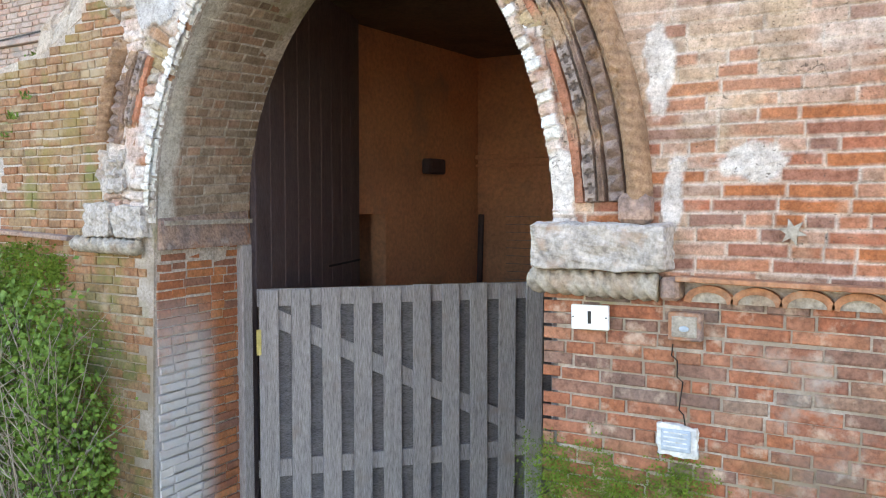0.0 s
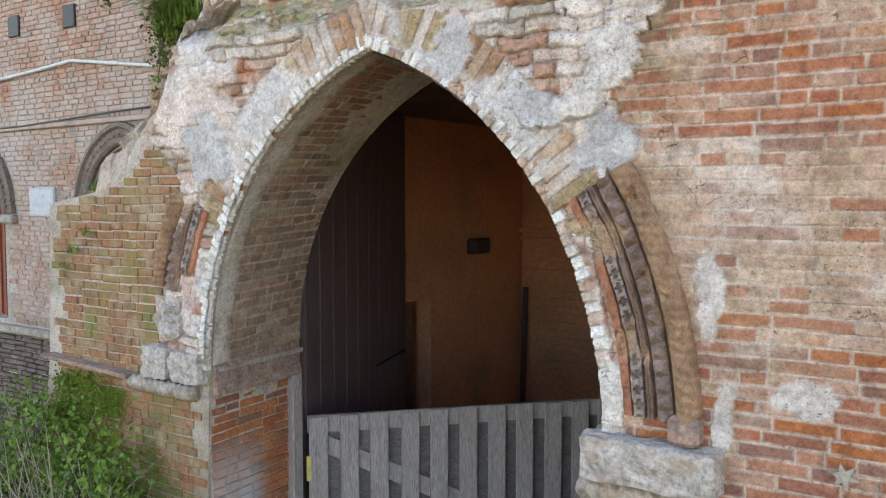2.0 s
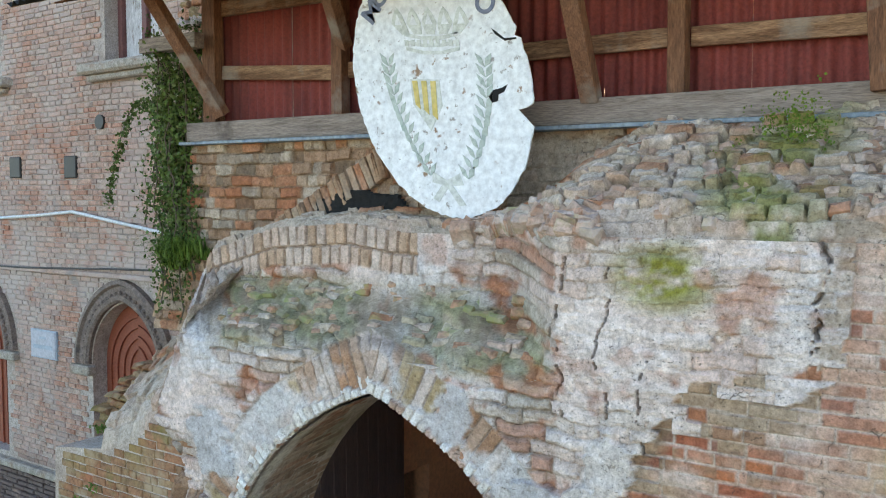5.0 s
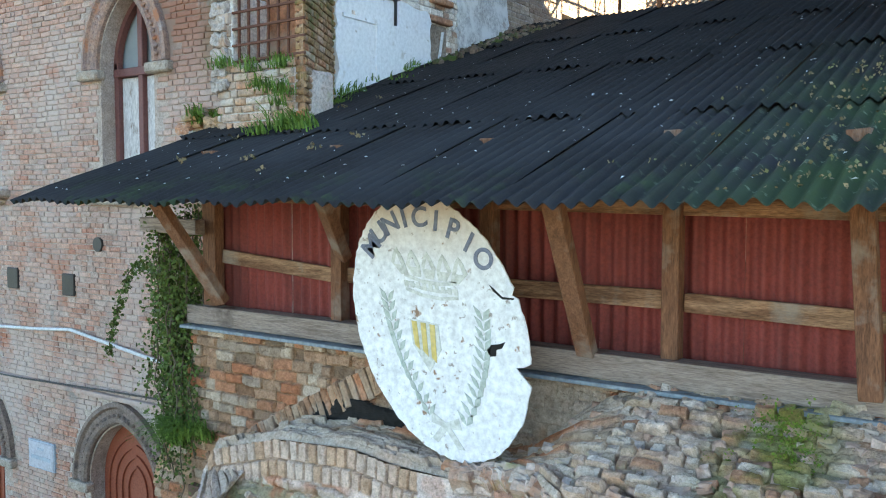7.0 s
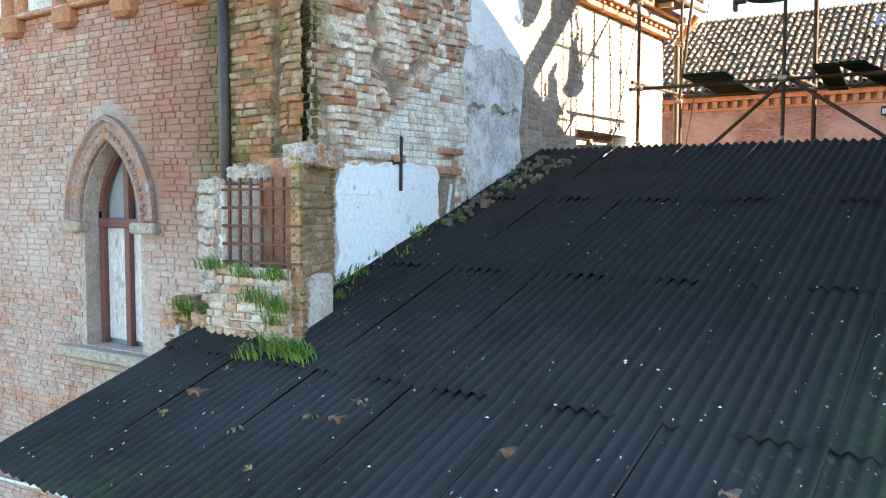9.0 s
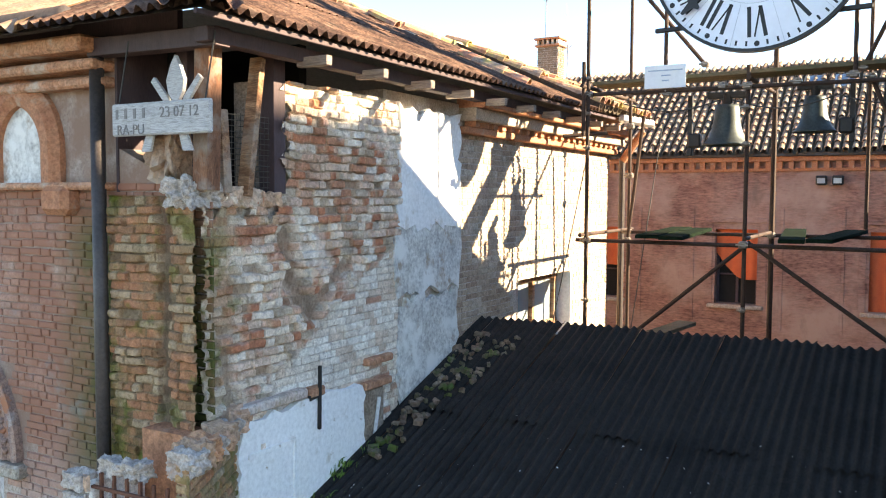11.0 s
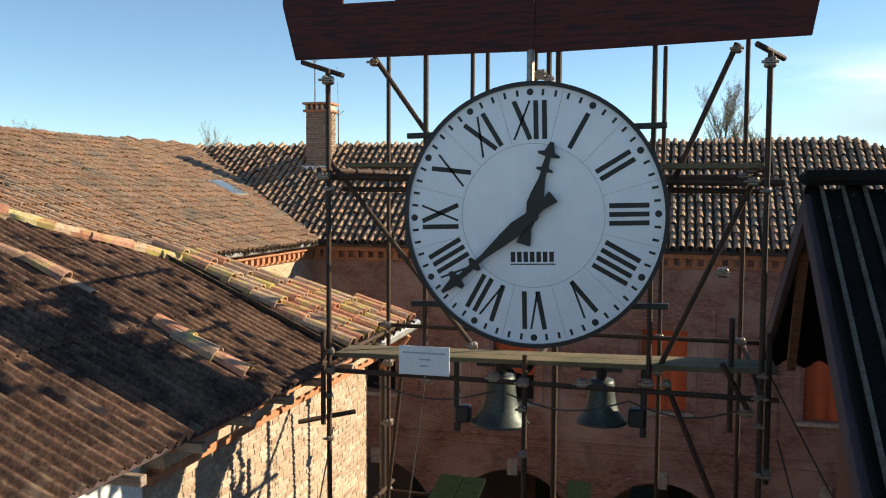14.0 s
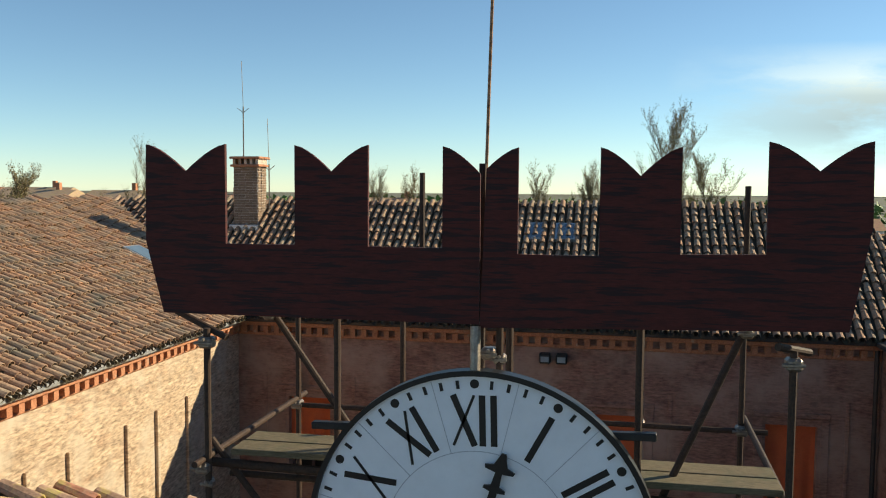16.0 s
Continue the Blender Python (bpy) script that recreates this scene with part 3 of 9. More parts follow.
        self.f.extend(tuple(base + i for i in f) for f in BRICK_FACES)

    def finish(self, parent, material, name="brick", stuff_name="brickwork"):
        if self.v:
            ob = mesh_object(stuff_name, self.v, self.f, material, parent)
            ob["kind"] = "stuff"
        for k, m in self.singles:
            if k not in self.meshes:
                me = bpy.data.meshes.new(name)
                me.from_pydata(self.kinds[k], [], BRICK_FACES)
                me.materials.append(material)
                self.meshes[k] = me
            o = new(name, self.meshes[k])
            o.matrix_basis = m
            o.parent = parent


def courses(bk, o, u, n, x0, x1, z0, z1, inside=None, single=None, course=0.067, length=0.255, d=0.035, jitter=0.004, rough=0.0, skip=0.0, joint=0.012, bulge=None):
    """Rows of stretchers and headers over a stretch of wall; o is the origin, u along, n outward. Each brick stands d proud of the joint."""
    rng = bk.rng
    o, u, n = Vector(o), Vector(u), Vector(n)
    z, row = z0, 0
    while z < z1:
        ch = course * (1 + rough * 0.5 * (rng.random() - 0.5))
        x = x0 - length * (0.5 if row % 2 else 0.0) * rng.uniform(0.8, 1.0)
        while x < x1:
            w = length * (rng.choice((1, 1, 1, 0.5, 0.52)) if not rough else rng.uniform(0.3, 1.1)) * rng.uniform(0.95, 1.05)
            a, b = max(x, x0), min(x + w, x1)
            cx, cz = (a + b) / 2, z + ch / 2
            if b - a > 0.05 and rng.random() >= skip and (inside is None or inside(cx, cz, (b - a) / 2)):
                dd = d * (1 + rng.uniform(-0.25, 0.25) + rough * rng.uniform(-0.8, 1.3))
                back = bulge(cx, cz) if bulge else 0.0
                wave = 0.012 * noise.noise(Vector((cx * 1.1, cz * 0.6, 4.0))) + 0.005 * noise.noise(Vector((cx * 4.0, cz * 2.0, 9.0)))
                bk.add(o + u * cx + Vector((0, 0, cz + wave + rng.uniform(-jitter, jitter))) + n * back, u, n, b - a - joint * rng.uniform(0.7, 1.5), ch - joint * rng.uniform(0.7, 1.4), max(0.008, dd),
                       rng.uniform(-0.012, 0.012) * (1 + 6 * rough), bool(single and single(cx, cz)))
            x += w
        z += ch
        row += 1


def lerp_at(pts, x):
    for (a, b), (c, d) in zip(pts, pts[1:]):
        if x <= c:
            return b + (d - b) * max(0.0, (x - a) / (c - a))
    return pts[-1][1]


# uneven old brickwork as one relief: courses that wander, bricks proud or sunk, joints open or filled
def lattice(ix, iy, seed):
    h = np.sin(ix * 127.1 + iy * 311.7 + seed * 74.7) * 43758.5453
    return h - np.floor(h)


def cloud(x, y, seed, octaves=4):
    out, amp, tot = np.zeros_like(x), 1.0, 0.0
    for o in range(octaves):
        ix, iy = np.floor(x), np.floor(y)
        fx, fy = x - ix, y - iy
        fx, fy = fx * fx * (3 - 2 * fx), fy * fy * (3 - 2 * fy)
        s = seed + o * 3.7
        a = lattice(ix, iy, s) * (1 - fx) + lattice(ix + 1, iy, s) * fx
        b = lattice(ix, iy + 1, s) * (1 - fx) + lattice(ix + 1, iy + 1, s) * fx
        out += amp * (a * (1 - fy) + b * fy)
        tot += amp
        x, y, amp = x * 2.03 + 11.0, y * 2.03 + 7.0, amp * 0.55
    return out / tot


def bond(X, Z, course, length, seed, wander=0.05, ragged=0.022):
    """Brick bond over a plane: numbers of course and brick, distance to the nearest joint, and three random values for each brick."""
    zz = Z + wander * (cloud(X * 1.2, Z * 0.9, seed) - 0.5) + ragged * (cloud(X * 9, Z * 9, seed + 9) - 0.5)
    row = np.floor(zz / course)
    fz = zz / course - row
    ln = length * (0.80 + 0.4 * lattice(row, 0 * row, seed + 1))
    xx = X + 7.3 * lattice(row, 0 * row + 3, seed + 2) + ragged * (cloud(X * 8, Z * 8, seed + 5) - 0.5) + 50
    col = np.floor(xx / ln)
    fx = xx / ln - col
    # some stretchers are cut into two headers
    cut = lattice(row, col, seed + 3) < 0.28
    half = cut & (fx > 0.5)
    fx = np.where(cut, (fx * 2) % 1.0, fx)
    ln = np.where(cut, ln / 2, ln)
    col = col + np.where(half, 0.5, 0.0)
    d = np.minimum(np.minimum(fx, 1 - fx) * ln, np.minimum(fz, 1 - fz) * course)
    return row, col, d, [lattice(row, col * 2, seed + q) for q in (4, 11, 17)]


def pick(values, palette):
    """A colour for each place from a palette, by a value from 0 to 1."""
    pal = np.array(palette, float)
    return pal[np.clip((values * len(pal)).astype(int), 0, len(pal) - 1)]


def blend(a, b, f):
    b = np.array(b, float)
    f = np.clip(f, 0, 1)[..., None]
    return a * (1 - f) + b * f


def relief(name, place, x0, x1, z0, z1, cell, shape, parent, keep=None):
    """A wall face as one fine sheet: shape gives height and colour over its plane, place sets it in the world."""
    nx, nz = int((x1 - x0) / cell), int((z1 - z0) / cell)
    X, Z = np.meshgrid(np.linspace(x0, x1, nx + 1), np.linspace(z0, z1, nz + 1), indexing="ij")
    h, c = shape(X, Z)
    P = place(X, Z, h).reshape(-1, 3)
    q = (np.arange(nx)[:, None] * (nz + 1) + np.arange(nz)[None, :])
    ok = np.ones((nx, nz), bool) if keep is None else keep(X, Z)[:-1, :-1]
    q = q[ok]
    F = np.stack([q, q + nz + 1, q + nz + 2, q + 1], -1)
    used = np.zeros(len(P), bool)
    used[F.reshape(-1)] = True
    index = np.cumsum(used) - 1
    ob = mesh_object(name, P[used].tolist(), index[F].tolist(), M["old_masonry"], parent)
    at = ob.data.attributes.new("tint", "FLOAT_COLOR", "POINT")
    rgba = np.ones((int(used.sum()), 4), np.float32)
    rgba[:, :3] = np.clip(c.reshape(-1, 3)[used], 0.01, 0.9)
    at.data.foreach_set("color", rgba.reshape(-1))
    ob["kind"] = "stuff"
    return ob


def pointed(cx, z, half, rise, n=10):
    """A pointed arch from its left springing over the apex to the right one."""
    c = (rise * rise - half * half) / (2 * half)
    r = half + c
    tm = math.acos(c / r)
    left = [(cx + c - r * math.cos(tm * i / n), z + r * math.sin(tm * i / n)) for i in range(n + 1)]
    return left + [(2 * cx - a, b) for a, b in left[-2::-1]]


def in_arch(x, z, cx, spring, half, rise, grow=0.0):
    if z < spring:
        return abs(x - cx) < half + grow
    c = (rise * rise - half * half) / (2 * half)
    return math.hypot(abs(x - cx) + c, z - spring) < half + c + grow


# ---- ground ----
gb = bmesh.new()
bmesh.ops.create_grid(gb, x_segments=40, y_segments=40, size=2600.0)
ground = part("ground", gb, surface("field_ground", [(0.10, 0.11, 0.06), (0.15, 0.17, 0.08), (0.17, 0.14, 0.10), (0.09, 0.13, 0.06)], scale=0.006, grain=0.05, grain_amt=0.5, bump=0.2,
              stains=[((0.15, 0.13, 0.11), 0.02, 0.5, 0.6)]))
ground.location = (0, 600, 0)
tagged(ground, "flat farmland and trodden earth reaching the horizon", "ground", kind="structure")

# ---- gatehouse front with its pointed arch ----
CX, HALF, SPRING, RISE = -3.02, 1.38, 2.30, 1.89
FY = 3.60
front_top = [(-6.2, 3.35), (-5.5, 3.45), (-4.95, 3.70), (-4.70, 4.30), (-4.35, 4.82), (-3.8, 4.97), (-3.2, 5.01), (-2.9, 4.97), (-2.5, 4.96), (-2.2, 5.03), (-1.9, 5.10), (1.8, 5.10)]
facade = empty("wall_facade", (0, 0, 0), "weathered old brick gatehouse wall with a pointed arch", "wall", kind="structure")
arch_pts = pointed(CX, SPRING, HALF, RISE, 14)
BODY_TOP = [(-6.2, 3.35), (-5.5, 3.45), (-4.95, 3.68), (-4.72, 4.1), (-4.5, 4.38), (-1.93, 4.38), (-1.90, 5.08), (1.8, 5.08)]
outline = [(-6.6, 0.0), (-6.25, 2.2)] + BODY_TOP + [(1.8, 0.0), (CX + HALF + 0.06, 0.0)] + arch_pts[::-1] + [(CX - HALF - 0.08, 0.0)]
BHALF, BRISE = 1.48, 1.93
back_arch = pointed(CX, SPRING, BHALF, BRISE, 14)
back_outline = outline[:2 + len(BODY_TOP)] + [(1.8, 0.0), (CX + BHALF + 0.04, 0.0)] + back_arch[::-1] + [(CX - BHALF - 0.04, 0.0)]
wb = bmesh.new()
fr = [wb.verts.new((a, FY, b)) for a, b in outline]
ba = [wb.verts.new((a, FY + 0.92, b)) for a, b in back_outline]
wb.faces.new(fr)
wb.faces.new(ba[::-1])
for i in range(len(fr)):
    j = (i + 1) % len(fr)
    wb.faces.new((fr[j], fr[i], ba[i], ba[j]))
part("wall_body", wb, M["mortar"], facade)


def near_arch(x, z, grow):
    return in_arch(x, z, CX, SPRING, HALF, RISE, grow)


LEFT_EDGE = [(0.0, -6.6), (2.2, -6.22), (3.4, -6.18), (9, -6.18)]


def free(x, z, hw=0.0, ring=0.30):
    return not near_arch(x, z, ring if z > SPRING else 0.02 + hw) and z < lerp_at(front_top, x) - 0.02 and x - hw > lerp_at(LEFT_EDGE, z)


fo, fu, fn = (0, FY, 0), (1, 0, 0), (0, -1, 0)
bk = Bricks(1)
courses(bk, fo, fu, fn, -1.70, 1.8, 0.0, 2.0, lambda x, z, hw: x > -1.70 and z < 2.0, lambda x, z: x < -0.2 and z > 0.8, d=0.007, rough=0.12, jitter=0.005, joint=0.009, course=0.061, length=0.27)
bk.finish(facade, M["brick_red"])
bk = Bricks(2)
courses(bk, fo, fu, fn, -6.6, -4.30, 0.0, 3.7, lambda x, z, hw: free(x, z, hw, 0.12) and (x < -4.86 + 0.25 * max(0.0, z - 2.4) or z < 2.2), lambda x, z: z > 2.2 and x < -4.95, d=0.011, rough=0.14, joint=0.008, course=0.062)
bk.finish(facade, M["brick_moss"])

# eroded masonry above: a brick wall half under lime, a pale flaking mass and the faint voussoirs of the arch
ARCH_C = (RISE * RISE - HALF * HALF) / (2 * HALF)
RED_TOP = [(-9.0, 2.0), (-1.66, 3.30), (-1.56, 4.0), (-1.22, 4.30), (-0.86, 4.42), (-0.62, 4.62), (-0.55, 5.3), (1.9, 5.3)]
BROWN = [(0.33, 0.22, 0.14), (0.40, 0.28, 0.18), (0.37, 0.20, 0.12), (0.44, 0.33, 0.23), (0.42, 0.17, 0.09)]


GREY, CHALK = (0.50, 0.485, 0.475), (0.66, 0.60, 0.55)
PATCHES = [(-2.48, 4.14, 0.15, 0.17, GREY, 0.020), (-1.60, 4.03, 0.13, 0.15, CHALK, 0.045), (-1.62, 3.62, 0.13, 0.13, GREY, 0.035), (-1.95, 3.80, 0.12, 0.08, GREY, 0.05), (-1.74, 3.84, 0.08, 0.07, CHALK, 0.06),
           (-4.36, 3.66, 0.20, 0.27, GREY, 0.030), (-0.72, 2.56, 0.15, 0.11, (0.64, 0.58, 0.53), 0.008), (-1.66, 2.48, 0.16, 0.14, CHALK, 0.02), (-1.16, 2.95, 0.07, 0.22, CHALK, 0.012),
           (-1.09, 2.40, 0.05, 0.20, CHALK, 0.016), (-4.70, 2.56, 0.10, 0.12, CHALK, 0.02)]


def ring_of(X, Z):
    """Distance out from the arch's edge and the place along it."""
    side = np.where(X < CX, 1.0, -1.0)
    dx = (X - (CX + side * ARCH_C)) * -side
    rho = np.hypot(dx, Z - SPRING) - (HALF + ARCH_C)
    return rho, np.arctan2(Z - SPRING, dx) * (HALF + ARCH_C) + (side > 0) * 7.3


def front_shape(X, Z):
    n1, n2, n3 = cloud(X * 1.6, Z * 1.6, 1.0, 6), cloud(X * 3.1, Z * 3.9, 2.0, 6), cloud(X * 9, Z * 14, 3.0, 5)
    fine = cloud(X * 34, Z * 40, 4.0, 3)
    # the brick wall, its bricks more or less under lime
    row, col, d, (r1, r2, r3) = bond(X, Z, 0.0605, 0.285, 5.0, 0.03, 0.010)
    prof = np.clip(d / 0.009, 0, 1)
    red = pick(r1, [(0.48, 0.175, 0.10), (0.44, 0.14, 0.08), (0.53, 0.235, 0.15), (0.38, 0.145, 0.095), (0.49, 0.19, 0.11), (0.54, 0.30, 0.215), (0.48, 0.15, 0.065), (0.32, 0.15, 0.11)])
    joint = blend(np.zeros(X.shape + (3,)) + (0.60, 0.46, 0.37), (0.66, 0.57, 0.49), n2 * 2 - 0.6)
    wash = np.clip((n1 - 0.45) * 6.5 + 1.1 * (r2 - 0.5) + 0.75 * np.clip((-0.62 - X) / 0.6, -0.6, 0.6) + 0.75 * np.clip((Z - 2.75) / 1.0, -0.7, 0.45), 0, 1)
    wash = np.where((r3 < 0.16) & (X > -1.2), wash * 0.3, wash) * (0.72 + 0.28 * n3 * 1.4)
    pale = blend(np.zeros(X.shape + (3,)) + (0.60, 0.405, 0.31), (0.50, 0.365, 0.235), (cloud(X * 1.3, Z * 0.5, 7.0, 4) - 0.52) * 6 + np.clip((Z - 3.3), 0, 1) * 0.35)
    pale = blend(pale, (0.66, 0.535, 0.46), (n2 - 0.52) * 6)
    cw = blend(red, pale * (0.74 + 0.48 * r1)[..., None], wash * 0.80)
    cw = blend(joint, cw, prof * 1.3 - 0.3)
    cw = blend(cw, pale * 1.04, np.clip((wash - 0.70) * 2.6, 0, 0.55) * (1 - prof * 0.35))
    hw = 0.009 * prof ** 0.6 * (1 - 0.4 * np.clip(wash * 1.3 - 0.4, 0, 1)) + 0.006 * (r2 - 0.5) + 0.007 * (n3 - 0.5) + 0.003 * (fine - 0.5)
    # brown bricks along the edge of the flaking mass
    top = np.interp(X, *zip(*RED_TOP))
    top = top + 0.26 * (lattice(np.floor(Z / 0.0605), np.floor(X / 0.13 + np.floor(Z / 0.0605) * 0.5), 31.0) - 0.5) + 0.30 * (n2 - 0.5)
    dz = top - Z
    brown = np.clip((0.26 + 0.25 * (n1 - 0.5) - dz) * 14, 0, 1) * (X < -0.7) * (X > -1.7)
    cw = blend(cw, pick(r2, BROWN), brown * 0.85 * np.clip(prof * 2, 0, 1))
    hw += brown * (0.03 * (r3 - 0.3) * prof)
    # the pale mass: broken courses filled with lime, flaking in thin beds
    row, col, d, (r1, r2, r3) = bond(X, Z, 0.073, 0.25, 9.0, 0.10, 0.050)
    prof = np.clip(d / 0.016, 0, 1) ** 0.7
    full = np.clip((cloud(X * 1.9, Z * 2.2, 11.0, 5) - 0.44) * 7, 0, 1)
    block = np.clip((X + 1.885 + 0.05 * (n2 - 0.5)) * 60, 0, 1)
    full = np.maximum(full, 0.55 * block)
    flake = cloud(X * 5, Z * 26, 13.0, 5)
    lime = blend(np.zeros(X.shape + (3,)) + (0.73, 0.59, 0.52), (0.72, 0.69, 0.67), (n1 - 0.46) * 5)
    lime = blend(lime, (0.79, 0.68, 0.615), block * 0.7 + (flake - 0.55) * 2)
    bare = pick(r1, [(0.58, 0.43, 0.36), (0.64, 0.52, 0.46), (0.48, 0.27, 0.19), (0.60, 0.47, 0.40), (0.50, 0.40, 0.32), (0.44, 0.18, 0.10), (0.66, 0.58, 0.53), (0.38, 0.32, 0.25)])
    cm = blend(bare, lime, full * 0.85 + 0.25)
    cm = blend(cm, (0.30, 0.22, 0.16), (1 - prof) * (1 - full) * 0.75)
    ledge = np.clip(1.6 - np.abs(Z - 4.52) / 0.13, 0, 1) * np.clip((X + 4.5) * 6, 0, 1) * np.clip((-1.85 - X) * 8, 0, 1)
    cm = blend(cm, blend(np.zeros(X.shape + (3,)) + (0.43, 0.335, 0.235), (0.34, 0.325, 0.17), (cloud(X * 2.4, Z * 6.0, 15.0, 6) - 0.42) * 6), ledge * 0.85 * (0.5 + 0.9 * n3))
    cm = blend(cm, (0.30, 0.29, 0.06), np.clip((n2 - 0.50) * 7, 0, 0.8) * np.clip(1 - np.hypot((X + 1.35) / 0.30, (Z - 4.92) / 0.20), 0, 1) * 2)
    cm = blend(cm, (0.45, 0.17, 0.085), np.clip((cloud(X * 4.2, Z * 5.5, 17.0, 4) - 0.60) * 9, 0, 0.8) * (1 - full * 0.5))
    hm = 0.026 * prof * (1 - full) + 0.024 * full + 0.024 * (r2 - 0.5) * (1 - 0.75 * full) - np.where(r3 < 0.07, 0.035, 0.0) * prof * (1 - full)
    hm += 0.030 * (n2 - 0.5) + 0.022 * (flake - 0.5) + 0.010 * (fine - 0.5)
    # cracks between the blocks
    for cx, z0, z1, w in ((-1.885, 4.22, 5.0, 0.006), (-1.62, 4.25, 4.95, 0.004), (-0.72, 4.62, 5.1, 0.010), (-0.60, 4.3, 4.75, 0.008), (-1.43, 4.1, 4.55, 0.004)):
        dd = np.abs(X - cx - 0.22 * (cloud(Z * 5, Z * 0 + cx * 7, 19.0, 5) - 0.5))
        m = np.clip(1.4 - dd / w, 0, 1) * (Z > z0) * (Z < z1) * (n3 > 0.47)
        hm -= 0.040 * m
        cm = blend(cm, (0.13, 0.095, 0.07), m * 0.8)
    grey_block = np.clip((X + 0.72) * 50, 0, 1)
    cm = blend(cm, pick(r2, [(0.42, 0.33, 0.25), (0.50, 0.42, 0.35), (0.38, 0.27, 0.19), (0.52, 0.45, 0.41)]), grey_block * 0.8 * prof)
    # voussoirs: two turns of upright bricks, flush and limed over
    rho, along = ring_of(X, Z)
    fv = along / 0.070 + 0.25 * (n2 - 0.5)
    rv = lattice(np.floor(fv), np.floor(fv) * 0, 23.0)
    dv = np.minimum(fv % 1, 1 - fv % 1) * 0.070
    pv = np.clip(dv / 0.008, 0, 1)
    plaster = np.clip((n2 - 0.46) * 7 + 1.3 * np.clip((-3.35 - X) / 0.5, -0.5, 0.8), 0, 1)
    cv = blend(pick(rv, [(0.53, 0.35, 0.25), (0.58, 0.44, 0.36), (0.46, 0.25, 0.15), (0.50, 0.36, 0.22), (0.60, 0.49, 0.42), (0.42, 0.30, 0.17)]), (0.42, 0.33, 0.26), 1 - pv)
    cv = blend(cv, blend(np.zeros(X.shape + (3,)) + (0.66, 0.56, 0.50), (0.64, 0.63, 0.62), (n2 - 0.45) * 5), plaster * 0.85)
    hv = 0.014 * pv * (1 - plaster) + 0.012 * plaster + 0.016 * (rv - 0.5) * (1 - plaster) + 0.034 * (n2 - 0.5) + 0.012 * (n3 - 0.5) + 0.008 * (fine - 0.5)
    # the broken inner edge: white lime stones, with bricks showing on one side
    fe = along / 0.055 + 0.8 * (n2 - 0.5)
    re_, re2 = lattice(np.floor(fe), np.floor(fe) * 0, 25.0), lattice(np.floor(fe), np.floor(fe) * 0 + 2, 26.0)
    pe = np.clip(np.minimum(fe % 1, 1 - fe % 1) * 0.055 / 0.007, 0, 1)
    ce = pick(re_, [(0.80, 0.77, 0.72), (0.74, 0.69, 0.62), (0.82, 0.80, 0.76), (0.70, 0.63, 0.56)])
    ce = blend(ce, pick(re2, [(0.52, 0.31, 0.22), (0.58, 0.42, 0.33), (0.48, 0.24, 0.15)]), np.where((re2 < 0.5) & (X > CX), 0.85, 0.0))
    ce = blend(ce, (0.40, 0.32, 0.25), (1 - pe) * 0.7)
    lip = np.clip((0.065 + 0.055 * (re2 - 0.5) + 0.03 * (n3 - 0.5) - rho) * 90, 0, 1) * (Z > 2.35)
    ring = np.clip((0.31 + 0.05 * (n1 - 0.5) - rho) * 60, 0, 1) * (Z > 3.2)
    # pale upright bricks along the rounded top
    ft = np.interp(X, *zip(*front_top)) - Z
    fr_ = X / 0.075 + np.where(ft > 0.125, 0.5, 0) + 2.2 * ft * (X + 3.4)
    rr = lattice(np.floor(fr_), np.where(ft > 0.125, 1.0, 0.0), 29.0)
    pr = np.minimum(np.clip(np.minimum(fr_ % 1, 1 - fr_ % 1) * 0.075 / 0.010, 0, 1), np.clip(np.abs(ft - 0.125) / 0.010, 0, 1))
    cr = blend(pick(rr, [(0.58, 0.42, 0.33), (0.63, 0.50, 0.42), (0.55, 0.37, 0.26), (0.60, 0.46, 0.38)]), (0.42, 0.31, 0.24), 1 - pr)
    turn = np.clip((0.24 - ft) * 60, 0, 1) * (X > -4.40) * (X < -2.72)
    h, c = hm, cm
    h, c = h + (hv - h) * ring, blend(c, cv, ring)
    h, c = h + (0.022 + 0.016 * pe + 0.016 * (re_ - 0.5) + 0.014 * (n3 - 0.5) - h) * lip, blend(c, ce, lip)
    h, c = h + (0.030 * pr + 0.012 * (rr - 0.5) - h) * turn, blend(c, cr, turn)
    wall = (1 - lip) * np.clip(dz * 40 + 1.5 * (n3 - 0.5), 0, 1) * (X > -1.72 + 0.2 * np.clip(3.3 - Z, 0, 2))
    h, c = h + (hw - h) * wall, blend(c, cw, wall)
    # cement and lime patches with ragged edges
    for cx, cz, rx, rz, col_, up_ in PATCHES:
        f = 1 - np.hypot((X - cx) / rx, (Z - cz) / rz) + 1.5 * (n2 - 0.5) + 0.8 * (n3 - 0.5)
        f = np.clip(f * 5, 0, 1)
        h = h + (up_ + 0.025 * (n2 - 0.5) + 0.016 * (n3 - 0.5) + 0.008 * (fine - 0.5) - h) * f
        c = blend(c, np.array(col_) * (0.80 + 0.45 * n3)[..., None], f * 0.9)
    return np.maximum(0.004, h + 0.012), c


def front_keep(X, Z):
    rho, along = ring_of(X, Z)
    out = np.where(Z > SPRING, rho > 0.0, np.abs(X - CX) > HALF + 0.05)
    left = (X > -4.86 + 0.25 * np.clip(Z - 2.4, 0, 1.0) - 1.1 * np.clip(Z - 3.5, 0, 9)) & (X < CX) & (Z > 2.2) | (X > CX)
    return out & left & (Z < np.interp(X, *zip(*front_top)) - 0.01)


def torn_back(X, Z, h=0.0):
    """Over the arch the wall's face has fallen away: above a ledge the masonry stands back from the front."""
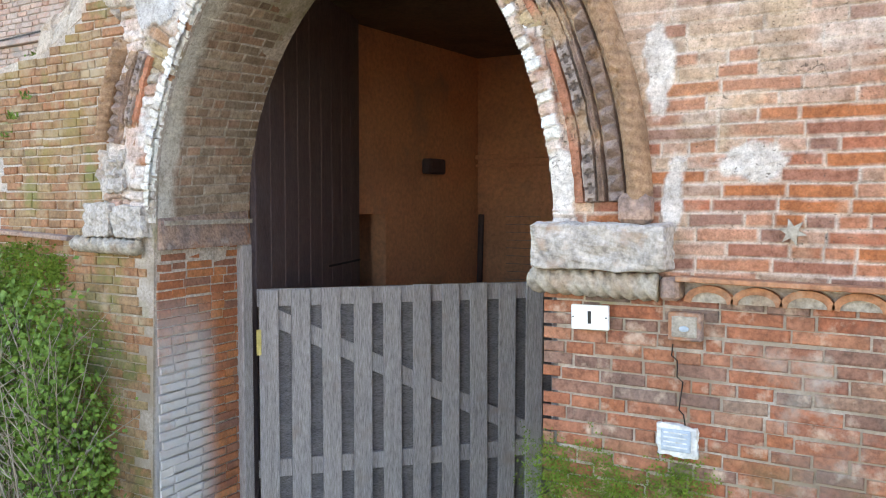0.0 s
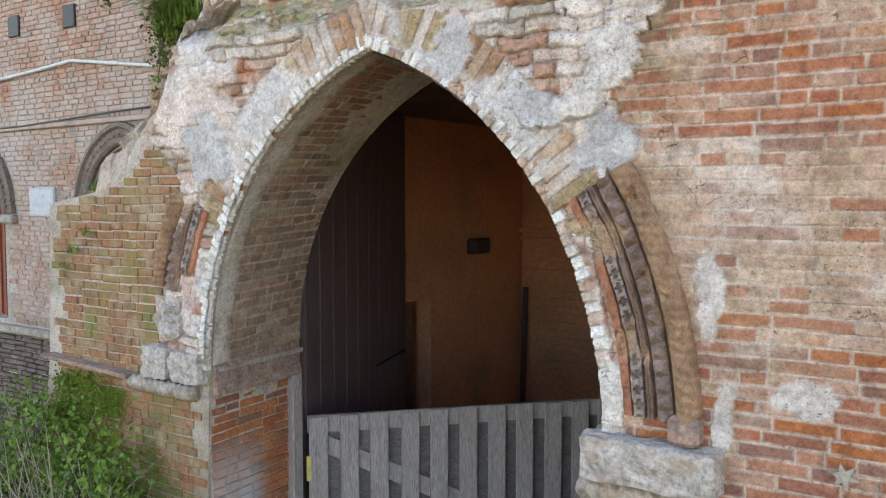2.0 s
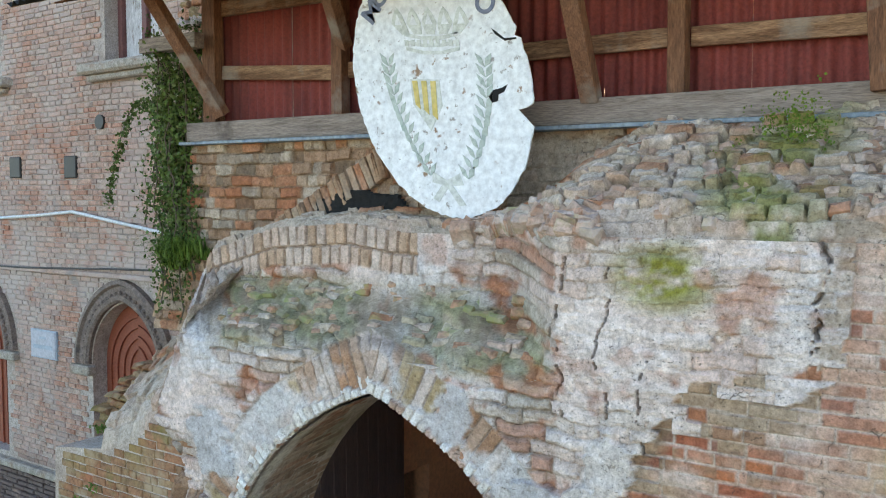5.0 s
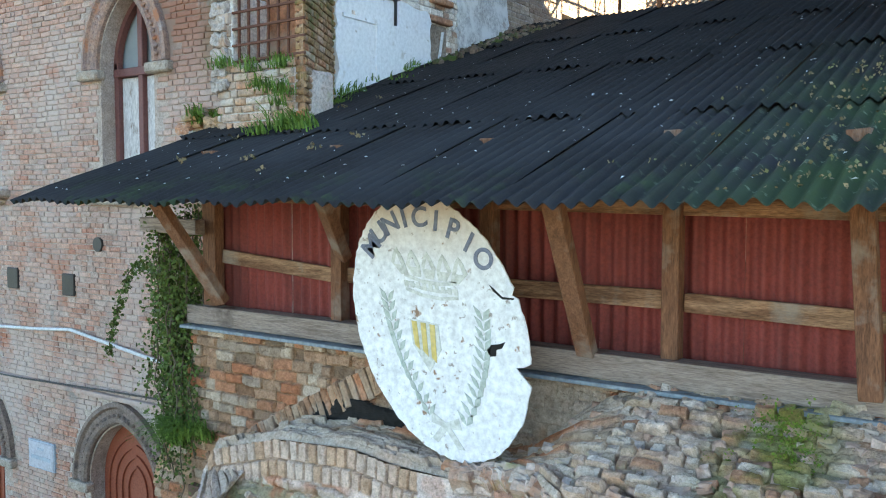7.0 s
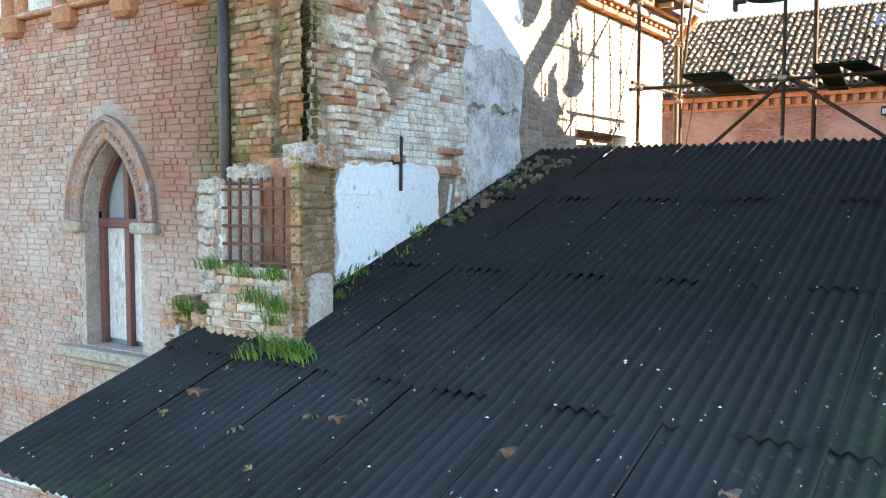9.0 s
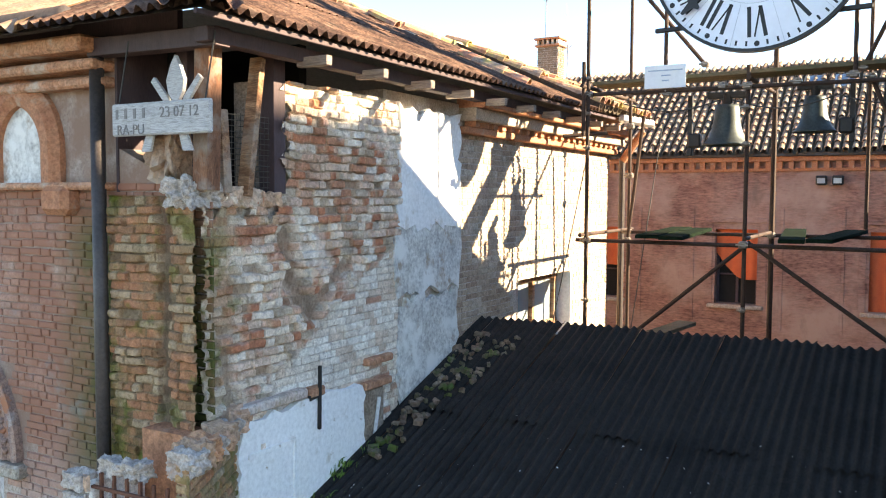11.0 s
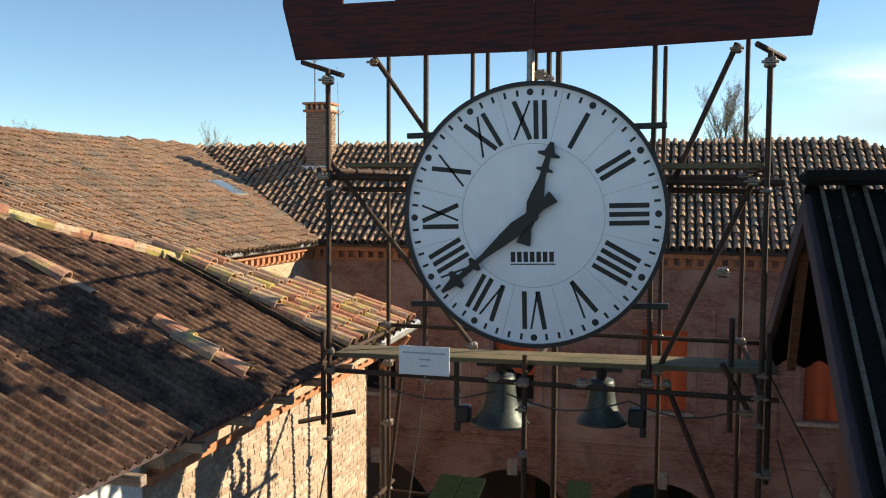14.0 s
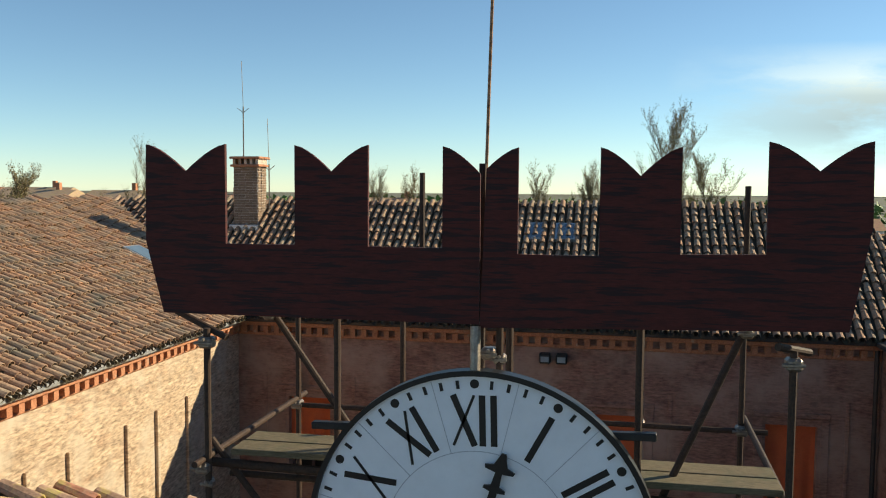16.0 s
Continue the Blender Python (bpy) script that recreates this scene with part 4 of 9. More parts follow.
    ease = lambda q: np.clip(q, 0, 1) ** 2 * (3 - 2 * np.clip(q, 0, 1))
    back = 0.58 * ease((Z - 4.38 - 0.16 * (cloud(X * 3, Z * 3, 131.0) - 0.5)) / 0.30) * ease((-1.86 - X) / 0.30)
    k = 1 + back / 3.70
    return np.stack([-0.25 + (X + 0.25) * k, FY - h + back, 4.42 + (Z - 4.42) * k + 0.03 * back], -1)


def on_front(X, Z, h):
    return torn_back(X, Z, h)


bk = Bricks(12, wear=0.3)
for _ in range(120):
    x, z = bk.rng.uniform(-4.3, -2.05), bk.rng.uniform(4.42, 4.68)
    p = Vector(torn_back(np.array([x]), np.array([z]))[0])
    bk.add(p + Vector((0, 0.03, -0.015)), (1, bk.rng.uniform(-0.4, 0.4), bk.rng.uniform(-0.1, 0.1)), (bk.rng.uniform(-0.2, 0.2), -0.8, 0.6), bk.rng.uniform(0.06, 0.17), bk.rng.uniform(0.045, 0.065), bk.rng.uniform(0.05, 0.085), bk.rng.uniform(-0.15, 0.15), up=None)
bk.finish(facade, M["brick_ledge"], stuff_name="ledge_bricks")
relief("eroded_brickwork", on_front, -5.05, 0.6, 2.085, 5.12, 0.0085, front_shape, facade, front_keep)
relief("eroded_brickwork", on_front, 0.6, 1.8, 2.085, 5.12, 0.03, front_shape, facade, front_keep)


# voussoirs round the arch and the broken white edge of the ring
def along_arch(grow, step):
    """Points, directions along and outward normals round the arch, from springing to springing."""
    pts = pointed(CX, SPRING, HALF + grow, RISE + grow * 1.25, 60)
    out, acc = [], 0.0
    for (a, b), (c, d) in zip(pts, pts[1:]):
        ln = math.hypot(c - a, d - b)
        while acc <= ln:
            f = acc / ln
            t = ((c - a) / ln, (d - b) / ln)
            out.append(((a + (c - a) * f, b + (d - b) * f), t, (-t[1], t[0])))
            acc += step
        acc -= ln
    return out


edge, edge2 = Bricks(5, wear=0.34), Bricks(55, wear=0.25)
for (x, z), t, nn in along_arch(0.0, 0.047):
    w = edge.rng.uniform(0.06, 0.115) if x < CX else edge.rng.uniform(0.05, 0.10)
    (edge if edge.rng.random() < (0.92 if x < CX else 0.66) else edge2).add((x + nn[0] * w / 2, FY + 0.012, z + nn[1] * w / 2), (nn[0], 0, nn[1]), (0, -1, 0), w, edge.rng.uniform(0.040, 0.062), edge.rng.uniform(0.026, 0.050), edge.rng.uniform(-0.3, 0.3), up=(t[0], 0, t[1]))
edge.finish(facade, M["mortar_white"], stuff_name="broken_arch_edge")
edge2.finish(facade, M["brick_bare"], stuff_name="arch_edge_bricks")

# soffit and jambs of the arch
def soffit_shape(A, Y):
    n1, n2, n3 = cloud(A * 2, Y * 2, 41.0, 5), cloud(A * 5, Y * 5, 42.0, 5), cloud(A * 16, Y * 12, 43.0, 4)
    row, col, d, (r1, r2, r3) = bond(Y, A, 0.066, 0.25, 44.0, 0.015, 0.008)
    prof = np.clip(d / 0.008, 0, 1)
    c = pick(r1, [(0.36, 0.185, 0.12), (0.40, 0.235, 0.16), (0.38, 0.165, 0.10), (0.30, 0.195, 0.14), (0.43, 0.29, 0.21)])
    c = blend(c, (0.35, 0.28, 0.215), np.clip((1.9 - A) * 0.9, 0, 0.45) * (0.5 + n1))
    c = blend(np.zeros(A.shape + (3,)) + (0.46, 0.38, 0.31), c * (0.75 + 0.4 * r3)[..., None], prof * 1.3 - 0.3)
    lime = np.clip((0.17 + 0.22 * (n1 - 0.5) + 0.12 * (n2 - 0.5) - Y) * 16, 0, 1)
    c = blend(c, (0.58, 0.53, 0.46), lime * 0.85)
    return 0.012 * prof * (1 - lime) + 0.010 * lime + 0.006 * (r2 - 0.5) + 0.006 * (n3 - 0.5) + 0.008, c


def soffit_place(side):
    def place(A, Y, h):
        rad = HALF + ARCH_C
        th = A / rad
        f = Y / 0.92
        x = CX + side * ARCH_C - side * (rad - h) * np.cos(th) - side * 0.10 * f
        return np.stack([x, FY + 0.015 + Y, SPRING + (rad - h) * np.sin(th) + 0.045 * f], -1)
    return place


arc_len = math.acos(ARCH_C / (HALF + ARCH_C)) * (HALF + ARCH_C)
for sd in (1, -1):
    relief("soffit_brickwork", soffit_place(sd), 0.0, arc_len, 0.0, 0.90, 0.010, soffit_shape, facade)
jb = Bricks(7)
for side, xx, n in ((-1, CX - HALF - 0.02, 1), (1, CX + HALF + 0.02, -1)):
    courses(jb, (xx, FY + 0.02, 0), Vector((-0.10 * n, 0.92, 0)).normalized(), (n, 0.1, 0), 0.0, 0.9, 0.0, 2.1, None, lambda x, z: side < 0 and z > 0.7, d=0.010, joint=0.008, course=0.061)
jb.finish(facade, M["brick_jamb"], stuff_name="jamb_brickwork")

# ---- setback wall above, under the lean-to ----
upper = empty("wall_upper", (0, 0, 0), "rough earthy rubble wall set back above the arch", "wall", kind="structure")
part("wall_body", prism(bmesh.new(), [(-6.35, 4.24), (1.8, 4.24), (1.8, 5.72), (-5.72, 5.72), (-5.8, 5.3), (-6.3, 4.4)], (0, 4.62, 0), (1, 0, 0), (0, 0, 1), (0, 1, 0), 0.45), M["mortar_earth"], upper)
UPL = [(3.0, -6.3), (4.2, -6.28), (5.3, -5.78), (6, -5.7)]


def rubble(X, Z, seed, course, length, earth, lime, palette, limed, deep, filled=0.50):
    """Broken rubble and brick in earth mortar, with lime over part of it: height and colour."""
    n1, n2, n3 = cloud(X * 1.5, Z * 1.7, seed, 6), cloud(X * 4, Z * 4.6, seed + 1, 6), cloud(X * 13, Z * 15, seed + 2, 5)
    fine = cloud(X * 38, Z * 38, seed + 3, 3)
    row, col, d, (r1, r2, r3) = bond(X, Z, course, length, seed + 5, 0.07, 0.028)
    prof = np.clip(d / 0.011, 0, 1) ** 0.6
    full = np.clip((cloud(X * 2.1, Z * 2.4, seed + 7, 5) - filled) * 7, 0, 1)
    ground_ = blend(np.zeros(X.shape + (3,)) + np.array(earth), np.array(earth) * 1.35, (n2 - 0.4) * 3)
    c = blend(ground_, pick(r1, palette) * (0.82 + 0.4 * n3)[..., None], prof * 1.4 - 0.3)
    c = blend(c, ground_ * 1.08, full * 0.7 * (1 - 0.5 * prof))
    c = blend(c, lime, np.clip((n1 - limed) * 8, 0, 0.85) * (0.6 + 0.6 * n3))
    c = blend(c, np.array(earth) * 0.5, np.where(r3 < 0.06, prof * (1 - full), 0) * 0.7)
    h = deep * prof * (1 - 0.8 * full) * (0.35 + 1.3 * r2) + deep * 0.5 * full - np.where(r3 < 0.06, deep, 0) * prof * (1 - full)
    return np.maximum(0.004, h + deep * 1.0 * (n2 - 0.5) + deep * 0.45 * (n3 - 0.5) + 0.010 * (fine - 0.5) + deep * 0.5), c


EARTHY = [(0.42, 0.25, 0.16), (0.48, 0.33, 0.23), (0.36, 0.225, 0.15), (0.50, 0.40, 0.31), (0.43, 0.17, 0.09), (0.38, 0.29, 0.22), (0.46, 0.21, 0.12)]
relief("rubble_masonry", lambda X, Z, h: np.stack([X, 4.62 - h, Z], -1), -6.3, 0.9, 4.15, 5.70, 0.011,
       lambda X, Z: rubble(X, Z, 61.0, 0.088, 0.20, (0.335, 0.215, 0.135), (0.50, 0.42, 0.34), EARTHY, 0.60, 0.034), upper, lambda X, Z: X > np.interp(Z, *zip(*UPL)))

# broken shoulder between the front and the setback wall
BACK_TOP = [(-6.3, 3.9), (-5.6, 4.4), (-4.9, 4.85), (-4.4, 5.06), (-3.85, 5.13), (-3.0, 5.16), (-2.7, 5.12), (-2.45, 5.18), (-2.1, 5.5), (-1.8, 5.66), (2, 5.66)]


def shoulder(X, Z):
    """Points and normals of the slope from the front's broken top back to the setback wall; Z runs from 0 to 1.2."""
    f = np.clip(Z / 1.2, 0, 1)
    start = torn_back(X, np.interp(X, *zip(*front_top)) - 0.012)
    X, y0, zf = start[..., 0], start[..., 1] - 0.004, start[..., 2]
    zb = np.interp(X, *zip(*BACK_TOP))
    y = y0 + (4.64 - y0) * f
    z = zf + (zb - zf) * f ** 0.8
    s = (zb - zf) / 1.07
    n = np.stack([0 * s, -(s + 0.35 * (1 - f)), 1 + 0 * s], -1)
    n /= np.linalg.norm(n, axis=-1, keepdims=True)
    return np.stack([X, y, z], -1), n


def shoulder_shape(X, Z):
    h0, c0 = rubble(X, Z, 71.0, 0.095, 0.19, (0.35, 0.235, 0.155), (0.52, 0.44, 0.37), EARTHY, 0.56, 0.045)
    h1, c1 = rubble(X, Z, 81.0, 0.066, 0.15, (0.42, 0.30, 0.215), (0.62, 0.50, 0.42), [(0.58, 0.43, 0.34), (0.54, 0.36, 0.26), (0.64, 0.52, 0.44), (0.48, 0.25, 0.16), (0.58, 0.48, 0.40), (0.44, 0.35, 0.27)], 0.54, 0.055)
    f = np.clip((X + 2.0 + 0.5 * (cloud(X * 2, Z * 2, 91.0) - 0.5)) * 5, 0, 1)
    # a bed of grey lime rubble over the arch
    bed = np.clip((0.55 + 0.3 * (cloud(X * 2, Z * 3, 93.0) - 0.5) - Z) * 6, 0, 1) * (X < -2.2)
    h, c = h0 + (h1 - h0) * f, blend(c0, c1, f)
    c = blend(c, blend(np.zeros(X.shape + (3,)) + (0.54, 0.46, 0.385), (0.58, 0.44, 0.355), (cloud(X * 4, Z * 4, 95.0) - 0.4) * 4), bed * 0.8)
    c = blend(c, (0.20, 0.22, 0.045), np.clip((cloud(X * 2.2, Z * 2.6, 97.0, 6) - 0.46) * 9, 0, 0.8) * np.clip(1.3 - np.abs(X + 1.0) / 0.30, 0, 1))
    return h, c


def on_shoulder(X, Z, h):
    B, N = shoulder(X, Z)
    return B + (h * np.clip(Z / 0.12, 0, 1))[..., None] * N


relief("broken_shoulder", on_shoulder, -5.6, 0.9, 0.0, 1.2, 0.012, shoulder_shape, upper)
bk = Bricks(9, wear=0.3)
for _ in range(300):
    x, q = bk.rng.uniform(-2.6, 0.9), bk.rng.uniform(0.05, 1.15)
    pb, nb = shoulder(np.array([[x]]), np.array([[q]]))
    p, nv = Vector(pb[0, 0]), Vector(nb[0, 0])
    a = bk.rng.uniform(-0.5, 0.5)
    bk.add(p, (math.cos(a), math.sin(a), bk.rng.uniform(-0.15, 0.15)), nv + Vector((bk.rng.uniform(-0.3, 0.3), bk.rng.uniform(-0.6, 0.2), 0)), bk.rng.uniform(0.05, 0.14), bk.rng.uniform(0.045, 0.075), bk.rng.uniform(0.06, 0.10), bk.rng.uniform(-0.3, 0.3), up=None)
for _ in range(70):
    x, q = bk.rng.uniform(-2.45, -1.70), bk.rng.uniform(0.0, 0.22)
    pb, nb = shoulder(np.array([[x]]), np.array([[q]]))
    bk.add(Vector(pb[0, 0]) - Vector(nb[0, 0]) * 0.05, (1, bk.rng.uniform(-0.5, 0.5), bk.rng.uniform(-0.2, 0.2)), Vector(nb[0, 0]) + Vector((0, -0.3, 0)), bk.rng.uniform(0.09, 0.18), bk.rng.uniform(0.055, 0.10), bk.rng.uniform(0.10, 0.15), bk.rng.uniform(-0.3, 0.3), up=None)
bk.finish(upper, M["brick_pale"], stuff_name="loose_bricks")

bk = Bricks(10, wear=0.2)
for i in range(30):
    f = i / 29
    x, z = -5.48 + 1.75 * f, 4.54 + 0.93 * f ** 0.95
    u = Vector((-0.50 + 0.12 * f, 0, 0.87)).normalized()
    bk.add((x, 4.585, z + 0.04), u, (0, -1, 0), bk.rng.uniform(0.19, 0.24), 0.060, bk.rng.uniform(0.035, 0.075), bk.rng.uniform(-0.08, 0.08), up=(u.z, 0, -u.x))
bk.finish(upper, M["earth_rubble"], stuff_name="relieving_arches")

# ---- room behind the arch ----
room = empty("wall_passage", (0, 0, 0), "ochre plastered walls of the dark entrance passage", "wall", kind="structure")
boxed("left_wall", (-5.75, 4.52, 0), (-5.55, 7.18, 4.27), M["ochre_wall"], room, 0)
boxed("left_wall", (-5.75, 7.18, 2.28), (-5.55, 7.68, 4.27), M["ochre_wall"], room, 0)
boxed("left_wall", (-5.75, 7.68, 0), (-5.55, 9.74, 4.27), M["ochre_wall"], room, 0)
boxed("back_wall", (-5.75, 9.74, 0), (-3.2, 9.95, 4.27), M["ochre_wall"], room, 0)
boxed("back_wall", (-3.2, 9.74, 3.7), (-0.2, 9.95, 4.27), M["ochre_wall"], room, 0)
boxed("back_wall", (-0.2, 9.74, 0), (0.2, 9.95, 4.27), M["ochre_wall"], room, 0)
boxed("right_wall", (0.0, 4.52, 0), (0.2, 9.74, 4.27), M["ochre_wall"], room, 0)
boxed("side_room_back", (-7.0, 6.6, 0), (-6.9, 8.3, 2.7), M["ochre_wall"], room, 0)
boxed("side_room_wall", (-6.9, 6.6, 0), (-5.75, 6.7, 2.7), M["ochre_wall"], room, 0)
boxed("side_room_wall", (-6.9, 8.2, 0), (-5.75, 8.3, 2.7), M["ochre_wall"], room, 0)
boxed("side_room_ceiling", (-7.0, 6.6, 2.7), (-5.75, 8.3, 2.8), M["ochre_wall"], room, 0)
boxed("front_return", (-5.55, 4.40, 0), (-4.50, 4.52, 4.27), M["carved_stone"], room, 0)
boxed("front_return", (-1.5, 4.45, 0), (0.2, 4.52, 4.27), M["ochre_wall"], room, 0)
boxed("cornice", (-5.55, 9.66, 2.96), (-3.2, 9.74, 3.02), M["ochre_wall"], room)
boxed("cornice", (-5.55, 9.68, 2.86), (-3.2, 9.74, 2.90), M["ochre_wall"], room)
tagged(boxed("ceiling_passage", (-5.75, 4.52, 4.27), (0.2, 9.95, 4.37), M["dark_plaster"], None, 0), "dark plastered passage ceiling", "ceiling", kind="structure")

# ---- lean-to roof of black corrugated sheets over the gatehouse ----
RS, RE, RZ = 0.337, 3.46, 6.735
PITCH = 0.0955


def roof_pt(x, y, h=0.0):
    return Vector((x, y - h * RS * 0.93, RZ + (y - RE) * RS + h))


def corrugated(name, waves, length, material, amp=0.018, pitch=PITCH, rows=6, sag=0.0, seed=0):
    rng = random.Random(seed)
    vv, ff = [], []
    n = waves * 8
    ph = rng.random() * 6
    for j in range(rows + 1):
        for i in range(n + 1):
            x, y = i * pitch / 8, length * j / rows
            vv.append((x, y, amp * math.cos(2 * math.pi * i / 8) + 0.006 * math.sin(x * 3 + ph) * math.sin(y * 2.2 + ph) - (0.012 * math.sin(x * 9 + ph) if j == 0 else 0)))
    for j in range(rows):
        for i in range(n):
            a = j * (n + 1) + i
            ff.append((a, a + 1, a + n + 2, a + n + 1))
    me = bpy.data.meshes.new(name)
    me.from_pydata(vv, [], ff)
    me.materials.append(material)
    me.polygons.foreach_set("use_smooth", [True] * len(me.polygons))
    return me


lean_to = empty("corrugated_roof", (-2.5, 6.5, 7.5), "black corrugated sheet roof, mossy green at one end", "roof", kind="structure")
tilt = Matrix.Rotation(math.atan(RS), 4, "X")
ROWS_Y = [3.46, 5.09, 6.90, 8.68, 10.50]
sheets = [corrugated("sheet", 9, 1.90, M["corrugated_black"], seed=s) for s in range(5)]
rng = random.Random(11)
for j in range(4):
    x, i = -6.48, 0
    while x < 3.2:
        ob = new("sheet", sheets[rng.randrange(5)])
        ob.parent = lean_to
        ln = (ROWS_Y[j + 1] - ROWS_Y[j]) / math.cos(math.atan(RS)) + 0.12
        ob.matrix_parent_inverse = Matrix.Translation((2.5, -6.5, -7.5))
        ob.matrix_basis = Matrix.Translation(roof_pt(x, ROWS_Y[j] + rng.uniform(-0.02, 0.02), 0.012 * j)) @ tilt @ Matrix.Rotation(-0.007, 4, "Y") @ Matrix.Rotation(rng.uniform(-0.004, 0.004), 4, "Z") @ Matrix.Diagonal((1, ln / 1.90, 1, 1))
        x += PITCH * 9
        i += 1
boxed("roof_deck", (-6.3, 3.75, -0.06), (3.2, 10.5, -0.045), M["wood_brown"], lean_to, 0, Matrix.Translation((2.5, -6.5, -7.5)) @ Matrix.Translation((0, 0, RZ - RE * RS)) @ Matrix(((1, 0, 0, 0), (0, 1, 0, 0), (0, RS, 1, 0), (0, 0, 0, 1))))

# timber front under the lean-to
timber = empty("timber_front", (-2.5, 4.7, 5.75), "weathered timber framing with red corrugated cladding behind", "timber frame")


def under(ob, owner):
    """Hang a part made in world places under another part."""
    ob.parent = owner
    ob.matrix_parent_inverse = Matrix()
    return ob


def put(ob, at=None):
    ob.matrix_parent_inverse = Matrix.Translation(-ob.parent.location)
    return ob


put(part("wall_plate", beam(bmesh.new(), (-5.75, 4.62, 5.81), (2.0, 4.62, 5.74), 0.16, 0.15), M["wood_beam"], timber, "grey weathered wall plate"))
put(part("ledge_strip", beam(bmesh.new(), (-5.75, 4.56, 5.715), (2.0, 4.56, 5.645), 0.2, 0.025), M["strip_blue"], timber))
for x0, x1, top in ((-5.55, -5.55, 6.95), (-4.18, -4.18, 6.95), (-2.9, -2.9, 6.95), (-1.68, -1.68, 6.95), (0.55, 0.55, 6.95)):
    put(part("post", beam(bmesh.new(), (x0, 4.66, 5.84), (x1, 4.66, 7.15), 0.15 if x0 < -5 else 0.10, 0.10, (0, 1, 0)), M["wood_brown"], timber))
put(part("post", beam(bmesh.new(), (-0.62, 4.5, 5.78), (-0.70, 4.45, 7.1), 0.11, 0.12, (0, 1, 0)), M["wood_brown"], timber))
for a, b, za, zb in ((-5.47, -4.23, 6.29, 6.19), (-4.13, -1.74, 6.20, 6.18), (-1.62, 2.0, 6.17, 6.05)):
    put(part("rail", beam(bmesh.new(), (a, 4.70, za), (b, 4.70, zb), 0.04, 0.11), M["wood_rail"], timber))
put(part("top_rail", beam(bmesh.new(), (-5.47, 4.70, 6.80), (2.0, 4.70, 6.66), 0.05, 0.12), M["wood_rail"], timber))
for xa, ya, za, xb, yb, zb in ((-5.55, 4.0, 6.88, -5.33, 4.56, 5.93), (-3.80, 4.0, 6.85, -4.06, 4.56, 6.35), (-2.13, 4.0, 6.80, -2.16, 4.56, 5.84)):
    put(part("brace", beam(bmesh.new(), (xa, ya, za), (xb, yb, zb), 0.11, 0.08, (0, 1, 0)), M["wood_brown"], timber))
put(part("bracket", beam(bmesh.new(), (-6.23, 4.5, 6.545), (-5.52, 4.5, 6.53), 0.10, 0.12), M["wood_beam"], timber))
red = corrugated("cladding_sheet", 9, 1.3, M["corrugated_red"], seed=30, amp=0.016)
for i in range(9):
    ob = new("cladding_sheet", red)
    ob.parent = timber
    ob.matrix_parent_inverse = Matrix.Translation(-timber.location)
    ob.matrix_basis = Matrix.Translation((-5.60 + 0.86 * i, 4.76 + 0.005 * (i % 2), 5.78)) @ Matrix.Rotation(radians(90), 4, "X")

# ---- left house ----
HY = 6.15
house = empty("brick_house", (-9.5, HY, 0), "tall old brick house with pointed terracotta windows", "house")
DOOR = dict(cx=-8.97, sill=0.9, spring=3.2, half=0.68, rise=0.82)
WIN = dict(cx=-8.74, sill=6.9, spring=8.3, half=0.50, rise=0.85)
LEFTW = dict(cx=-12.35, sill=1.75, spring=3.2, half=0.68, rise=0.82)
LEFTU = dict(cx=-12.15, sill=6.9, spring=8.3, half=0.50, rise=0.85)


def halves(o):
    a = pointed(o["cx"], o["spring"], o["half"], o["rise"], 10)
    left = [(o["cx"], o["sill"]), (o["cx"] - o["half"], o["sill"])] + a[:11]
    right = [(o["cx"], o["sill"]), (o["cx"] + o["half"], o["sill"])] + a[::-1][:11]
    return left, right


def house_panel(lefts, rights, x0, x1, z1):
    """A storey-high panel between two rows of openings: their right halves bound it on its left, and so on."""
    pts = [(x0, 0.0)] if not lefts else [(lefts[0]["cx"], 0.0)]
    for o in lefts:
        pts += halves(o)[1]
    pts += [(lefts[-1]["cx"] if lefts else x0, z1)]
    end = [(rights[0]["cx"], 0.0)] if rights else [(x1, 0.0)]
    for o in rights:
        end += halves(o)[0]
    end += [(rights[-1]["cx"] if rights else x1, z1)]
    return pts + end[::-1]


for lf, rt, x0, x1 in (((), (LEFTW, LEFTU), -16.0, 0), ((LEFTW, LEFTU), (DOOR, WIN), 0, 0), ((DOOR, WIN), (), 0, -5.9)):
    hp = house_panel(lf, rt, x0, x1, 11.75)
    if not rt:
        hp = hp[:-2] + [(-6.72, 11.75), (-6.72, 10.95), (-6.25, 10.75), (x1, 10.6), (x1, 0.0)]
    put(part("front_wall", prism(bmesh.new(), hp, (0, HY + 0.02, 0), (1, 0, 0), (0, 0, 1), (0, 1, 0), 0.45), M["mortar_house"], house))


def clear_of(o, x, z, grow):
    return not (z > o["sill"] - 0.08 and in_arch(x, z, o["cx"], o["spring"], o["half"], o["rise"], grow))


bk = Bricks(20)
courses(bk, (0, HY + 0.02, 0), fu, fn, -13.6, -5.72, 1.7, 10.62, lambda x, z, hw: clear_of(DOOR, x, z, hw + (0.28 if z > 3.1 else 0.05)) and clear_of(WIN, x, z, hw + (0.28 if z > 8.3 else 0.04)) and clear_of(LEFTW, x, z, hw + (0.28 if z > 3.1 else 0.05)) and clear_of(LEFTU, x, z, hw + 0.05),
        lambda x, z: -10.6 < x < -7.6 and 6.2 < z < 7.6, d=0.016, joint=0.009, rough=0.05)
courses(bk, (0, HY + 0.02, 0), fu, fn, -13.6, -6.3, 0.0, 1.6, None, None, d=0.05)
bk.finish(house, M["brick_house"])
for o in house.children:
    if o.name.startswith("brick"):
        o.matrix_parent_inverse = Matrix.Translation(-house.location)
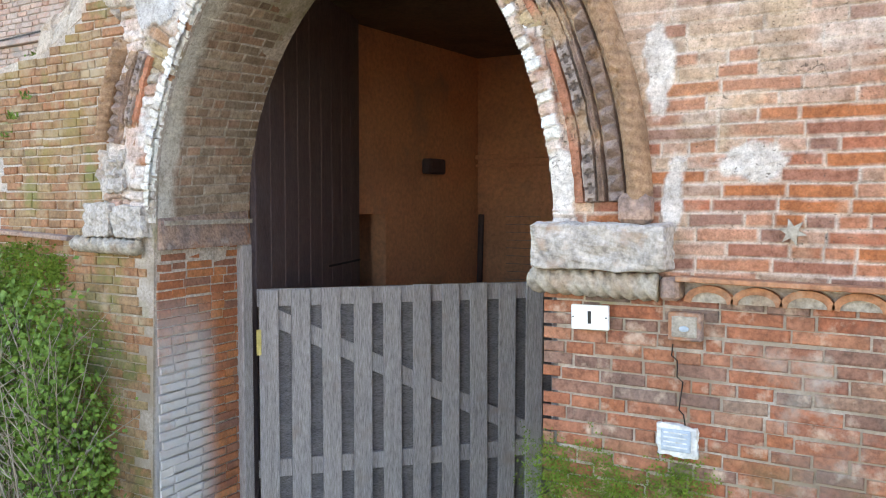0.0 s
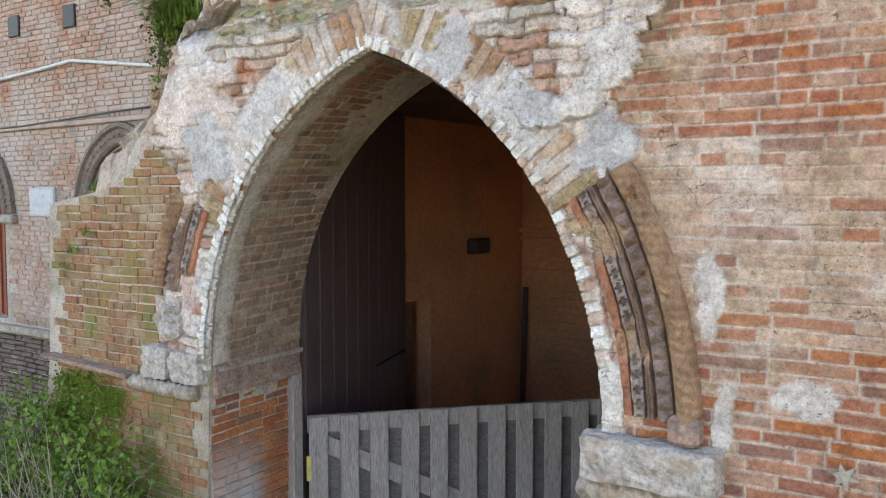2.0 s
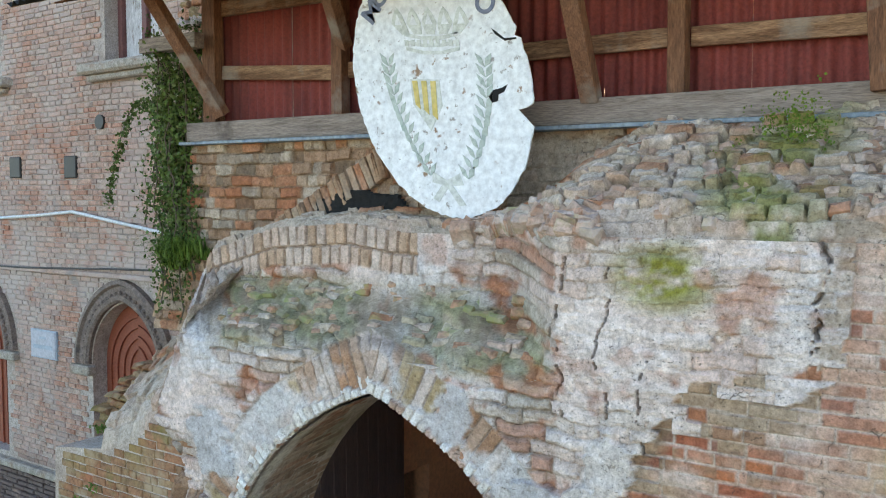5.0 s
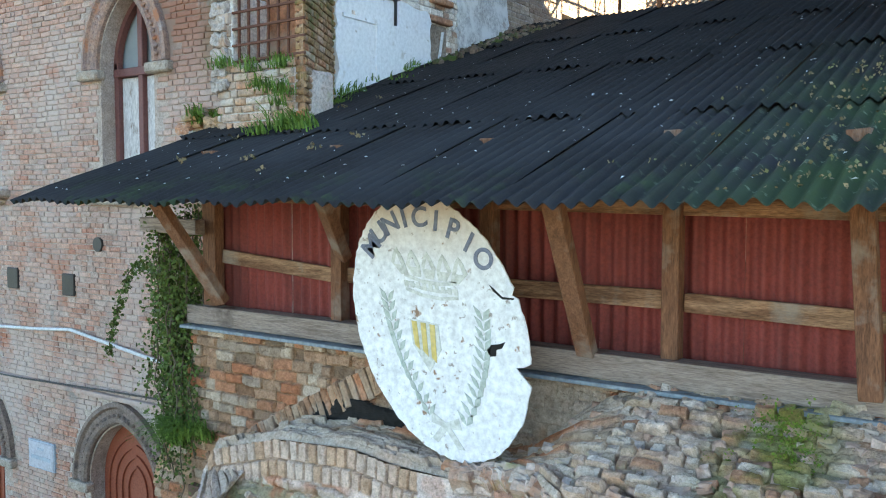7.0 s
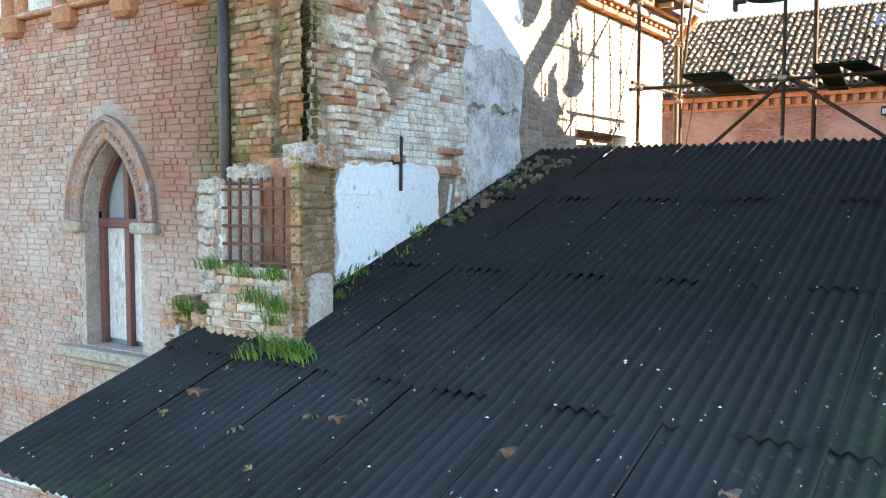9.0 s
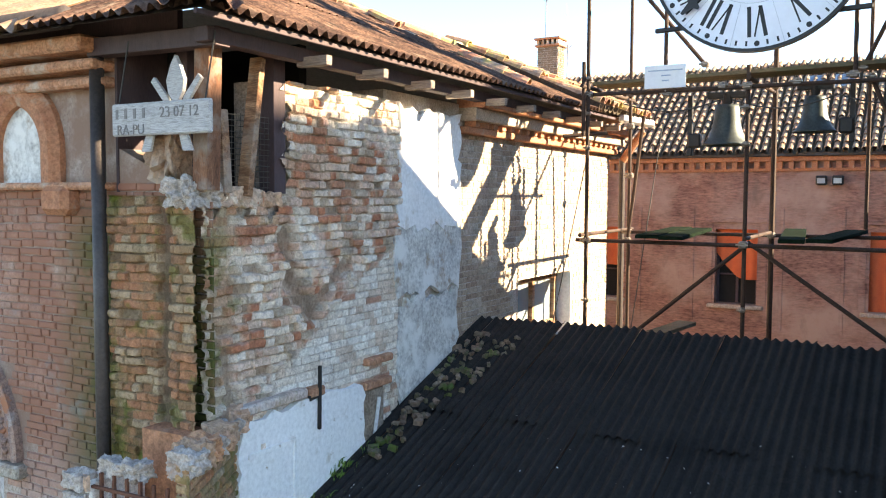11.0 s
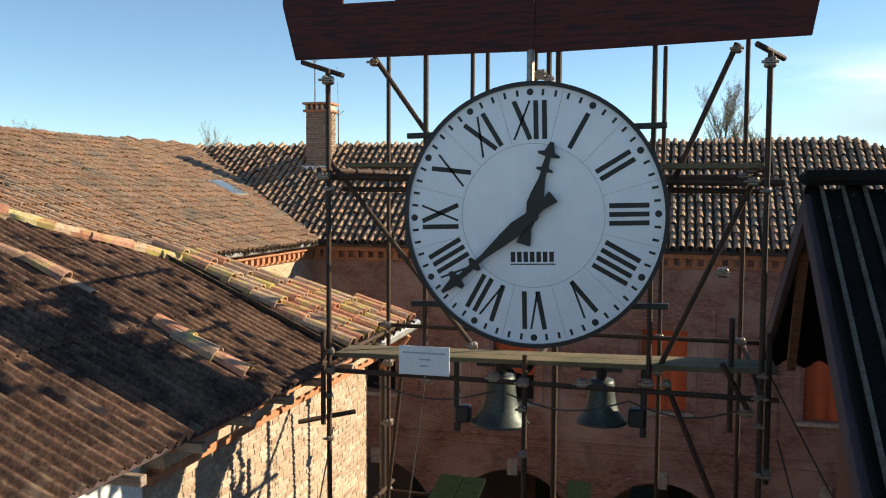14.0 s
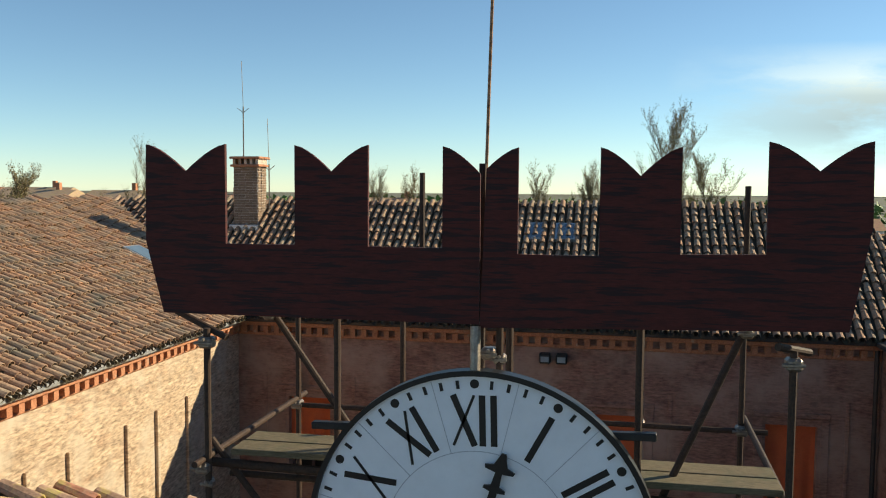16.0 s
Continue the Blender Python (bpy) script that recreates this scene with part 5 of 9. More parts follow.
put(boxed("ledge", (-14.0, HY - 0.10, 1.58), (-7.0, HY + 0.1, 1.68), M["carved_stone"], house, 0.02))
put(boxed("string_course", (-14.0, HY - 0.05, 4.31), (-7.8, HY + 0.1, 4.37), M["brick_house"], house, 0.01))


def window_ring(o, w, proud, mat, name="arch_ring"):
    pts = pointed(o["cx"], o["spring"], o["half"] + 0.02, o["rise"] + 0.02, 18)
    prof = [(0.0, -0.06), (0.0, proud * 0.5), (-0.03, proud), (-0.08, proud * 1.1), (-0.10, proud * 0.5), (-w * 0.7, proud * 0.6), (-w * 0.8, proud * 1.3), (-w, proud), (-w, -0.06)]
    ring = put(part(name, sweep(bmesh.new(), [(a, HY, b) for a, b in pts], [(p, q) for p, q in prof], True, (0, -1, 0)), M[mat], house, "moulded terracotta arch ring"))
    for s in (-1, 1):
        cx = o["cx"] + s * (o["half"] + w * 0.55)
        put(boxed("impost", (cx - w * 0.75, HY - proud * 1.8, o["spring"] - 0.13), (cx + w * 0.75, HY + 0.05, o["spring"] - 0.01), M["carved_stone"], house, 0.02))
    # small leaf blocks along the ring
    lb = bmesh.new()
    mid = pointed(o["cx"], o["spring"], o["half"] + w * 0.45, o["rise"] + w * 0.45, 14)
    for a, b in mid[1:-1]:
        bmesh.ops.create_icosphere(lb, subdivisions=1, radius=0.035, matrix=Matrix.Translation((a, HY - proud * 0.6, b)))
    put(part("leaf_moulding", lb, M[mat], house))
    return ring


for o in (DOOR, WIN, LEFTW, LEFTU):
    window_ring(o, 0.27, 0.05, "terracotta_old" if o["spring"] > 5 else "terracotta_dark")


def pointed_leaf(o, y, material, name, inset=0.0):
    pts = pointed(o["cx"], o["spring"], o["half"] - inset, o["rise"] - inset, 12)
    return put(part(name, prism(bmesh.new(), [(o["cx"] - o["half"] + inset, o["sill"])] + pts + [(o["cx"] + o["half"] - inset, o["sill"])], (0, y, 0), (1, 0, 0), (0, 0, 1), (0, 1, 0), 0.05), material, house))


for o in (DOOR, LEFTW):
    dl = pointed_leaf(o, HY + 0.22, M["door_red"], "door_leaf")
    for k in range(1, 5):
        ins = 0.13 * k
        pts = pointed(o["cx"], o["spring"] - 0.05, o["half"] - ins + 0.02, max(0.1, o["rise"] - ins), 8)
        part("door_moulding", sweep(bmesh.new(), [(a, HY + 0.22, b) for a, b in [(pts[0][0], o["sill"])] + pts + [(pts[-1][0], o["sill"])]], [(-0.015, 0), (-0.015, 0.025), (0.015, 0.025), (0.015, 0)], False, (0, -1, 0)), M["door_red"], dl)
glass = surface("old_glass", [(0.25, 0.30, 0.32), (0.32, 0.37, 0.38)], grain=3, grain_amt=0.1, bump=0.02, rough=0.12, spec=0.7)
shutter_white = surface("chipped_paint", [(0.50, 0.49, 0.48), (0.62, 0.61, 0.60)], scale=4, stretch=(2, 2, 0.5), grain=30, grain_amt=0.4, bump=0.4, stains=[((0.25, 0.2, 0.17), 9.0, 0.58, 0.66, None, (1, 1, 0.35))])
for o in (WIN, LEFTU):
    cx, h = o["cx"], o["half"]
    pts = pointed(cx, o["spring"], h, o["rise"], 12)
    wf = put(part("window", sweep(bmesh.new(), [(a, HY + 0.28, b) for a, b in pts], [(0, 0), (0, 0.08), (0.06, 0.08), (0.06, 0)], False, (0, -1, 0)), M["frame_red"], house, "narrow pointed window with chipped shutters"))
    under(pointed_leaf(o, HY + 0.30, glass, "pane"), wf)
    for a in (cx - h, cx - 0.04, cx + h - 0.075):
        boxed("window_frame", (a, HY + 0.20, o["sill"]), (a + (0.09 if abs(a - cx) < 0.1 else 0.075), HY + 0.28, o["spring"] + (0.72 if abs(a - cx) < 0.1 else 0.1)), M["frame_red"], wf, 0.008)
    boxed("window_frame", (cx - h, HY + 0.19, o["spring"] - 0.08), (cx + h, HY + 0.29, o["spring"] + 0.02), M["frame_red"], wf, 0.008)
    for s in (-1, 1):
        a, b = sorted((cx + s * 0.05, cx + s * (h - 0.08)))
        boxed("shutter_panel", (a, HY + 0.26, o["sill"] + 0.05), (b, HY + 0.295, o["spring"] - 0.09), shutter_white, wf, 0.006)
    put(boxed("window_sill", (cx - h - 0.35, HY - 0.16, o["sill"] - 0.14), (cx + h + 0.35, HY + 0.3, o["sill"] - 0.01), M["carved_stone"], house, 0.03))
    put(boxed("window_sill", (cx - h - 0.25, HY - 0.09, o["sill"] - 0.22), (cx + h + 0.25, HY + 0.1, o["sill"] - 0.14), M["carved_stone"], house, 0.02))

# cornice with small blind arches
for i in range(7):
    cx = -7.82 - 1.05 * i
    a = pointed(cx, 10.95, 0.30, 0.38, 8)
    put(part("blind_arch", sweep(bmesh.new(), [(a[0][0], HY, 10.68)] and [(p, HY, q) for p, q in [(a[0][0], 10.68)] + a + [(a[-1][0], 10.68)]], [(0.02, -0.02), (0.02, 0.05), (-0.05, 0.09), (-0.13, 0.09), (-0.2, 0.03), (-0.2, -0.02)], True, (0, -1, 0)), M["terracotta_trim"], house))
    put(boxed("niche_plaster", (cx - 0.28, HY + 0.0, 10.68), (cx + 0.28, HY + 0.03, 11.3), M["plaster_grey"], house, 0))
    put(boxed("corbel", (cx + 0.36, HY - 0.14, 10.42), (cx + 0.68, HY + 0.05, 10.66), M["terracotta_trim"], house, 0.05))
for z0, z1, p in ((10.62, 10.68, 0.10), (11.40, 11.48, 0.12), (11.52, 11.6, 0.2), (11.64, 11.76, 0.3)):
    put(boxed("cornice_band", (-14.5, HY - p, z0), (-6.72, HY + 0.1, z1), M["brick_bare"], house, 0.02))
put(part("gutter", tube(bmesh.new(), (-14.5, HY - 0.38, 11.86), (-6.75, HY - 0.38, 11.86), 0.085, 12), M["copper_pipe"], house, smooth=True))
put(part("downpipe", tube(bmesh.new(), (-6.78, HY - 0.10, 6.9), (-6.78, HY - 0.10, 11.75), 0.055, 12), M["copper_pipe"], house, "dark metal downpipe", True))

# side of the house: rubble, plaster and later brickwork
SX = -5.80
side = empty("wall_house_side", (0, 0, 0), "ruined rubble and plaster side wall of the brick house", "wall", kind="structure")
boxed("wall_body", (SX - 0.45, HY + 0.03, 3.0), (SX - 0.02, 8.5, 10.55), M["mortar"], side, 0)
boxed("wall_body", (SX - 0.45, 6.95, 10.55), (SX - 0.02, 8.5, 11.5), M["mortar"], side, 0)
part("wall_body", prism(bmesh.new(), [(8.5, 3.0), (12.5, 3.0), (12.5, 7.2), (11.62, 7.2), (11.62, 9.52), (12.5, 9.52), (12.5, 11.6), (8.5, 11.6)], (SX - 0.02, 0, 0), (0, 1, 0), (0, 0, 1), (-1, 0, 0), 0.43), M["mortar"], side)
part("wall_body", prism(bmesh.new(), [(12.5, 3.0), (15.1, 3.0), (15.1, 11.6), (12.5, 11.6), (12.5, 9.52), (13.45, 9.52), (13.45, 7.2), (12.5, 7.2)], (SX - 0.02, 0, 0), (0, 1, 0), (0, 0, 1), (-1, 0, 0), 0.43), M["mortar"], side)
boxed("end_wall", (-12.9, 14.65, 3.0), (SX - 0.02, 15.1, 11.6), M["sun_brick"], side, 0)
so, su, sn = (SX - 0.02, 0, 0), (0, 1, 0), (1, 0, 0)


def side_shape(Y, Z):
    n1, n2, n3 = cloud(Y * 1.4, Z * 1.5, 101.0, 6), cloud(Y * 4, Z * 5, 102.0, 5), cloud(Y * 14, Z * 16, 103.0, 5)
    # rough rubble above, its faces limed and flaked
    h0, c0 = rubble(Y, Z, 104.0, 0.074, 0.20, (0.48, 0.355, 0.26), (0.84, 0.75, 0.65), [(0.68, 0.50, 0.39), (0.76, 0.64, 0.53), (0.54, 0.26, 0.16), (0.80, 0.70, 0.60), (0.64, 0.41, 0.30), (0.52, 0.41, 0.31), (0.50, 0.20, 0.115)], 0.48, 0.044, 0.62)
    # whitewashed courses below
    row, col, d, (r1, r2, r3) = bond(Y, Z, 0.068, 0.25, 109.0, 0.05, 0.014)
    prof = np.clip(d / 0.010, 0, 1) ** 0.7
    c1 = blend(pick(r1, [(0.82, 0.74, 0.65), (0.77, 0.67, 0.57), (0.85, 0.79, 0.71), (0.70, 0.56, 0.45)]), (0.46, 0.36, 0.27), (1 - prof) * 0.85)
    c1 = blend(c1, pick(r2, [(0.46, 0.21, 0.13), (0.50, 0.30, 0.21)]), np.where(r3 < 0.10, prof * 0.9, 0))
    c1 = blend(c1, (0.70, 0.56, 0.50), np.clip((n1 - 0.60) * 8, 0, 0.7))
    h1 = 0.026 + 0.015 * prof + 0.010 * (r2 - 0.5) + 0.016 * (n2 - 0.5) + 0.006 * (n3 - 0.5)
    f = np.clip((9.50 + 0.55 * (Y - 7.3) + 0.35 * (n1 - 0.5) - Z) * 9, 0, 1) * np.clip((Y - 6.75 - 0.4 * (n2 - 0.5)) * 6, 0, 1)
    h, c = h0 + (h1 - h0) * f, blend(c0, c1, f)
    # the corner is browner and overgrown
    brown = np.clip((6.48 + 0.7 * (n1 - 0.5) - Y) * 5, 0, 1) * np.clip((10.6 - Z) * 2, 0, 1)
    c = blend(c, np.array((0.40, 0.27, 0.16)) * (0.7 + 0.6 * n3)[..., None], brown * 0.5)
    c = blend(c, (0.20, 0.19, 0.06), np.clip((n2 - 0.52) * 8, 0, 0.8) * brown)
    # a scar where a wall was torn away
    for y0, z0, y1, z1, w in ((7.03, 10.30, 7.10, 9.92, 0.07), (7.10, 9.92, 7.36, 9.60, 0.08), (7.36, 9.60, 7.85, 9.98, 0.045), (6.35, 9.4, 6.42, 8.9, 0.05)):
        t = np.clip(((Y - y0) * (y1 - y0) + (Z - z0) * (z1 - z0)) / ((y1 - y0) ** 2 + (z1 - z0) ** 2), 0, 1)
        m = np.clip(1.5 - np.hypot(Y - y0 - t * (y1 - y0), Z - z0 - t * (z1 - z0)) / (w * (0.4 + 1.2 * n2)), 0, 1)
        h = h - 0.07 * m
        c = blend(c, (0.27, 0.18, 0.125), m * 0.75)
    return np.maximum(0.002, h), c


relief("rubble_masonry", lambda Y, Z, h: np.stack([SX - 0.02 + h, Y, Z], -1), 6.10, 8.70, 6.6, 11.5, 0.0105, side_shape, side,
       lambda Y, Z: ~((Z > 10.5 + 0.1 * np.sin(Y * 20)) & (Y < 7.0 + 0.06 * np.sin(Z * 23))))
bk = Bricks(22)
courses(bk, so, su, sn, 9.95, 15.1, 7.0, 11.3, lambda y, z, hw: not (11.55 - hw < y < 13.5 + hw and z < 9.56), lambda y, z: y < 11.5 and z < 10.6, d=0.009, joint=0.009)
bk.finish(side, M["sun_brick"])


def ragged(name, y0, y1, z0, z1, thick, material, seed, wob=0.08):
    """A patch of plaster with a broken outline on the side wall."""
    r = random.Random(seed)
    pts = []
    for a, b, c, d in ((y0, z0, y1, z0), (y1, z0, y1, z1), (y1, z1, y0, z1), (y0, z1, y0, z0)):
        n = max(4, int(math.hypot(c - a, d - b) / 0.09))
        for i in range(n):
            pts.append((a + (c - a) * i / n + r.uniform(-wob, wob), b + (d - b) * i / n + r.uniform(-wob, wob)))
    return part(name, prism(bmesh.new(), pts, (SX + thick, 0, 0), (0, 1, 0), (0, 0, 1), (-1, 0, 0), thick + 0.05), material, side)


ragged("white_plaster", 8.68, 9.9, 10.28, 11.45, 0.050, M["plaster_white"], 1, 0.05)
ragged("grey_plaster", 8.62, 9.95, 9.62, 10.32, 0.035, M["plaster_grey"], 2, 0.05)
ragged("grey_plaster", 8.70, 9.9, 8.4, 9.55, 0.028, M["plaster_grey"], 3, 0.06)
ragged("white_plaster", 6.42, 8.04, 7.4, 8.88, 0.080, M["plaster_white"], 4, 0.03)
boxed("plaster_rib", (SX + 0.075, 7.03, 7.5), (SX + 0.095, 7.06, 8.62), M["plaster_white"], side, 0.004)
boxed("plaster_rib", (SX + 0.075, 6.50, 8.58), (SX + 0.095, 7.03, 8.62), M["plaster_white"], side, 0.004)
boxed("lintel", (SX - 0.02, 6.40, 8.92), (SX + 0.11, 7.20, 9.00), M["mortar_pale"], side, 0.015)
boxed("lintel_brick", (SX - 0.02, 7.24, 8.90), (SX + 0.10, 7.44, 8.98), M["brick_bare"], side, 0.012)
# Dark solid box painted as the shade of a small recess.
boxed("niche", (SX - 0.06, 8.10, 7.95), (SX + 0.045, 8.42, 8.78), M["joint_earth"], side, 0.01)
boxed("lintel_brick", (SX - 0.02, 8.06, 8.80), (SX + 0.09, 8.50, 8.87), M["brick_bare"], side, 0.012)
boxed("lintel_brick", (SX - 0.02, 8.10, 9.02), (SX + 0.09, 8.52, 9.09), M["brick_bare"], side, 0.012)
part("loose_pipe", tube(bmesh.new(), (SX + 0.06, 8.18, 8.1), (SX + 0.07, 8.30, 8.7), 0.018, 8), M["cable_white"], side)
boxed("cornice_strip", (SX - 0.05, 10.0, 11.28), (SX + 0.10, 15.2, 11.36), M["terracotta_trim"], side, 0.01)
boxed("cornice_strip", (SX - 0.05, 10.0, 11.42), (SX + 0.2, 15.25, 11.56), M["sun_brick"], side, 0.01)
boxed("cornice_strip", (SX - 0.05, 10.0, 11.56), (SX + 0.3, 15.3, 11.66), M["terracotta_trim"], side, 0.01)
for i in range(22):
    boxed("dentil", (SX, 10.1 + 0.23 * i, 11.36), (SX + 0.14, 10.2 + 0.23 * i, 11.42), M["terracotta_trim"], side, 0)
# window in the side wall
sw = empty("window_1", (SX, 12.5, 7.2), "wood-framed side window catching the sun", "window", kind="structure")
put(boxed("reveal", (SX - 0.45, 13.425, 7.2), (SX + 0.0, 13.446, 9.50), M["plaster_white"], sw, 0))
put(boxed("pane", (SX - 0.27, 11.65, 7.2), (SX - 0.26, 13.42, 9.5), glass, sw, 0))
for y in (11.65, 12.5, 13.29):
    put(boxed("window_frame", (SX - 0.29, y, 7.2), (SX - 0.20, y + 0.08, 9.5), M["wood_rail"], sw))
for z in (8.0, 8.75, 9.42):
    put(boxed("window_frame", (SX - 0.285, 11.65, z), (SX - 0.21, 13.45, z + 0.07), M["wood_rail"], sw))

# ---- hipped roof of the house: corrugated sheets and clay tiles ----
EX, EZ, HS = -5.28, 11.75, 0.45
hip = empty("hip_roof", (0, 0, 0), "hipped roof of brown corrugated sheets and clay tiles", "roof", kind="structure")
A0, P1, P2, B0 = Vector((EX, 5.62, EZ)), Vector((-9.05, 9.4, 13.44)), Vector((-9.05, 11.35, 13.44)), Vector((EX - 0.1, 15.2, EZ + 0.04))
Wn = Vector((-15.0, 5.62, EZ)), Vector((-15.0, 9.4, 13.44))
mesh_object("underlay", [A0, P1, P2, B0, Wn[0], Wn[1], Vector((-13, 15.2, EZ)), Vector((-13, 11.35, 13.44))], [(0, 3, 2, 1), (0, 1, 5, 4), (3, 6, 7, 2)], M["roof_under"], hip)


def wavy_patch(name, o, across, down, width, length_at, material, pitch=0.12, amp=0.027, start_at=None, parent=hip, lift=0.03, rows=10, sharp=1):
    """Corrugated sheeting from o: waves run along down, spread along across; its length may change across."""
    o, a, d = Vector(o), Vector(across).normalized(), Vector(down).normalized()
    nrm = a.cross(d).normalized()
    if nrm.z < 0:
        nrm = -nrm
    n = int(width / pitch * 6)
    vv, ff = [], []
    for i in range(n + 1):
        s = width * i / n
        t0, t1 = start_at(s) if start_at else 0.0, length_at(s)
        for j in range(rows + 1):
            t = t0 + (t1 - t0) * j / rows
            vv.append(o + a * s + d * t + nrm * (lift + amp * (math.cos(2 * math.pi * i / 6) if sharp == 1 else 2 * max(0.0, math.cos(2 * math.pi * i / 6)) ** sharp) + 0.012 * math.sin(s * 1.7) * math.sin(t * 2.3)))
    for i in range(n):
        for j in range(rows):
            q = i * (rows + 1) + j
            ff.append((q, q + 1, q + rows + 2, q + rows + 1))
    return mesh_object(name, vv, ff, material, parent, smooth=True)


up_side = Vector((-1, 0, HS)).normalized()
k_len = math.hypot(1, HS)
tile_line = lambda y: max(0.02, min(3.77, 15.2 - y))
# sheets on the side slope, in three lifts that overlap
for lo, hi, lift in ((0.0, 0.36, 0.03), (0.33, 0.7, 0.045), (0.67, 1.0, 0.03)):
    wavy_patch("sheet", A0 + Vector((0.05, 0, 0)), (0, 1, 0), up_side, 7.42,
               lambda s, hi=hi: k_len * min(3.77 * hi, max(0.02, s), tile_line(5.62 + s)),
               M["corrugated_brown"], start_at=lambda s, lo=lo, hi=hi: k_len * min(3.77 * lo, max(0.02, s), tile_line(5.62 + s)), lift=lift)
up_front = Vector((0, 1, HS)).normalized()
wavy_patch("sheet", A0 + Vector((0, -0.05, 0)), (-1, 0, 0), up_front, 1.75, lambda s: k_len * max(0.02, min(3.77, s)), M["corrugated_brown"])
wavy_patch("sheet", A0 + Vector((-1.7, -0.05, 0)), (-1, 0, 0), up_front, 8.0, lambda s: k_len * min(3.77, s + 1.7), M["coppi"], pitch=0.22, amp=0.04)
# cap sheet over the hip
hv, hf = [], []
hd = (P1 - A0)
ha = Vector((0.7071, 0.7071, 0))
for i in range(33):
    s = -0.27 + 0.54 * i / 32
    for j in range(9):
        t = -0.02 + 0.75 * j / 8
        hv.append(A0 + hd * t + ha * s * (1 - 0.25 * t) + Vector((0, 0, 0.10 - 0.30 * abs(s) + 0.030 * math.cos(i * 2 * math.pi / 8))))
for i in range(32):
    for j in range(8):
        q = i * 9 + j
        hf.append((q, q + 1, q + 10, q + 9))
mesh_object("hip_cap", hv, hf, M["corrugated_brown"], hip, smooth=True)


# clay tiles
def tile_mesh(name, material, r0=0.10, r1=0.075, ln=0.42, seg=6, up=True):
    vv, ff = [], []
    for j, (y, r) in enumerate(((0, r0), (ln, r1))):
        for i in range(seg + 1):
            a = math.pi * i / seg
            vv.append((-r * math.cos(a), y, (r * math.sin(a) if up else -r * math.sin(a) + r0) - 0.0))
        for i in range(seg + 1):
            a = math.pi * (seg - i) / seg
            rr = r - 0.014
            vv.append((-rr * math.cos(a), y, rr * math.sin(a) if up else -rr * math.sin(a) + r0))
    k = 2 * (seg + 1)
    for i in range(k):
        j = (i + 1) % k
        ff.append((i, j, k + j, k + i))
    for i in range(seg):
        ff.append((i, k - 1 - i, k - 2 - i, i + 1))
    return vv, ff


class Tiles:
    def __init__(self, material, seed, **kw):
        self.kv, self.kf = tile_mesh("tile", material, **kw)
        self.material, self.rng = material, random.Random(seed)
        self.v, self.f, self.one = [], [], []
        self.me = None

    def add(self, p, d, n, single=False, s=1.0, loose=0.0):
        d = Vector(d).normalized()
        if loose:
            g = self.rng.uniform
            d = (d + Vector((g(-loose, loose), g(-loose, loose), g(-loose, loose) * 0.6))).normalized()
            p = Vector(p) + Vector((g(-loose, loose), g(-loose, loose), g(-loose, 0))) * 0.35
            s *= 1 + g(-loose, loose) * 0.6
        n = Vector(n)
        x = d.cross(n).normalized()
        n = x.cross(d)
        j = self.rng.uniform(-0.03, 0.03)
        d2 = (d + x * j).normalized()
        x2 = d2.cross(n).normalized()
        if single:
            m = Matrix((x2.to_4d() * s, d2.to_4d() * s, n.to_4d() * s, Vector((0, 0, 0, 1)))).transposed()
            for i in range(3):
                m[3][i] = 0
            m.translation = Vector(p)
            self.one.append(m)
            return
        b = len(self.v)
        p = Vector(p)
        self.v.extend(p + x2 * (a * s) + d2 * (c * s) + n * (e * s) for a, c, e in self.kv)
        self.f.extend(tuple(b + i for i in f) for f in self.kf)

    def finish(self, parent):
        if self.v:
            mesh_object("tiling", self.v, self.f, self.material, parent, smooth=False)["kind"] = "stuff"
        if self.one:
            me = bpy.data.meshes.new("roof_tile")
            me.from_pydata(self.kv, [], self.kf)
            me.materials.append(self.material)
            for m in self.one:
                o = new("roof_tile", me)
                o.matrix_basis = m
                o.parent = parent


def tiled(parent, o, across, up, width, lo, hi, material, seed, col=0.215, row=0.33, single=None, base=None, lift=0.02):
    """Rows of half-round clay tiles on a slope: o at the eave, tiles climb along up between lo(s) and hi(s)."""
    o, a, u = Vector(o), Vector(across).normalized(), Vector(up).normalized()
    n = a.cross(u).normalized()
    if n.z < 0:
        n = -n
    cover, pan = Tiles(material, seed), Tiles(M["coppi_pan_shade"], seed + 1, up=False, seg=4)
    s = 0.0
    while s < width:
        t = lo(s)
        while t < hi(s):
            jit = cover.rng.uniform(-0.045, 0.045)
            one = bool(single and single(s, t))
            cover.add(o + a * (s + cover.rng.uniform(-0.012, 0.012)) + u * (t + jit) + n * (lift + 0.055 + cover.rng.uniform(0, 0.03)), u - n * 0.07, n, one)
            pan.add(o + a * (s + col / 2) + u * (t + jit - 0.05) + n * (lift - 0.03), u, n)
            t += row
        s += col
    cover.finish(parent)
    pan.finish(parent)


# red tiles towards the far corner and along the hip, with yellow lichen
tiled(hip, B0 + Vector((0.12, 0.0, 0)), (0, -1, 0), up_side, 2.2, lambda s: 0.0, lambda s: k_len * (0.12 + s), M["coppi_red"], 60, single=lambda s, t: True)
tl = Tiles(M["coppi_lichen"], 62)
hb = P2 - B0
for i in range(16):
    p = B0 + hb * (i / 16)
    tl.add(p + Vector((0, 0, 0.07)), hb, (0, 0, 1), True, 1.1, 0.16)
for i in range(6):
    tl.add(P2 + Vector((0, -0.36 * i, 0.07)), (0, -1, 0), (0, 0, 1), True, 1.1, 0.16)
tl.finish(hip)
tl = Tiles(M["coppi_red"], 63)
for i in range(12):
    tx = 0.25 + 0.30 * i
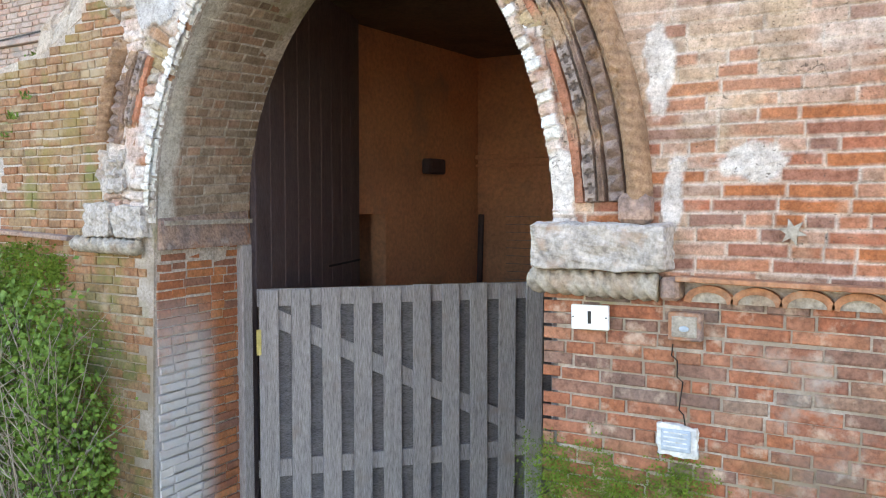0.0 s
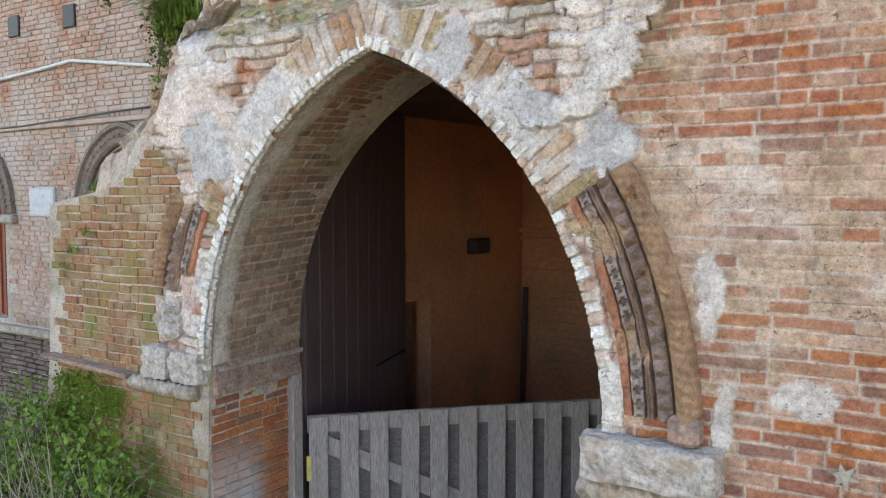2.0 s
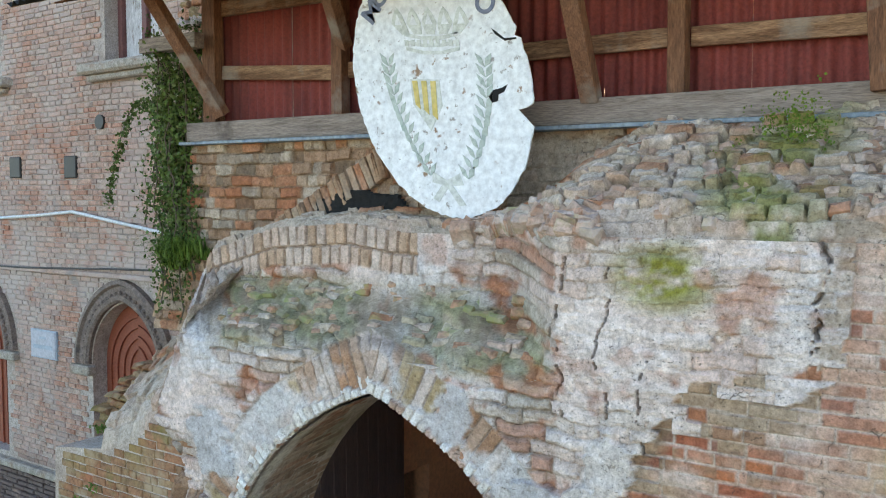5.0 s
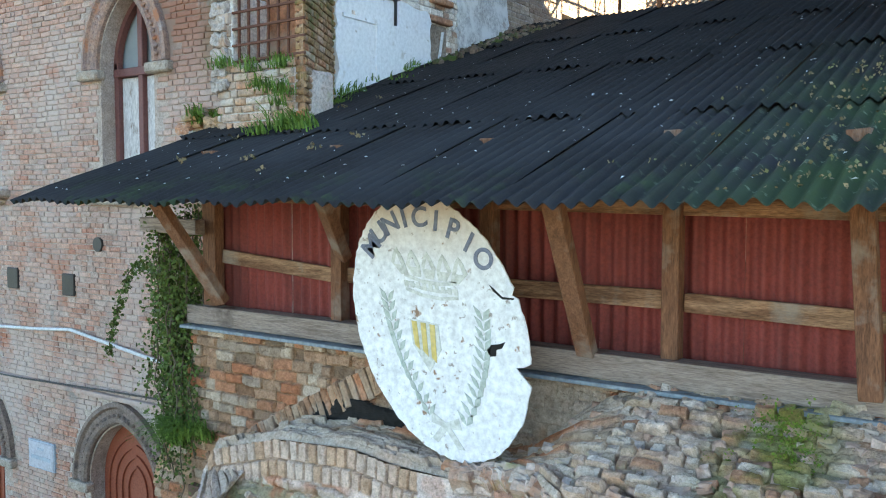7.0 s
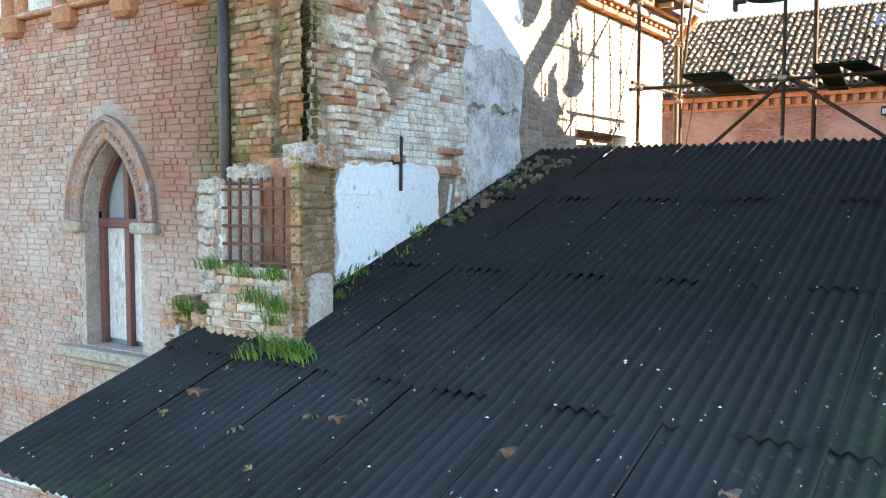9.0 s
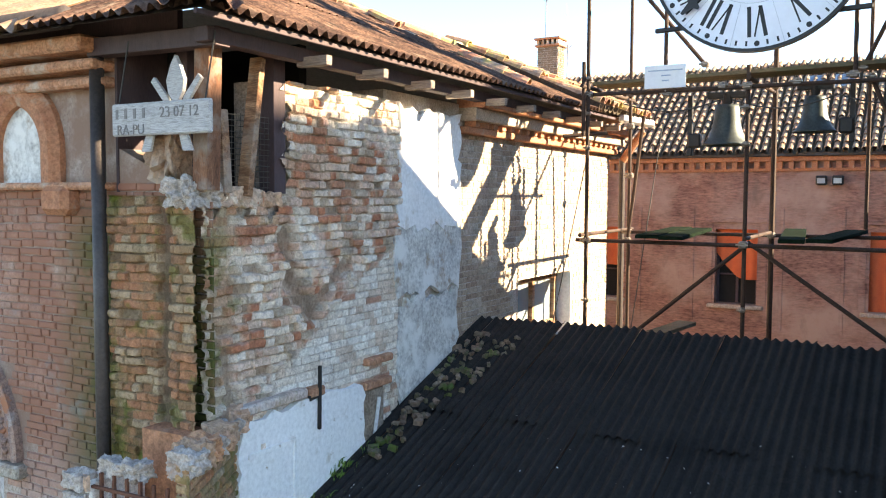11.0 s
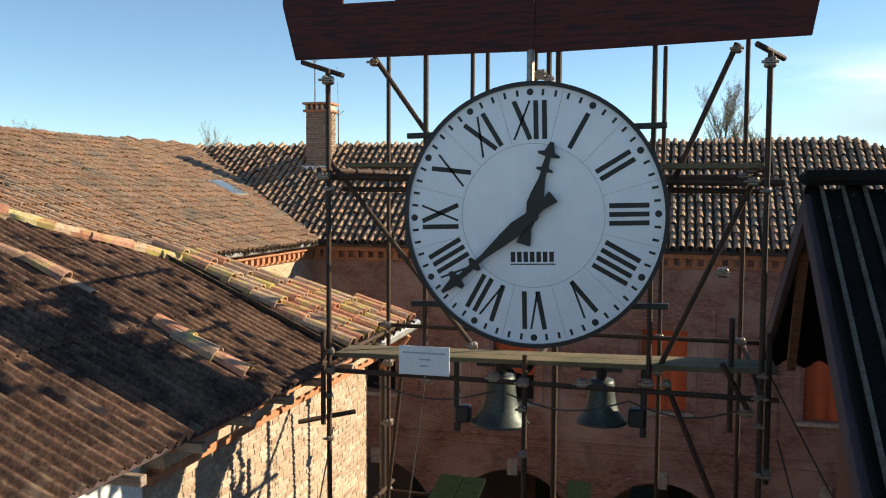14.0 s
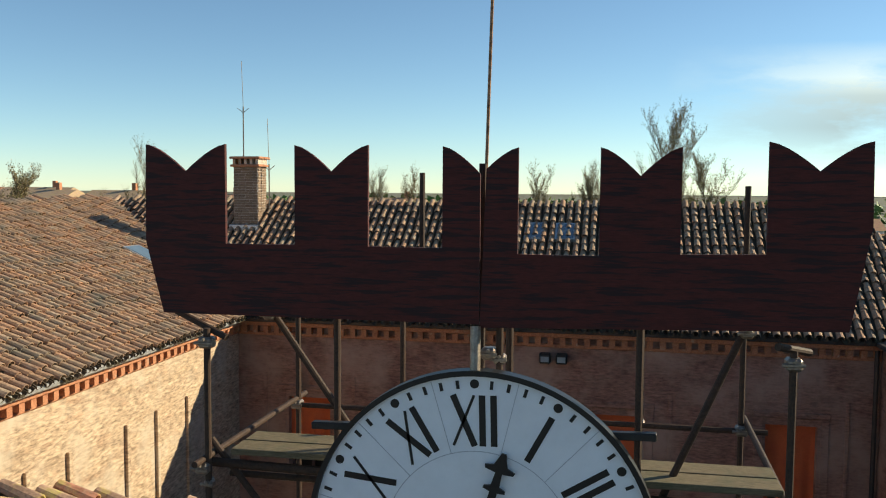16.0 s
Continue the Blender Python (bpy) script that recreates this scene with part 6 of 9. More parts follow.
    if i not in (3, 4, 8):
        tl.add(Vector((EX - tx, 11.25 - 0.04 * i, EZ + HS * tx + 0.07)), (-1, -0.05, HS), (0, 0, 1), True, 1.05, 0.14)
for i in range(6):
    tx = 2.15 + 0.3 * i
    tl.add(Vector((EX - tx, 13.0 - 0.3 * i, EZ + HS * tx + 0.07)), (-1, -1, HS), (0, 0, 1), True, 1.05, 0.14)
tl.finish(hip)
for i in range(10):
    y = 6.9 + 0.78 * i
    boxed("rafter_end", (-5.56, y, 11.57), (EX + 0.01, y + 0.07, 11.645), M["wood_beam"], hip, 0.005, Matrix.Translation((0, 0, 0)))
part("fascia", beam(bmesh.new(), (EX - 0.02, 5.6, EZ - 0.02), (EX - 0.02, 13.8, EZ - 0.02), 0.03, 0.035), M["wood_dark"], hip)
part("corner_gutter", beam(bmesh.new(), (EX + 0.06, 13.9, EZ - 0.01), (EX + 0.06, 15.45, EZ + 0.03), 0.12, 0.12, bevel=0.03), M["zinc"], hip)

# ---- courtyard buildings ----
east = empty("east_wing", (4.6, 23, 0), "shaded brick wing along the courtyard", "building")
put(boxed("courtyard_wall", (4.45, 16.2, 0), (4.95, 29.55, 11.9), M["far_brick_shaded"], east, 0))
put(boxed("gutter", (4.18, 16.2, 11.86), (4.32, 29.1, 11.98), M["copper_pipe"], east, 0.03))
put(part("downpipe", tube(bmesh.new(), (4.3, 29.4, 2.0), (4.3, 29.4, 11.9), 0.06, 8), M["copper_pipe"], east))
put(part("roof", prism(bmesh.new(), [(4.2, 11.93), (7.6, 13.6), (11.0, 11.93)], (0, 16.0, 0), (1, 0, 0), (0, 0, 1), (0, 1, 0), 13.1), M["roof_under"], east))
YF = 29.6
far = empty("arcaded_building", (-4, YF, 0), "two-storey brick building with arcade and red-shuttered windows", "building")
ARC = [-15.2 + 4.42 * i for i in range(6)]
AC = dict(half=1.95, spring=3.15, rise=1.97)
rnd_arch = lambda cx, n=14: [(cx - AC["half"] * math.cos(math.pi * i / n), AC["spring"] + AC["rise"] * math.sin(math.pi * i / n)) for i in range(n + 1)]
WX = [-15.0 + 4.42 * i - 0.05 for i in range(6)]
centres = [-10.90, -6.48, -2.06, 2.36]
WZ0, WZ1, WH = 7.25, 9.62, 0.64


def far_panel(c0, c1, x0, x1):
    """Wall between the middle lines of two bays: half an arch and half a window on either side."""
    pts = []
    if c0 is None:
        pts += [(x0, 0), (x0, 11.9)]
    else:
        a = rnd_arch(c0)
        pts += [(c0 + AC["half"], 0)] + a[::-1][:8] + [(c0, WZ0), (c0 + WH, WZ0), (c0 + WH, WZ1), (c0, WZ1), (c0, 11.9)]
    if c1 is None:
        pts += [(x1, 11.9), (x1, 0)]
    else:
        a = rnd_arch(c1)
        pts += [(c1, 11.9), (c1, WZ1), (c1 - WH, WZ1), (c1 - WH, WZ0), (c1, WZ0)] + a[:8][::-1] + [(c1 - AC["half"], 0)]
    return pts


spans = [None] + centres + [None]
for c0, c1 in zip(spans, spans[1:]):
    put(part("front_wall", prism(bmesh.new(), far_panel(c0, c1, -13.6, 10.0), (0, YF, 0), (1, 0, 0), (0, 0, 1), (0, 1, 0), 0.5), M["far_brick_shaded"], far))
# Arcade's back wall and ceiling have their shade painted in.
put(boxed("arcade_back_wall", (-13.6, 33.0, 0), (10, 33.2, 6.2), M["shade_brick"], far, 0))
put(boxed("arcade_ceiling", (-13.6, YF + 0.5, 5.6), (10, 33.0, 5.8), M["shade_brick"], far, 0))
# Near-black sheet painted as the unlit rooms behind the windows.
put(boxed("inner_wall", (-13.6, YF + 1.2, 6.5), (10, YF + 1.3, 11.8), M["unlit_black"], far, 0))
for i, c in enumerate(centres):
    a = rnd_arch(c, 20)
    put(part("arch_band", sweep(bmesh.new(), [(p, YF, q) for p, q in a], [(0, 0), (0, 0.06), (-0.24, 0.06), (-0.28, 0.0)], False, (0, -1, 0)), M["far_brick_shaded"], far))
    put(boxed("keystone", (c - 0.16, YF - 0.10, 4.95), (c + 0.16, YF + 0.05, 5.45), M["carved_stone"], far, 0.02))
    put(boxed("capital", (c + AC["half"] - 0.1, YF - 0.14, 2.75), (c + AC["half"] + 0.62, YF + 0.4, 3.15), M["carved_stone"], far, 0.05))
    put(boxed("window_sill", (c - 0.85, YF - 0.12, WZ0 - 0.14), (c + 0.85, YF + 0.1, WZ0 - 0.02), M["carved_stone"], far, 0.02))
    # Near-black box on the back wall, painted as a shaded opening.
    put(boxed("arcade_opening", (c - 0.1 + 0.3, 32.9, 0.2 if i % 2 == 0 else 2.6), (c + 0.95, 33.02, 4.6 if i % 2 else 4.0), M["unlit_black"], far, 0.01))
    for s in (-1, 1):
        put(boxed("pilaster_strip", (c + s * 1.35 - 0.05, YF - 0.03, 6.5), (c + s * 1.35 + 0.05, YF + 0.05, 10.3), M["far_brick_shaded"], far, 0.01))
    for s in (-1, 1):
        put(boxed("window_surround", (c + s * 0.82 - 0.1, YF - 0.03, WZ0), (c + s * 0.82 + 0.1, YF + 0.05, WZ1 + 0.2), M["far_brick_shaded"], far, 0.01))
    put(boxed("window_surround", (c - 0.95, YF - 0.06, WZ1 + 0.2), (c + 0.95, YF + 0.05, WZ1 + 0.36), M["far_brick_shaded"], far, 0.02))
    cv, cf = [], []
    for a in range(17):
        for b in range(13):
            u_, v_ = a / 16, b / 12
            low = (2.35, 2.35, 2.37, 2.37)[i] if i >= 2 else (1.3 if i == 0 else 0.75 + 0.85 * math.sin(min(1.0, u_ * 1.25) * 1.7))
            cv.append((c - WH + 2 * WH * u_, YF + 0.22 + 0.05 * math.sin(u_ * 19 + i) * v_, WZ1 - low * v_))
    for a in range(16):
        for b in range(12):
            q = a * 13 + b
            cf.append((q, q + 1, q + 14, q + 13))
    fw = put(boxed("window", (c - WH, YF + 0.3, WZ1 - 0.08), (c + WH, YF + 0.38, WZ1), M["wood_dark"], far))
    mesh_object("blind", cv, cf, M["cloth_orange"], fw, "faded orange cloth blind", True)
    boxed("window_frame", (c - WH, YF + 0.3, WZ0), (c - WH + 0.08, YF + 0.38, WZ1 - 0.09), M["wood_dark"], fw)
    boxed("window_frame", (c + WH - 0.08, YF + 0.3, WZ0), (c + WH, YF + 0.38, WZ1 - 0.09), M["wood_dark"], fw)
    boxed("window_frame", (c - 0.04, YF + 0.3, WZ0), (c + 0.04, YF + 0.38, WZ1 - 0.09), M["wood_dark"], fw)
    boxed("window_frame", (c - WH + 0.09, YF + 0.31, WZ0 + 0.9), (c - 0.05, YF + 0.36, WZ0 + 0.95), M["wood_dark"], fw)
    boxed("window_frame", (c + 0.05, YF + 0.31, WZ0 + 0.9), (c + WH - 0.09, YF + 0.36, WZ0 + 0.95), M["wood_dark"], fw)
    # Pane is near-black: the room's darkness is in its colour.
    boxed("pane", (c - WH, YF + 0.42, WZ0), (c + WH, YF + 0.43, WZ1), M["unlit_black"], fw, 0)
for z0, z1, p in ((6.12, 6.2, 0.06), (5.85, 5.9, 0.04), (11.42, 11.52, 0.08), (11.72, 11.9, 0.26)):
    put(boxed("string_course", (-13.1, YF - p, z0), (10, YF + 0.1, z1), M["terracotta_trim"] if z0 > 11 else M["far_brick_shaded"], far, 0.02))
db = bmesh.new()
for i in range(69):
    x = -12.9 + 0.33 * i
    box(db, (x, YF - 0.17, 11.5), (x + 0.15, YF + 0.02, 11.74), 0.0)
put(part("corbel_table", db, M["terracotta_trim"], far))["kind"] = "stuff"
put(boxed("eave_gutter", (-13.0, YF - 0.42, 11.86), (10, YF - 0.30, 11.98), M["copper_pipe"], far, 0.02))
FR = (15.32 - 11.95) / 4.6
roofs = empty("roof_far", (0, 0, 0), "clay tile roof round the courtyard", "roof", kind="structure")
RX, RY = -20.0, 33.9
mesh_object("roof_deck", [(-13.05, 29.2, 11.93), (10.2, 29.2, 11.93), (3.5, RY, 15.22), (RX, RY, 15.22)], [(0, 1, 2, 3)], M["roof_under"], roofs)
mesh_object("roof_deck", [(-12.7, 12.0, 11.93), (-12.7, 29.2, 11.93), (RX, RY, 15.22), (RX, 12.0, 15.22)], [(0, 1, 2, 3)], M["roof_under"], roofs)
mesh_object("roof_deck", [(3.5, RY, 15.22), (10.2, RY + 5, 12), (RX - 7, RY + 5, 12), (RX, RY, 15.22)], [(0, 1, 2, 3)], M["roof_under"], roofs)
mesh_object("roof_deck", [(3.5, RY, 15.22), (10.2, 29.2, 11.93), (10.2, RY + 5, 12)], [(0, 1, 2)], M["roof_under"], roofs)
mesh_object("roof_deck", [(RX, 12.0, 15.22), (RX, RY, 15.22), (RX - 7, RY + 5, 12), (RX - 7, 12, 12)], [(0, 1, 2, 3)], M["roof_under"], roofs)
fu_len = math.hypot(RY - 29.2, 3.29)
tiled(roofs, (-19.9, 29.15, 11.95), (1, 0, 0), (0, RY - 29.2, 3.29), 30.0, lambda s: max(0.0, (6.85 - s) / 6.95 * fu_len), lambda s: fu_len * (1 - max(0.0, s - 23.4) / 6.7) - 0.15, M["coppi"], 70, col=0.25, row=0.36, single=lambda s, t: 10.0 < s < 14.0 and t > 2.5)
lu = Vector((RX + 12.7, 0, 3.29))
lu_len = lu.length
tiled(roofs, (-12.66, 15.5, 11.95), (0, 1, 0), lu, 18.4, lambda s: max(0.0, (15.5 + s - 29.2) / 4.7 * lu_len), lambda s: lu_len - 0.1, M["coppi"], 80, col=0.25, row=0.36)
rt = Tiles(M["coppi_lichen"], 90)
for i in range(66):
    rt.add((RX + 0.36 * i, RY, 15.19), (1, 0, 0), (0, 0, 1), False, 1.2)
for i in range(24):
    f = i / 24
    rt.add((3.5 + 6.7 * f, RY - 4.7 * f, 15.19 - 3.29 * f), (-6.7, 4.7, 3.29), (0, 0, 1), False, 1.2)
for i in range(60):
    rt.add((RX, RY - 0.36 * i, 15.19), (0, -1, 0), (0, 0, 1), False, 1.2)
rt.finish(roofs)

wing = empty("side_wing", (-13.1, 22, 0), "sunlit brick courtyard wing with terracotta cornice", "building")
bk = Bricks(31)
# Lit copy of the courtyard brick: sunlight put into a paler colour.
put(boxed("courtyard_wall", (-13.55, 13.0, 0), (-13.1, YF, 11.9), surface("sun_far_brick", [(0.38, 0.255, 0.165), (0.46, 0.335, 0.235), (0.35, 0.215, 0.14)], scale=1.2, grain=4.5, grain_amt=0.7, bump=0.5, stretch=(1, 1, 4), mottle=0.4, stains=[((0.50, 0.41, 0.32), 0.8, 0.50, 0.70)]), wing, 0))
put(boxed("cornice", (-13.15, 13.0, 11.72), (-12.86, YF - 0.3, 11.9), M["terracotta_trim"], wing, 0.02))
put(boxed("cornice", (-13.15, 13.0, 11.45), (-13.03, YF - 0.1, 11.53), M["terracotta_trim"], wing, 0.02))
db = bmesh.new()
for i in range(48):
    y = 14.0 + 0.33 * i
    box(db, (-13.1, y, 11.53), (-12.92, y + 0.15, 11.73), 0.0)
put(part("corbel_table", db, M["terracotta_trim"], wing))["kind"] = "stuff"
for y in (20.2, 21.5, 23.6, 24.9, 26.4):
    put(boxed("wall_strip", (-13.1, y, 6.0), (-13.02, y + 0.12, 10.3), bpy.data.materials["sun_far_brick"], wing, 0.01))
put(boxed("gutter", (-12.78, 13.0, 11.88), (-12.64, YF - 0.3, 12.0), M["zinc"], wing, 0.03))

# ---- right-hand roof ----
right = empty("side_tower_roof", (1.0, 9.5, 12.5), "dark corrugated roof with ridge highlights painted pale on a brick wall", "roof")
rdown = Vector((0, -2.6, -1.66)).normalized()
wavy = wavy_patch("roof_sheet", (-0.98, 10.7, 13.70), (1, 0, 0), rdown, 3.6, lambda s: 4.4, M["sheet_dark"], pitch=0.27, amp=0.02, parent=right, lift=0.0, sharp=3)
put(wavy)
rback = Vector((0, 3.2, -1.9)).normalized()
put(wavy_patch("roof_sheet", (-0.98, 10.75, 13.72), (1, 0, 0), rback, 3.6, lambda s: 3.6, M["sheet_dark"], pitch=0.30, amp=0.045, parent=right, lift=0.0))
put(part("ridge_cap", beam(bmesh.new(), (-1.02, 10.72, 13.78), (2.6, 10.72, 13.78), 0.32, 0.10, bevel=0.03), M["sheet_dark"], right))
put(part("barge_board", beam(bmesh.new(), Vector((-0.99, 10.72, 13.60)), Vector((-0.99, 10.72, 13.60)) + rdown * 4.4, 0.05, 0.16), M["wood_dark"], right))
put(part("barge_board", beam(bmesh.new(), Vector((-0.97, 10.75, 13.60)), Vector((-0.97, 10.75, 13.60)) + rback * 3.6, 0.05, 0.16), M["wood_dark"], right))
put(part("brace", beam(bmesh.new(), (-0.9, 11.4, 13.25), (-0.75, 13.1, 12.0), 0.08, 0.10), M["wood_brown"], right))
put(boxed("side_wall", (0.21, 7.2, 0), (0.5, 16.0, 11.6), M["shade_brick"], right, 0))
# Unseen mass added in the east to keep sun off roof and rubble.
tagged(boxed("wall_tower_east", (20.0, 9.0, 0), (24.0, 22.2, 24.2), M["shade_brick"], None, 0), "unseen brick block added beyond the roofs to shade them", "tower", kind="structure")
# Strips added along the ridges paint their lit tops.
for i in range(26):
    o = Vector((-0.90 + 0.135 * i, 10.70, 13.732))
    put(part("batten", beam(bmesh.new(), o, o + rdown * 4.38, 0.026, 0.036, bevel=0.010), M["lit_ridge"], right))
right.location += Vector((0.04, 0, -0.09))
put(boxed("gable_boarding", (0.0, 8.0, 11.6), (0.1, 13.5, 12.4), M["wood_dark"], right, 0))

# ---- clock on its scaffold ----
CYc, CC, CR = 11.76, Vector((-3.035, 11.76, 13.375)), 1.16
clock = empty("tower_clock", CC, "large round white tower clock with black Roman numerals", "clock")
cb = bmesh.new()
bmesh.ops.create_cone(cb, cap_ends=True, segments=96, radius1=CR - 0.03, radius2=CR - 0.03, depth=0.05, matrix=Matrix.Translation(CC) @ Matrix.Rotation(radians(90), 4, "X"))
put(part("dial", cb, M["clock_white"], clock, "white enamel dial"))
circ = lambda r, n=96, a0=0.0: [(CC.x + r * math.sin(2 * math.pi * i / n + a0), CC.y, CC.z + r * math.cos(2 * math.pi * i / n + a0)) for i in range(n + 1)]
put(part("rim", sweep(bmesh.new(), circ(CR - 0.012), [(-0.018, -0.05), (-0.018, 0.055), (0.018, 0.055), (0.018, -0.05)], True, (0, -1, 0)), M["black_paint"], clock, "black rim"))
DY = CC.y - 0.025


def dial_bar(bm, x0, z0, x1, z1, w, h=0.004):
    """A painted bar on the dial between two places given from its middle."""
    a, b = Vector((CC.x + x0, DY - h / 2, CC.z + z0)), Vector((CC.x + x1, DY - h / 2, CC.z + z1))
    d = (b - a).normalized()
    s = Vector((d.z, 0, -d.x)) * (w / 2)
    vs = []
    for y in (h / 2, -h / 2):
        for p, q in ((a, -s), (b, -s), (b, s), (a, s)):
            vs.append(bm.verts.new(p + q + Vector((0, y, 0))))
    for f in ((0, 1, 2, 3), (7, 6, 5, 4), (0, 4, 5, 1), (1, 5, 6, 2), (2, 6, 7, 3), (3, 7, 4, 0)):
        bm.faces.new([vs[i] for i in f])


def numeral(text, hour):
    """A Roman numeral of bars with its foot to the middle of the dial."""
    th = 2 * math.pi * hour / 12
    er, et = (math.sin(th), math.cos(th)), (math.cos(th), -math.sin(th))
    bm = bmesh.new()
    H0, H1 = 0.665, 1.0
    adv = {"I": 0.075, "V": 0.16, "X": 0.17}
    tot = sum(adv[c] for c in text)
    at = lambda u, r: (et[0] * u + er[0] * r, et[1] * u + er[1] * r)
    u = -tot / 2
    for c in text:
        w = adv[c]
        m = u + w / 2
        if c == "I":
            bars = [(m, H0, m, H1, 0.042)]
        elif c == "V":
            bars = [(m - 0.06, H1, m, H0, 0.042), (m + 0.06, H1, m + 0.0, H0, 0.018)]
        else:
            bars = [(m - 0.07, H1, m + 0.07, H0, 0.042), (m + 0.07, H1, m - 0.07, H0, 0.018)]
        for a, r0, b, r1, bw in bars:
            dial_bar(bm, *at(a, r0), *at(b, r1), bw)
        u += w
    return put(part("numeral", bm, M["black_paint"], clock))


for hour, text in enumerate(("XII", "I", "II", "III", "IIII", "V", "VI", "VII", "VIII", "IX", "X", "XI")):
    numeral(text, hour)
for i in range(60):
    th = 2 * math.pi * i / 60
    bm = bmesh.new()
    if i % 5 == 0:
        bmesh.ops.create_cone(bm, cap_ends=True, segments=16, radius1=0.030, radius2=0.030, depth=0.004, matrix=Matrix.Translation((CC.x + 1.075 * math.sin(th), DY - 0.002, CC.z + 1.075 * math.cos(th))) @ Matrix.Rotation(radians(90), 4, "X"))
    else:
        dial_bar(bm, 1.045 * math.sin(th), 1.045 * math.cos(th), 1.10 * math.sin(th), 1.10 * math.cos(th), 0.022)
    put(part("minute_mark", bm, M["black_paint"], clock))
put(part("dial_line", sweep(bmesh.new(), [(x, DY, z) for x, y, z in circ(0.63)], [(-0.003, 0.002), (0.003, 0.002)], False, (0, -1, 0)), M["clock_line"], clock))
for i in range(12):
    th = 2 * math.pi * (i + 0.5) / 12
    bm = bmesh.new()
    dial_bar(bm, 0.63 * math.sin(th), 0.63 * math.cos(th), 1.12 * math.sin(th), 1.12 * math.cos(th), 0.004, 0.003)
    put(part("dial_line", bm, M["clock_line"], clock))


def clock_hand(angle, length, tail, width, name, y):
    """A hand with a spade-like tip, two barbs and a flared tail."""
    w = width
    half = [(-tail, w * 0.85), (-tail * 0.45, w * 0.45), (0, w * 0.62), (length * 0.16, w * 0.95), (length * 0.30, w * 0.78), (length * 0.52, w * 0.36), (length * 0.60, w * 0.34), (length * 0.615, w * 1.0),
            (length * 0.64, w * 0.95), (length * 0.66, w * 0.40), (length * 0.80, w * 0.30), (length * 0.815, w * 1.25), (length * 0.845, w * 1.35), (length * 0.87, w * 0.62), (length * 0.93, w * 0.42), (length, w * 0.22)]
    pts = [(a, b) for a, b in half] + [(a, -b) for a, b in half[::-1]]
    e = Vector((math.sin(angle), 0, math.cos(angle)))
    t = Vector((math.cos(angle), 0, -math.sin(angle)))
    return put(part(name, prism(bmesh.new(), pts, (CC.x, y, CC.z), e, t, (0, 1, 0), 0.018), M["black_paint"], clock, "black spade-tipped pointer"))


clock_hand(radians(17), 0.66, 0.26, 0.075, "hour_pointer", DY - 0.05)
clock_hand(radians(230.5), 1.05, 0.26, 0.070, "minute_pointer", DY - 0.085)
hb_ = bmesh.new()
bmesh.ops.create_cone(hb_, cap_ends=True, segments=20, radius1=0.06, radius2=0.05, depth=0.10, matrix=Matrix.Translation((CC.x, DY - 0.05, CC.z)) @ Matrix.Rotation(radians(90), 4, "X"))
put(part("hub", hb_, M["black_paint"], clock))
bm = bmesh.new()
for i in range(7):
    x = -0.195 + 0.057 * i
    box(bm, (CC.x + x, DY - 0.004, CC.z - 0.405), (CC.x + x + 0.04, DY, CC.z - 0.315), 0)
box(bm, (CC.x - 0.2, DY - 0.004, CC.z - 0.43), (CC.x + 0.2, DY, CC.z - 0.42), 0)
put(part("maker_mark", bm, M["black_paint"], clock))
for s in (-1, 1):
    for z in (0.72, -0.82):
        put(boxed("bracket", (CC.x + s * 0.8 - (0.35 if s < 0 else 0), CC.y + 0.03, CC.z + z), (CC.x + s * 0.8 + (0.35 if s > 0 else 0), CC.y + 0.09, CC.z + z + 0.05), M["black_metal"], clock))
put(part("hanger", tube(bmesh.new(), (CC.x, CC.y, CC.z + CR - 0.02), (CC.x, CC.y + 0.05, CC.z + CR + 0.28), 0.035, 10), M["clamp_metal"], clock))

# the whole dial hangs slightly askew
for c in clock.children:
    c.matrix_basis = Matrix.Translation(CC) @ Matrix.Rotation(radians(-1.6), 4, "Y") @ Matrix.Translation(-CC)

# swallow-tailed board
board = empty("swallowtail_board", (-3.05, 11.9, 14.8), "dark red painted board cut into swallow-tail merlons", "board")


def tail(x0, x1, z, dip):
    n = 6
    xm = (x0 + x1) / 2
    l = [(x0 + (xm - x0) * i / n, z - dip * (i / n) ** 1.45) for i in range(n + 1)]
    return l + [(x1 - (x1 - xm) * (n - i) / n, z - dip * ((n - i) / n) ** 1.45) for i in range(1, n + 1)]


NZ = 15.32
lefto = [(-5.33, 14.82), (-5.46, 15.33)] + tail(-5.45, -4.85, 16.01, 0.19) + [(-4.85, NZ), (-4.34, NZ)] + tail(-4.34, -3.82, 16.0, 0.18) + [(-3.82, NZ), (-3.31, NZ)] + [(a, b) for a, b in tail(-3.31, -2.81, 15.99, 0.18) if a <= -3.058] + [(-3.058, 14.82)]
righto = [(-3.054, 14.80)] + [(a, b) for a, b in tail(-3.31, -2.81, 15.98, 0.18) if a >= -3.056] + [(-2.81, NZ - 0.03), (-2.29, NZ - 0.03)] + tail(-2.29, -1.79, 15.98, 0.18) + [(-1.79, NZ - 0.01), (-1.28, NZ)] + tail(-1.28, -0.69, 16.01, 0.18) + [(-0.68, 15.5), (-0.79, 14.86)]
put(part("panel", prism(bmesh.new(), lefto, (0, 11.85, 0), (1, 0, 0), (0, 0, 1), (0, 1, 0), 0.03), M["board_red"], board))
put(part("panel", prism(bmesh.new(), righto, (0, 11.847, 0), (1, 0, 0), (0, 0, 1), (0, 1, 0), 0.03), M["board_red"], board))

# scaffold
scaf = empty("scaffold", (-3, 12.2, 0), "rusty steel tube scaffold carrying the clock", "scaffold")
TR = 0.0242


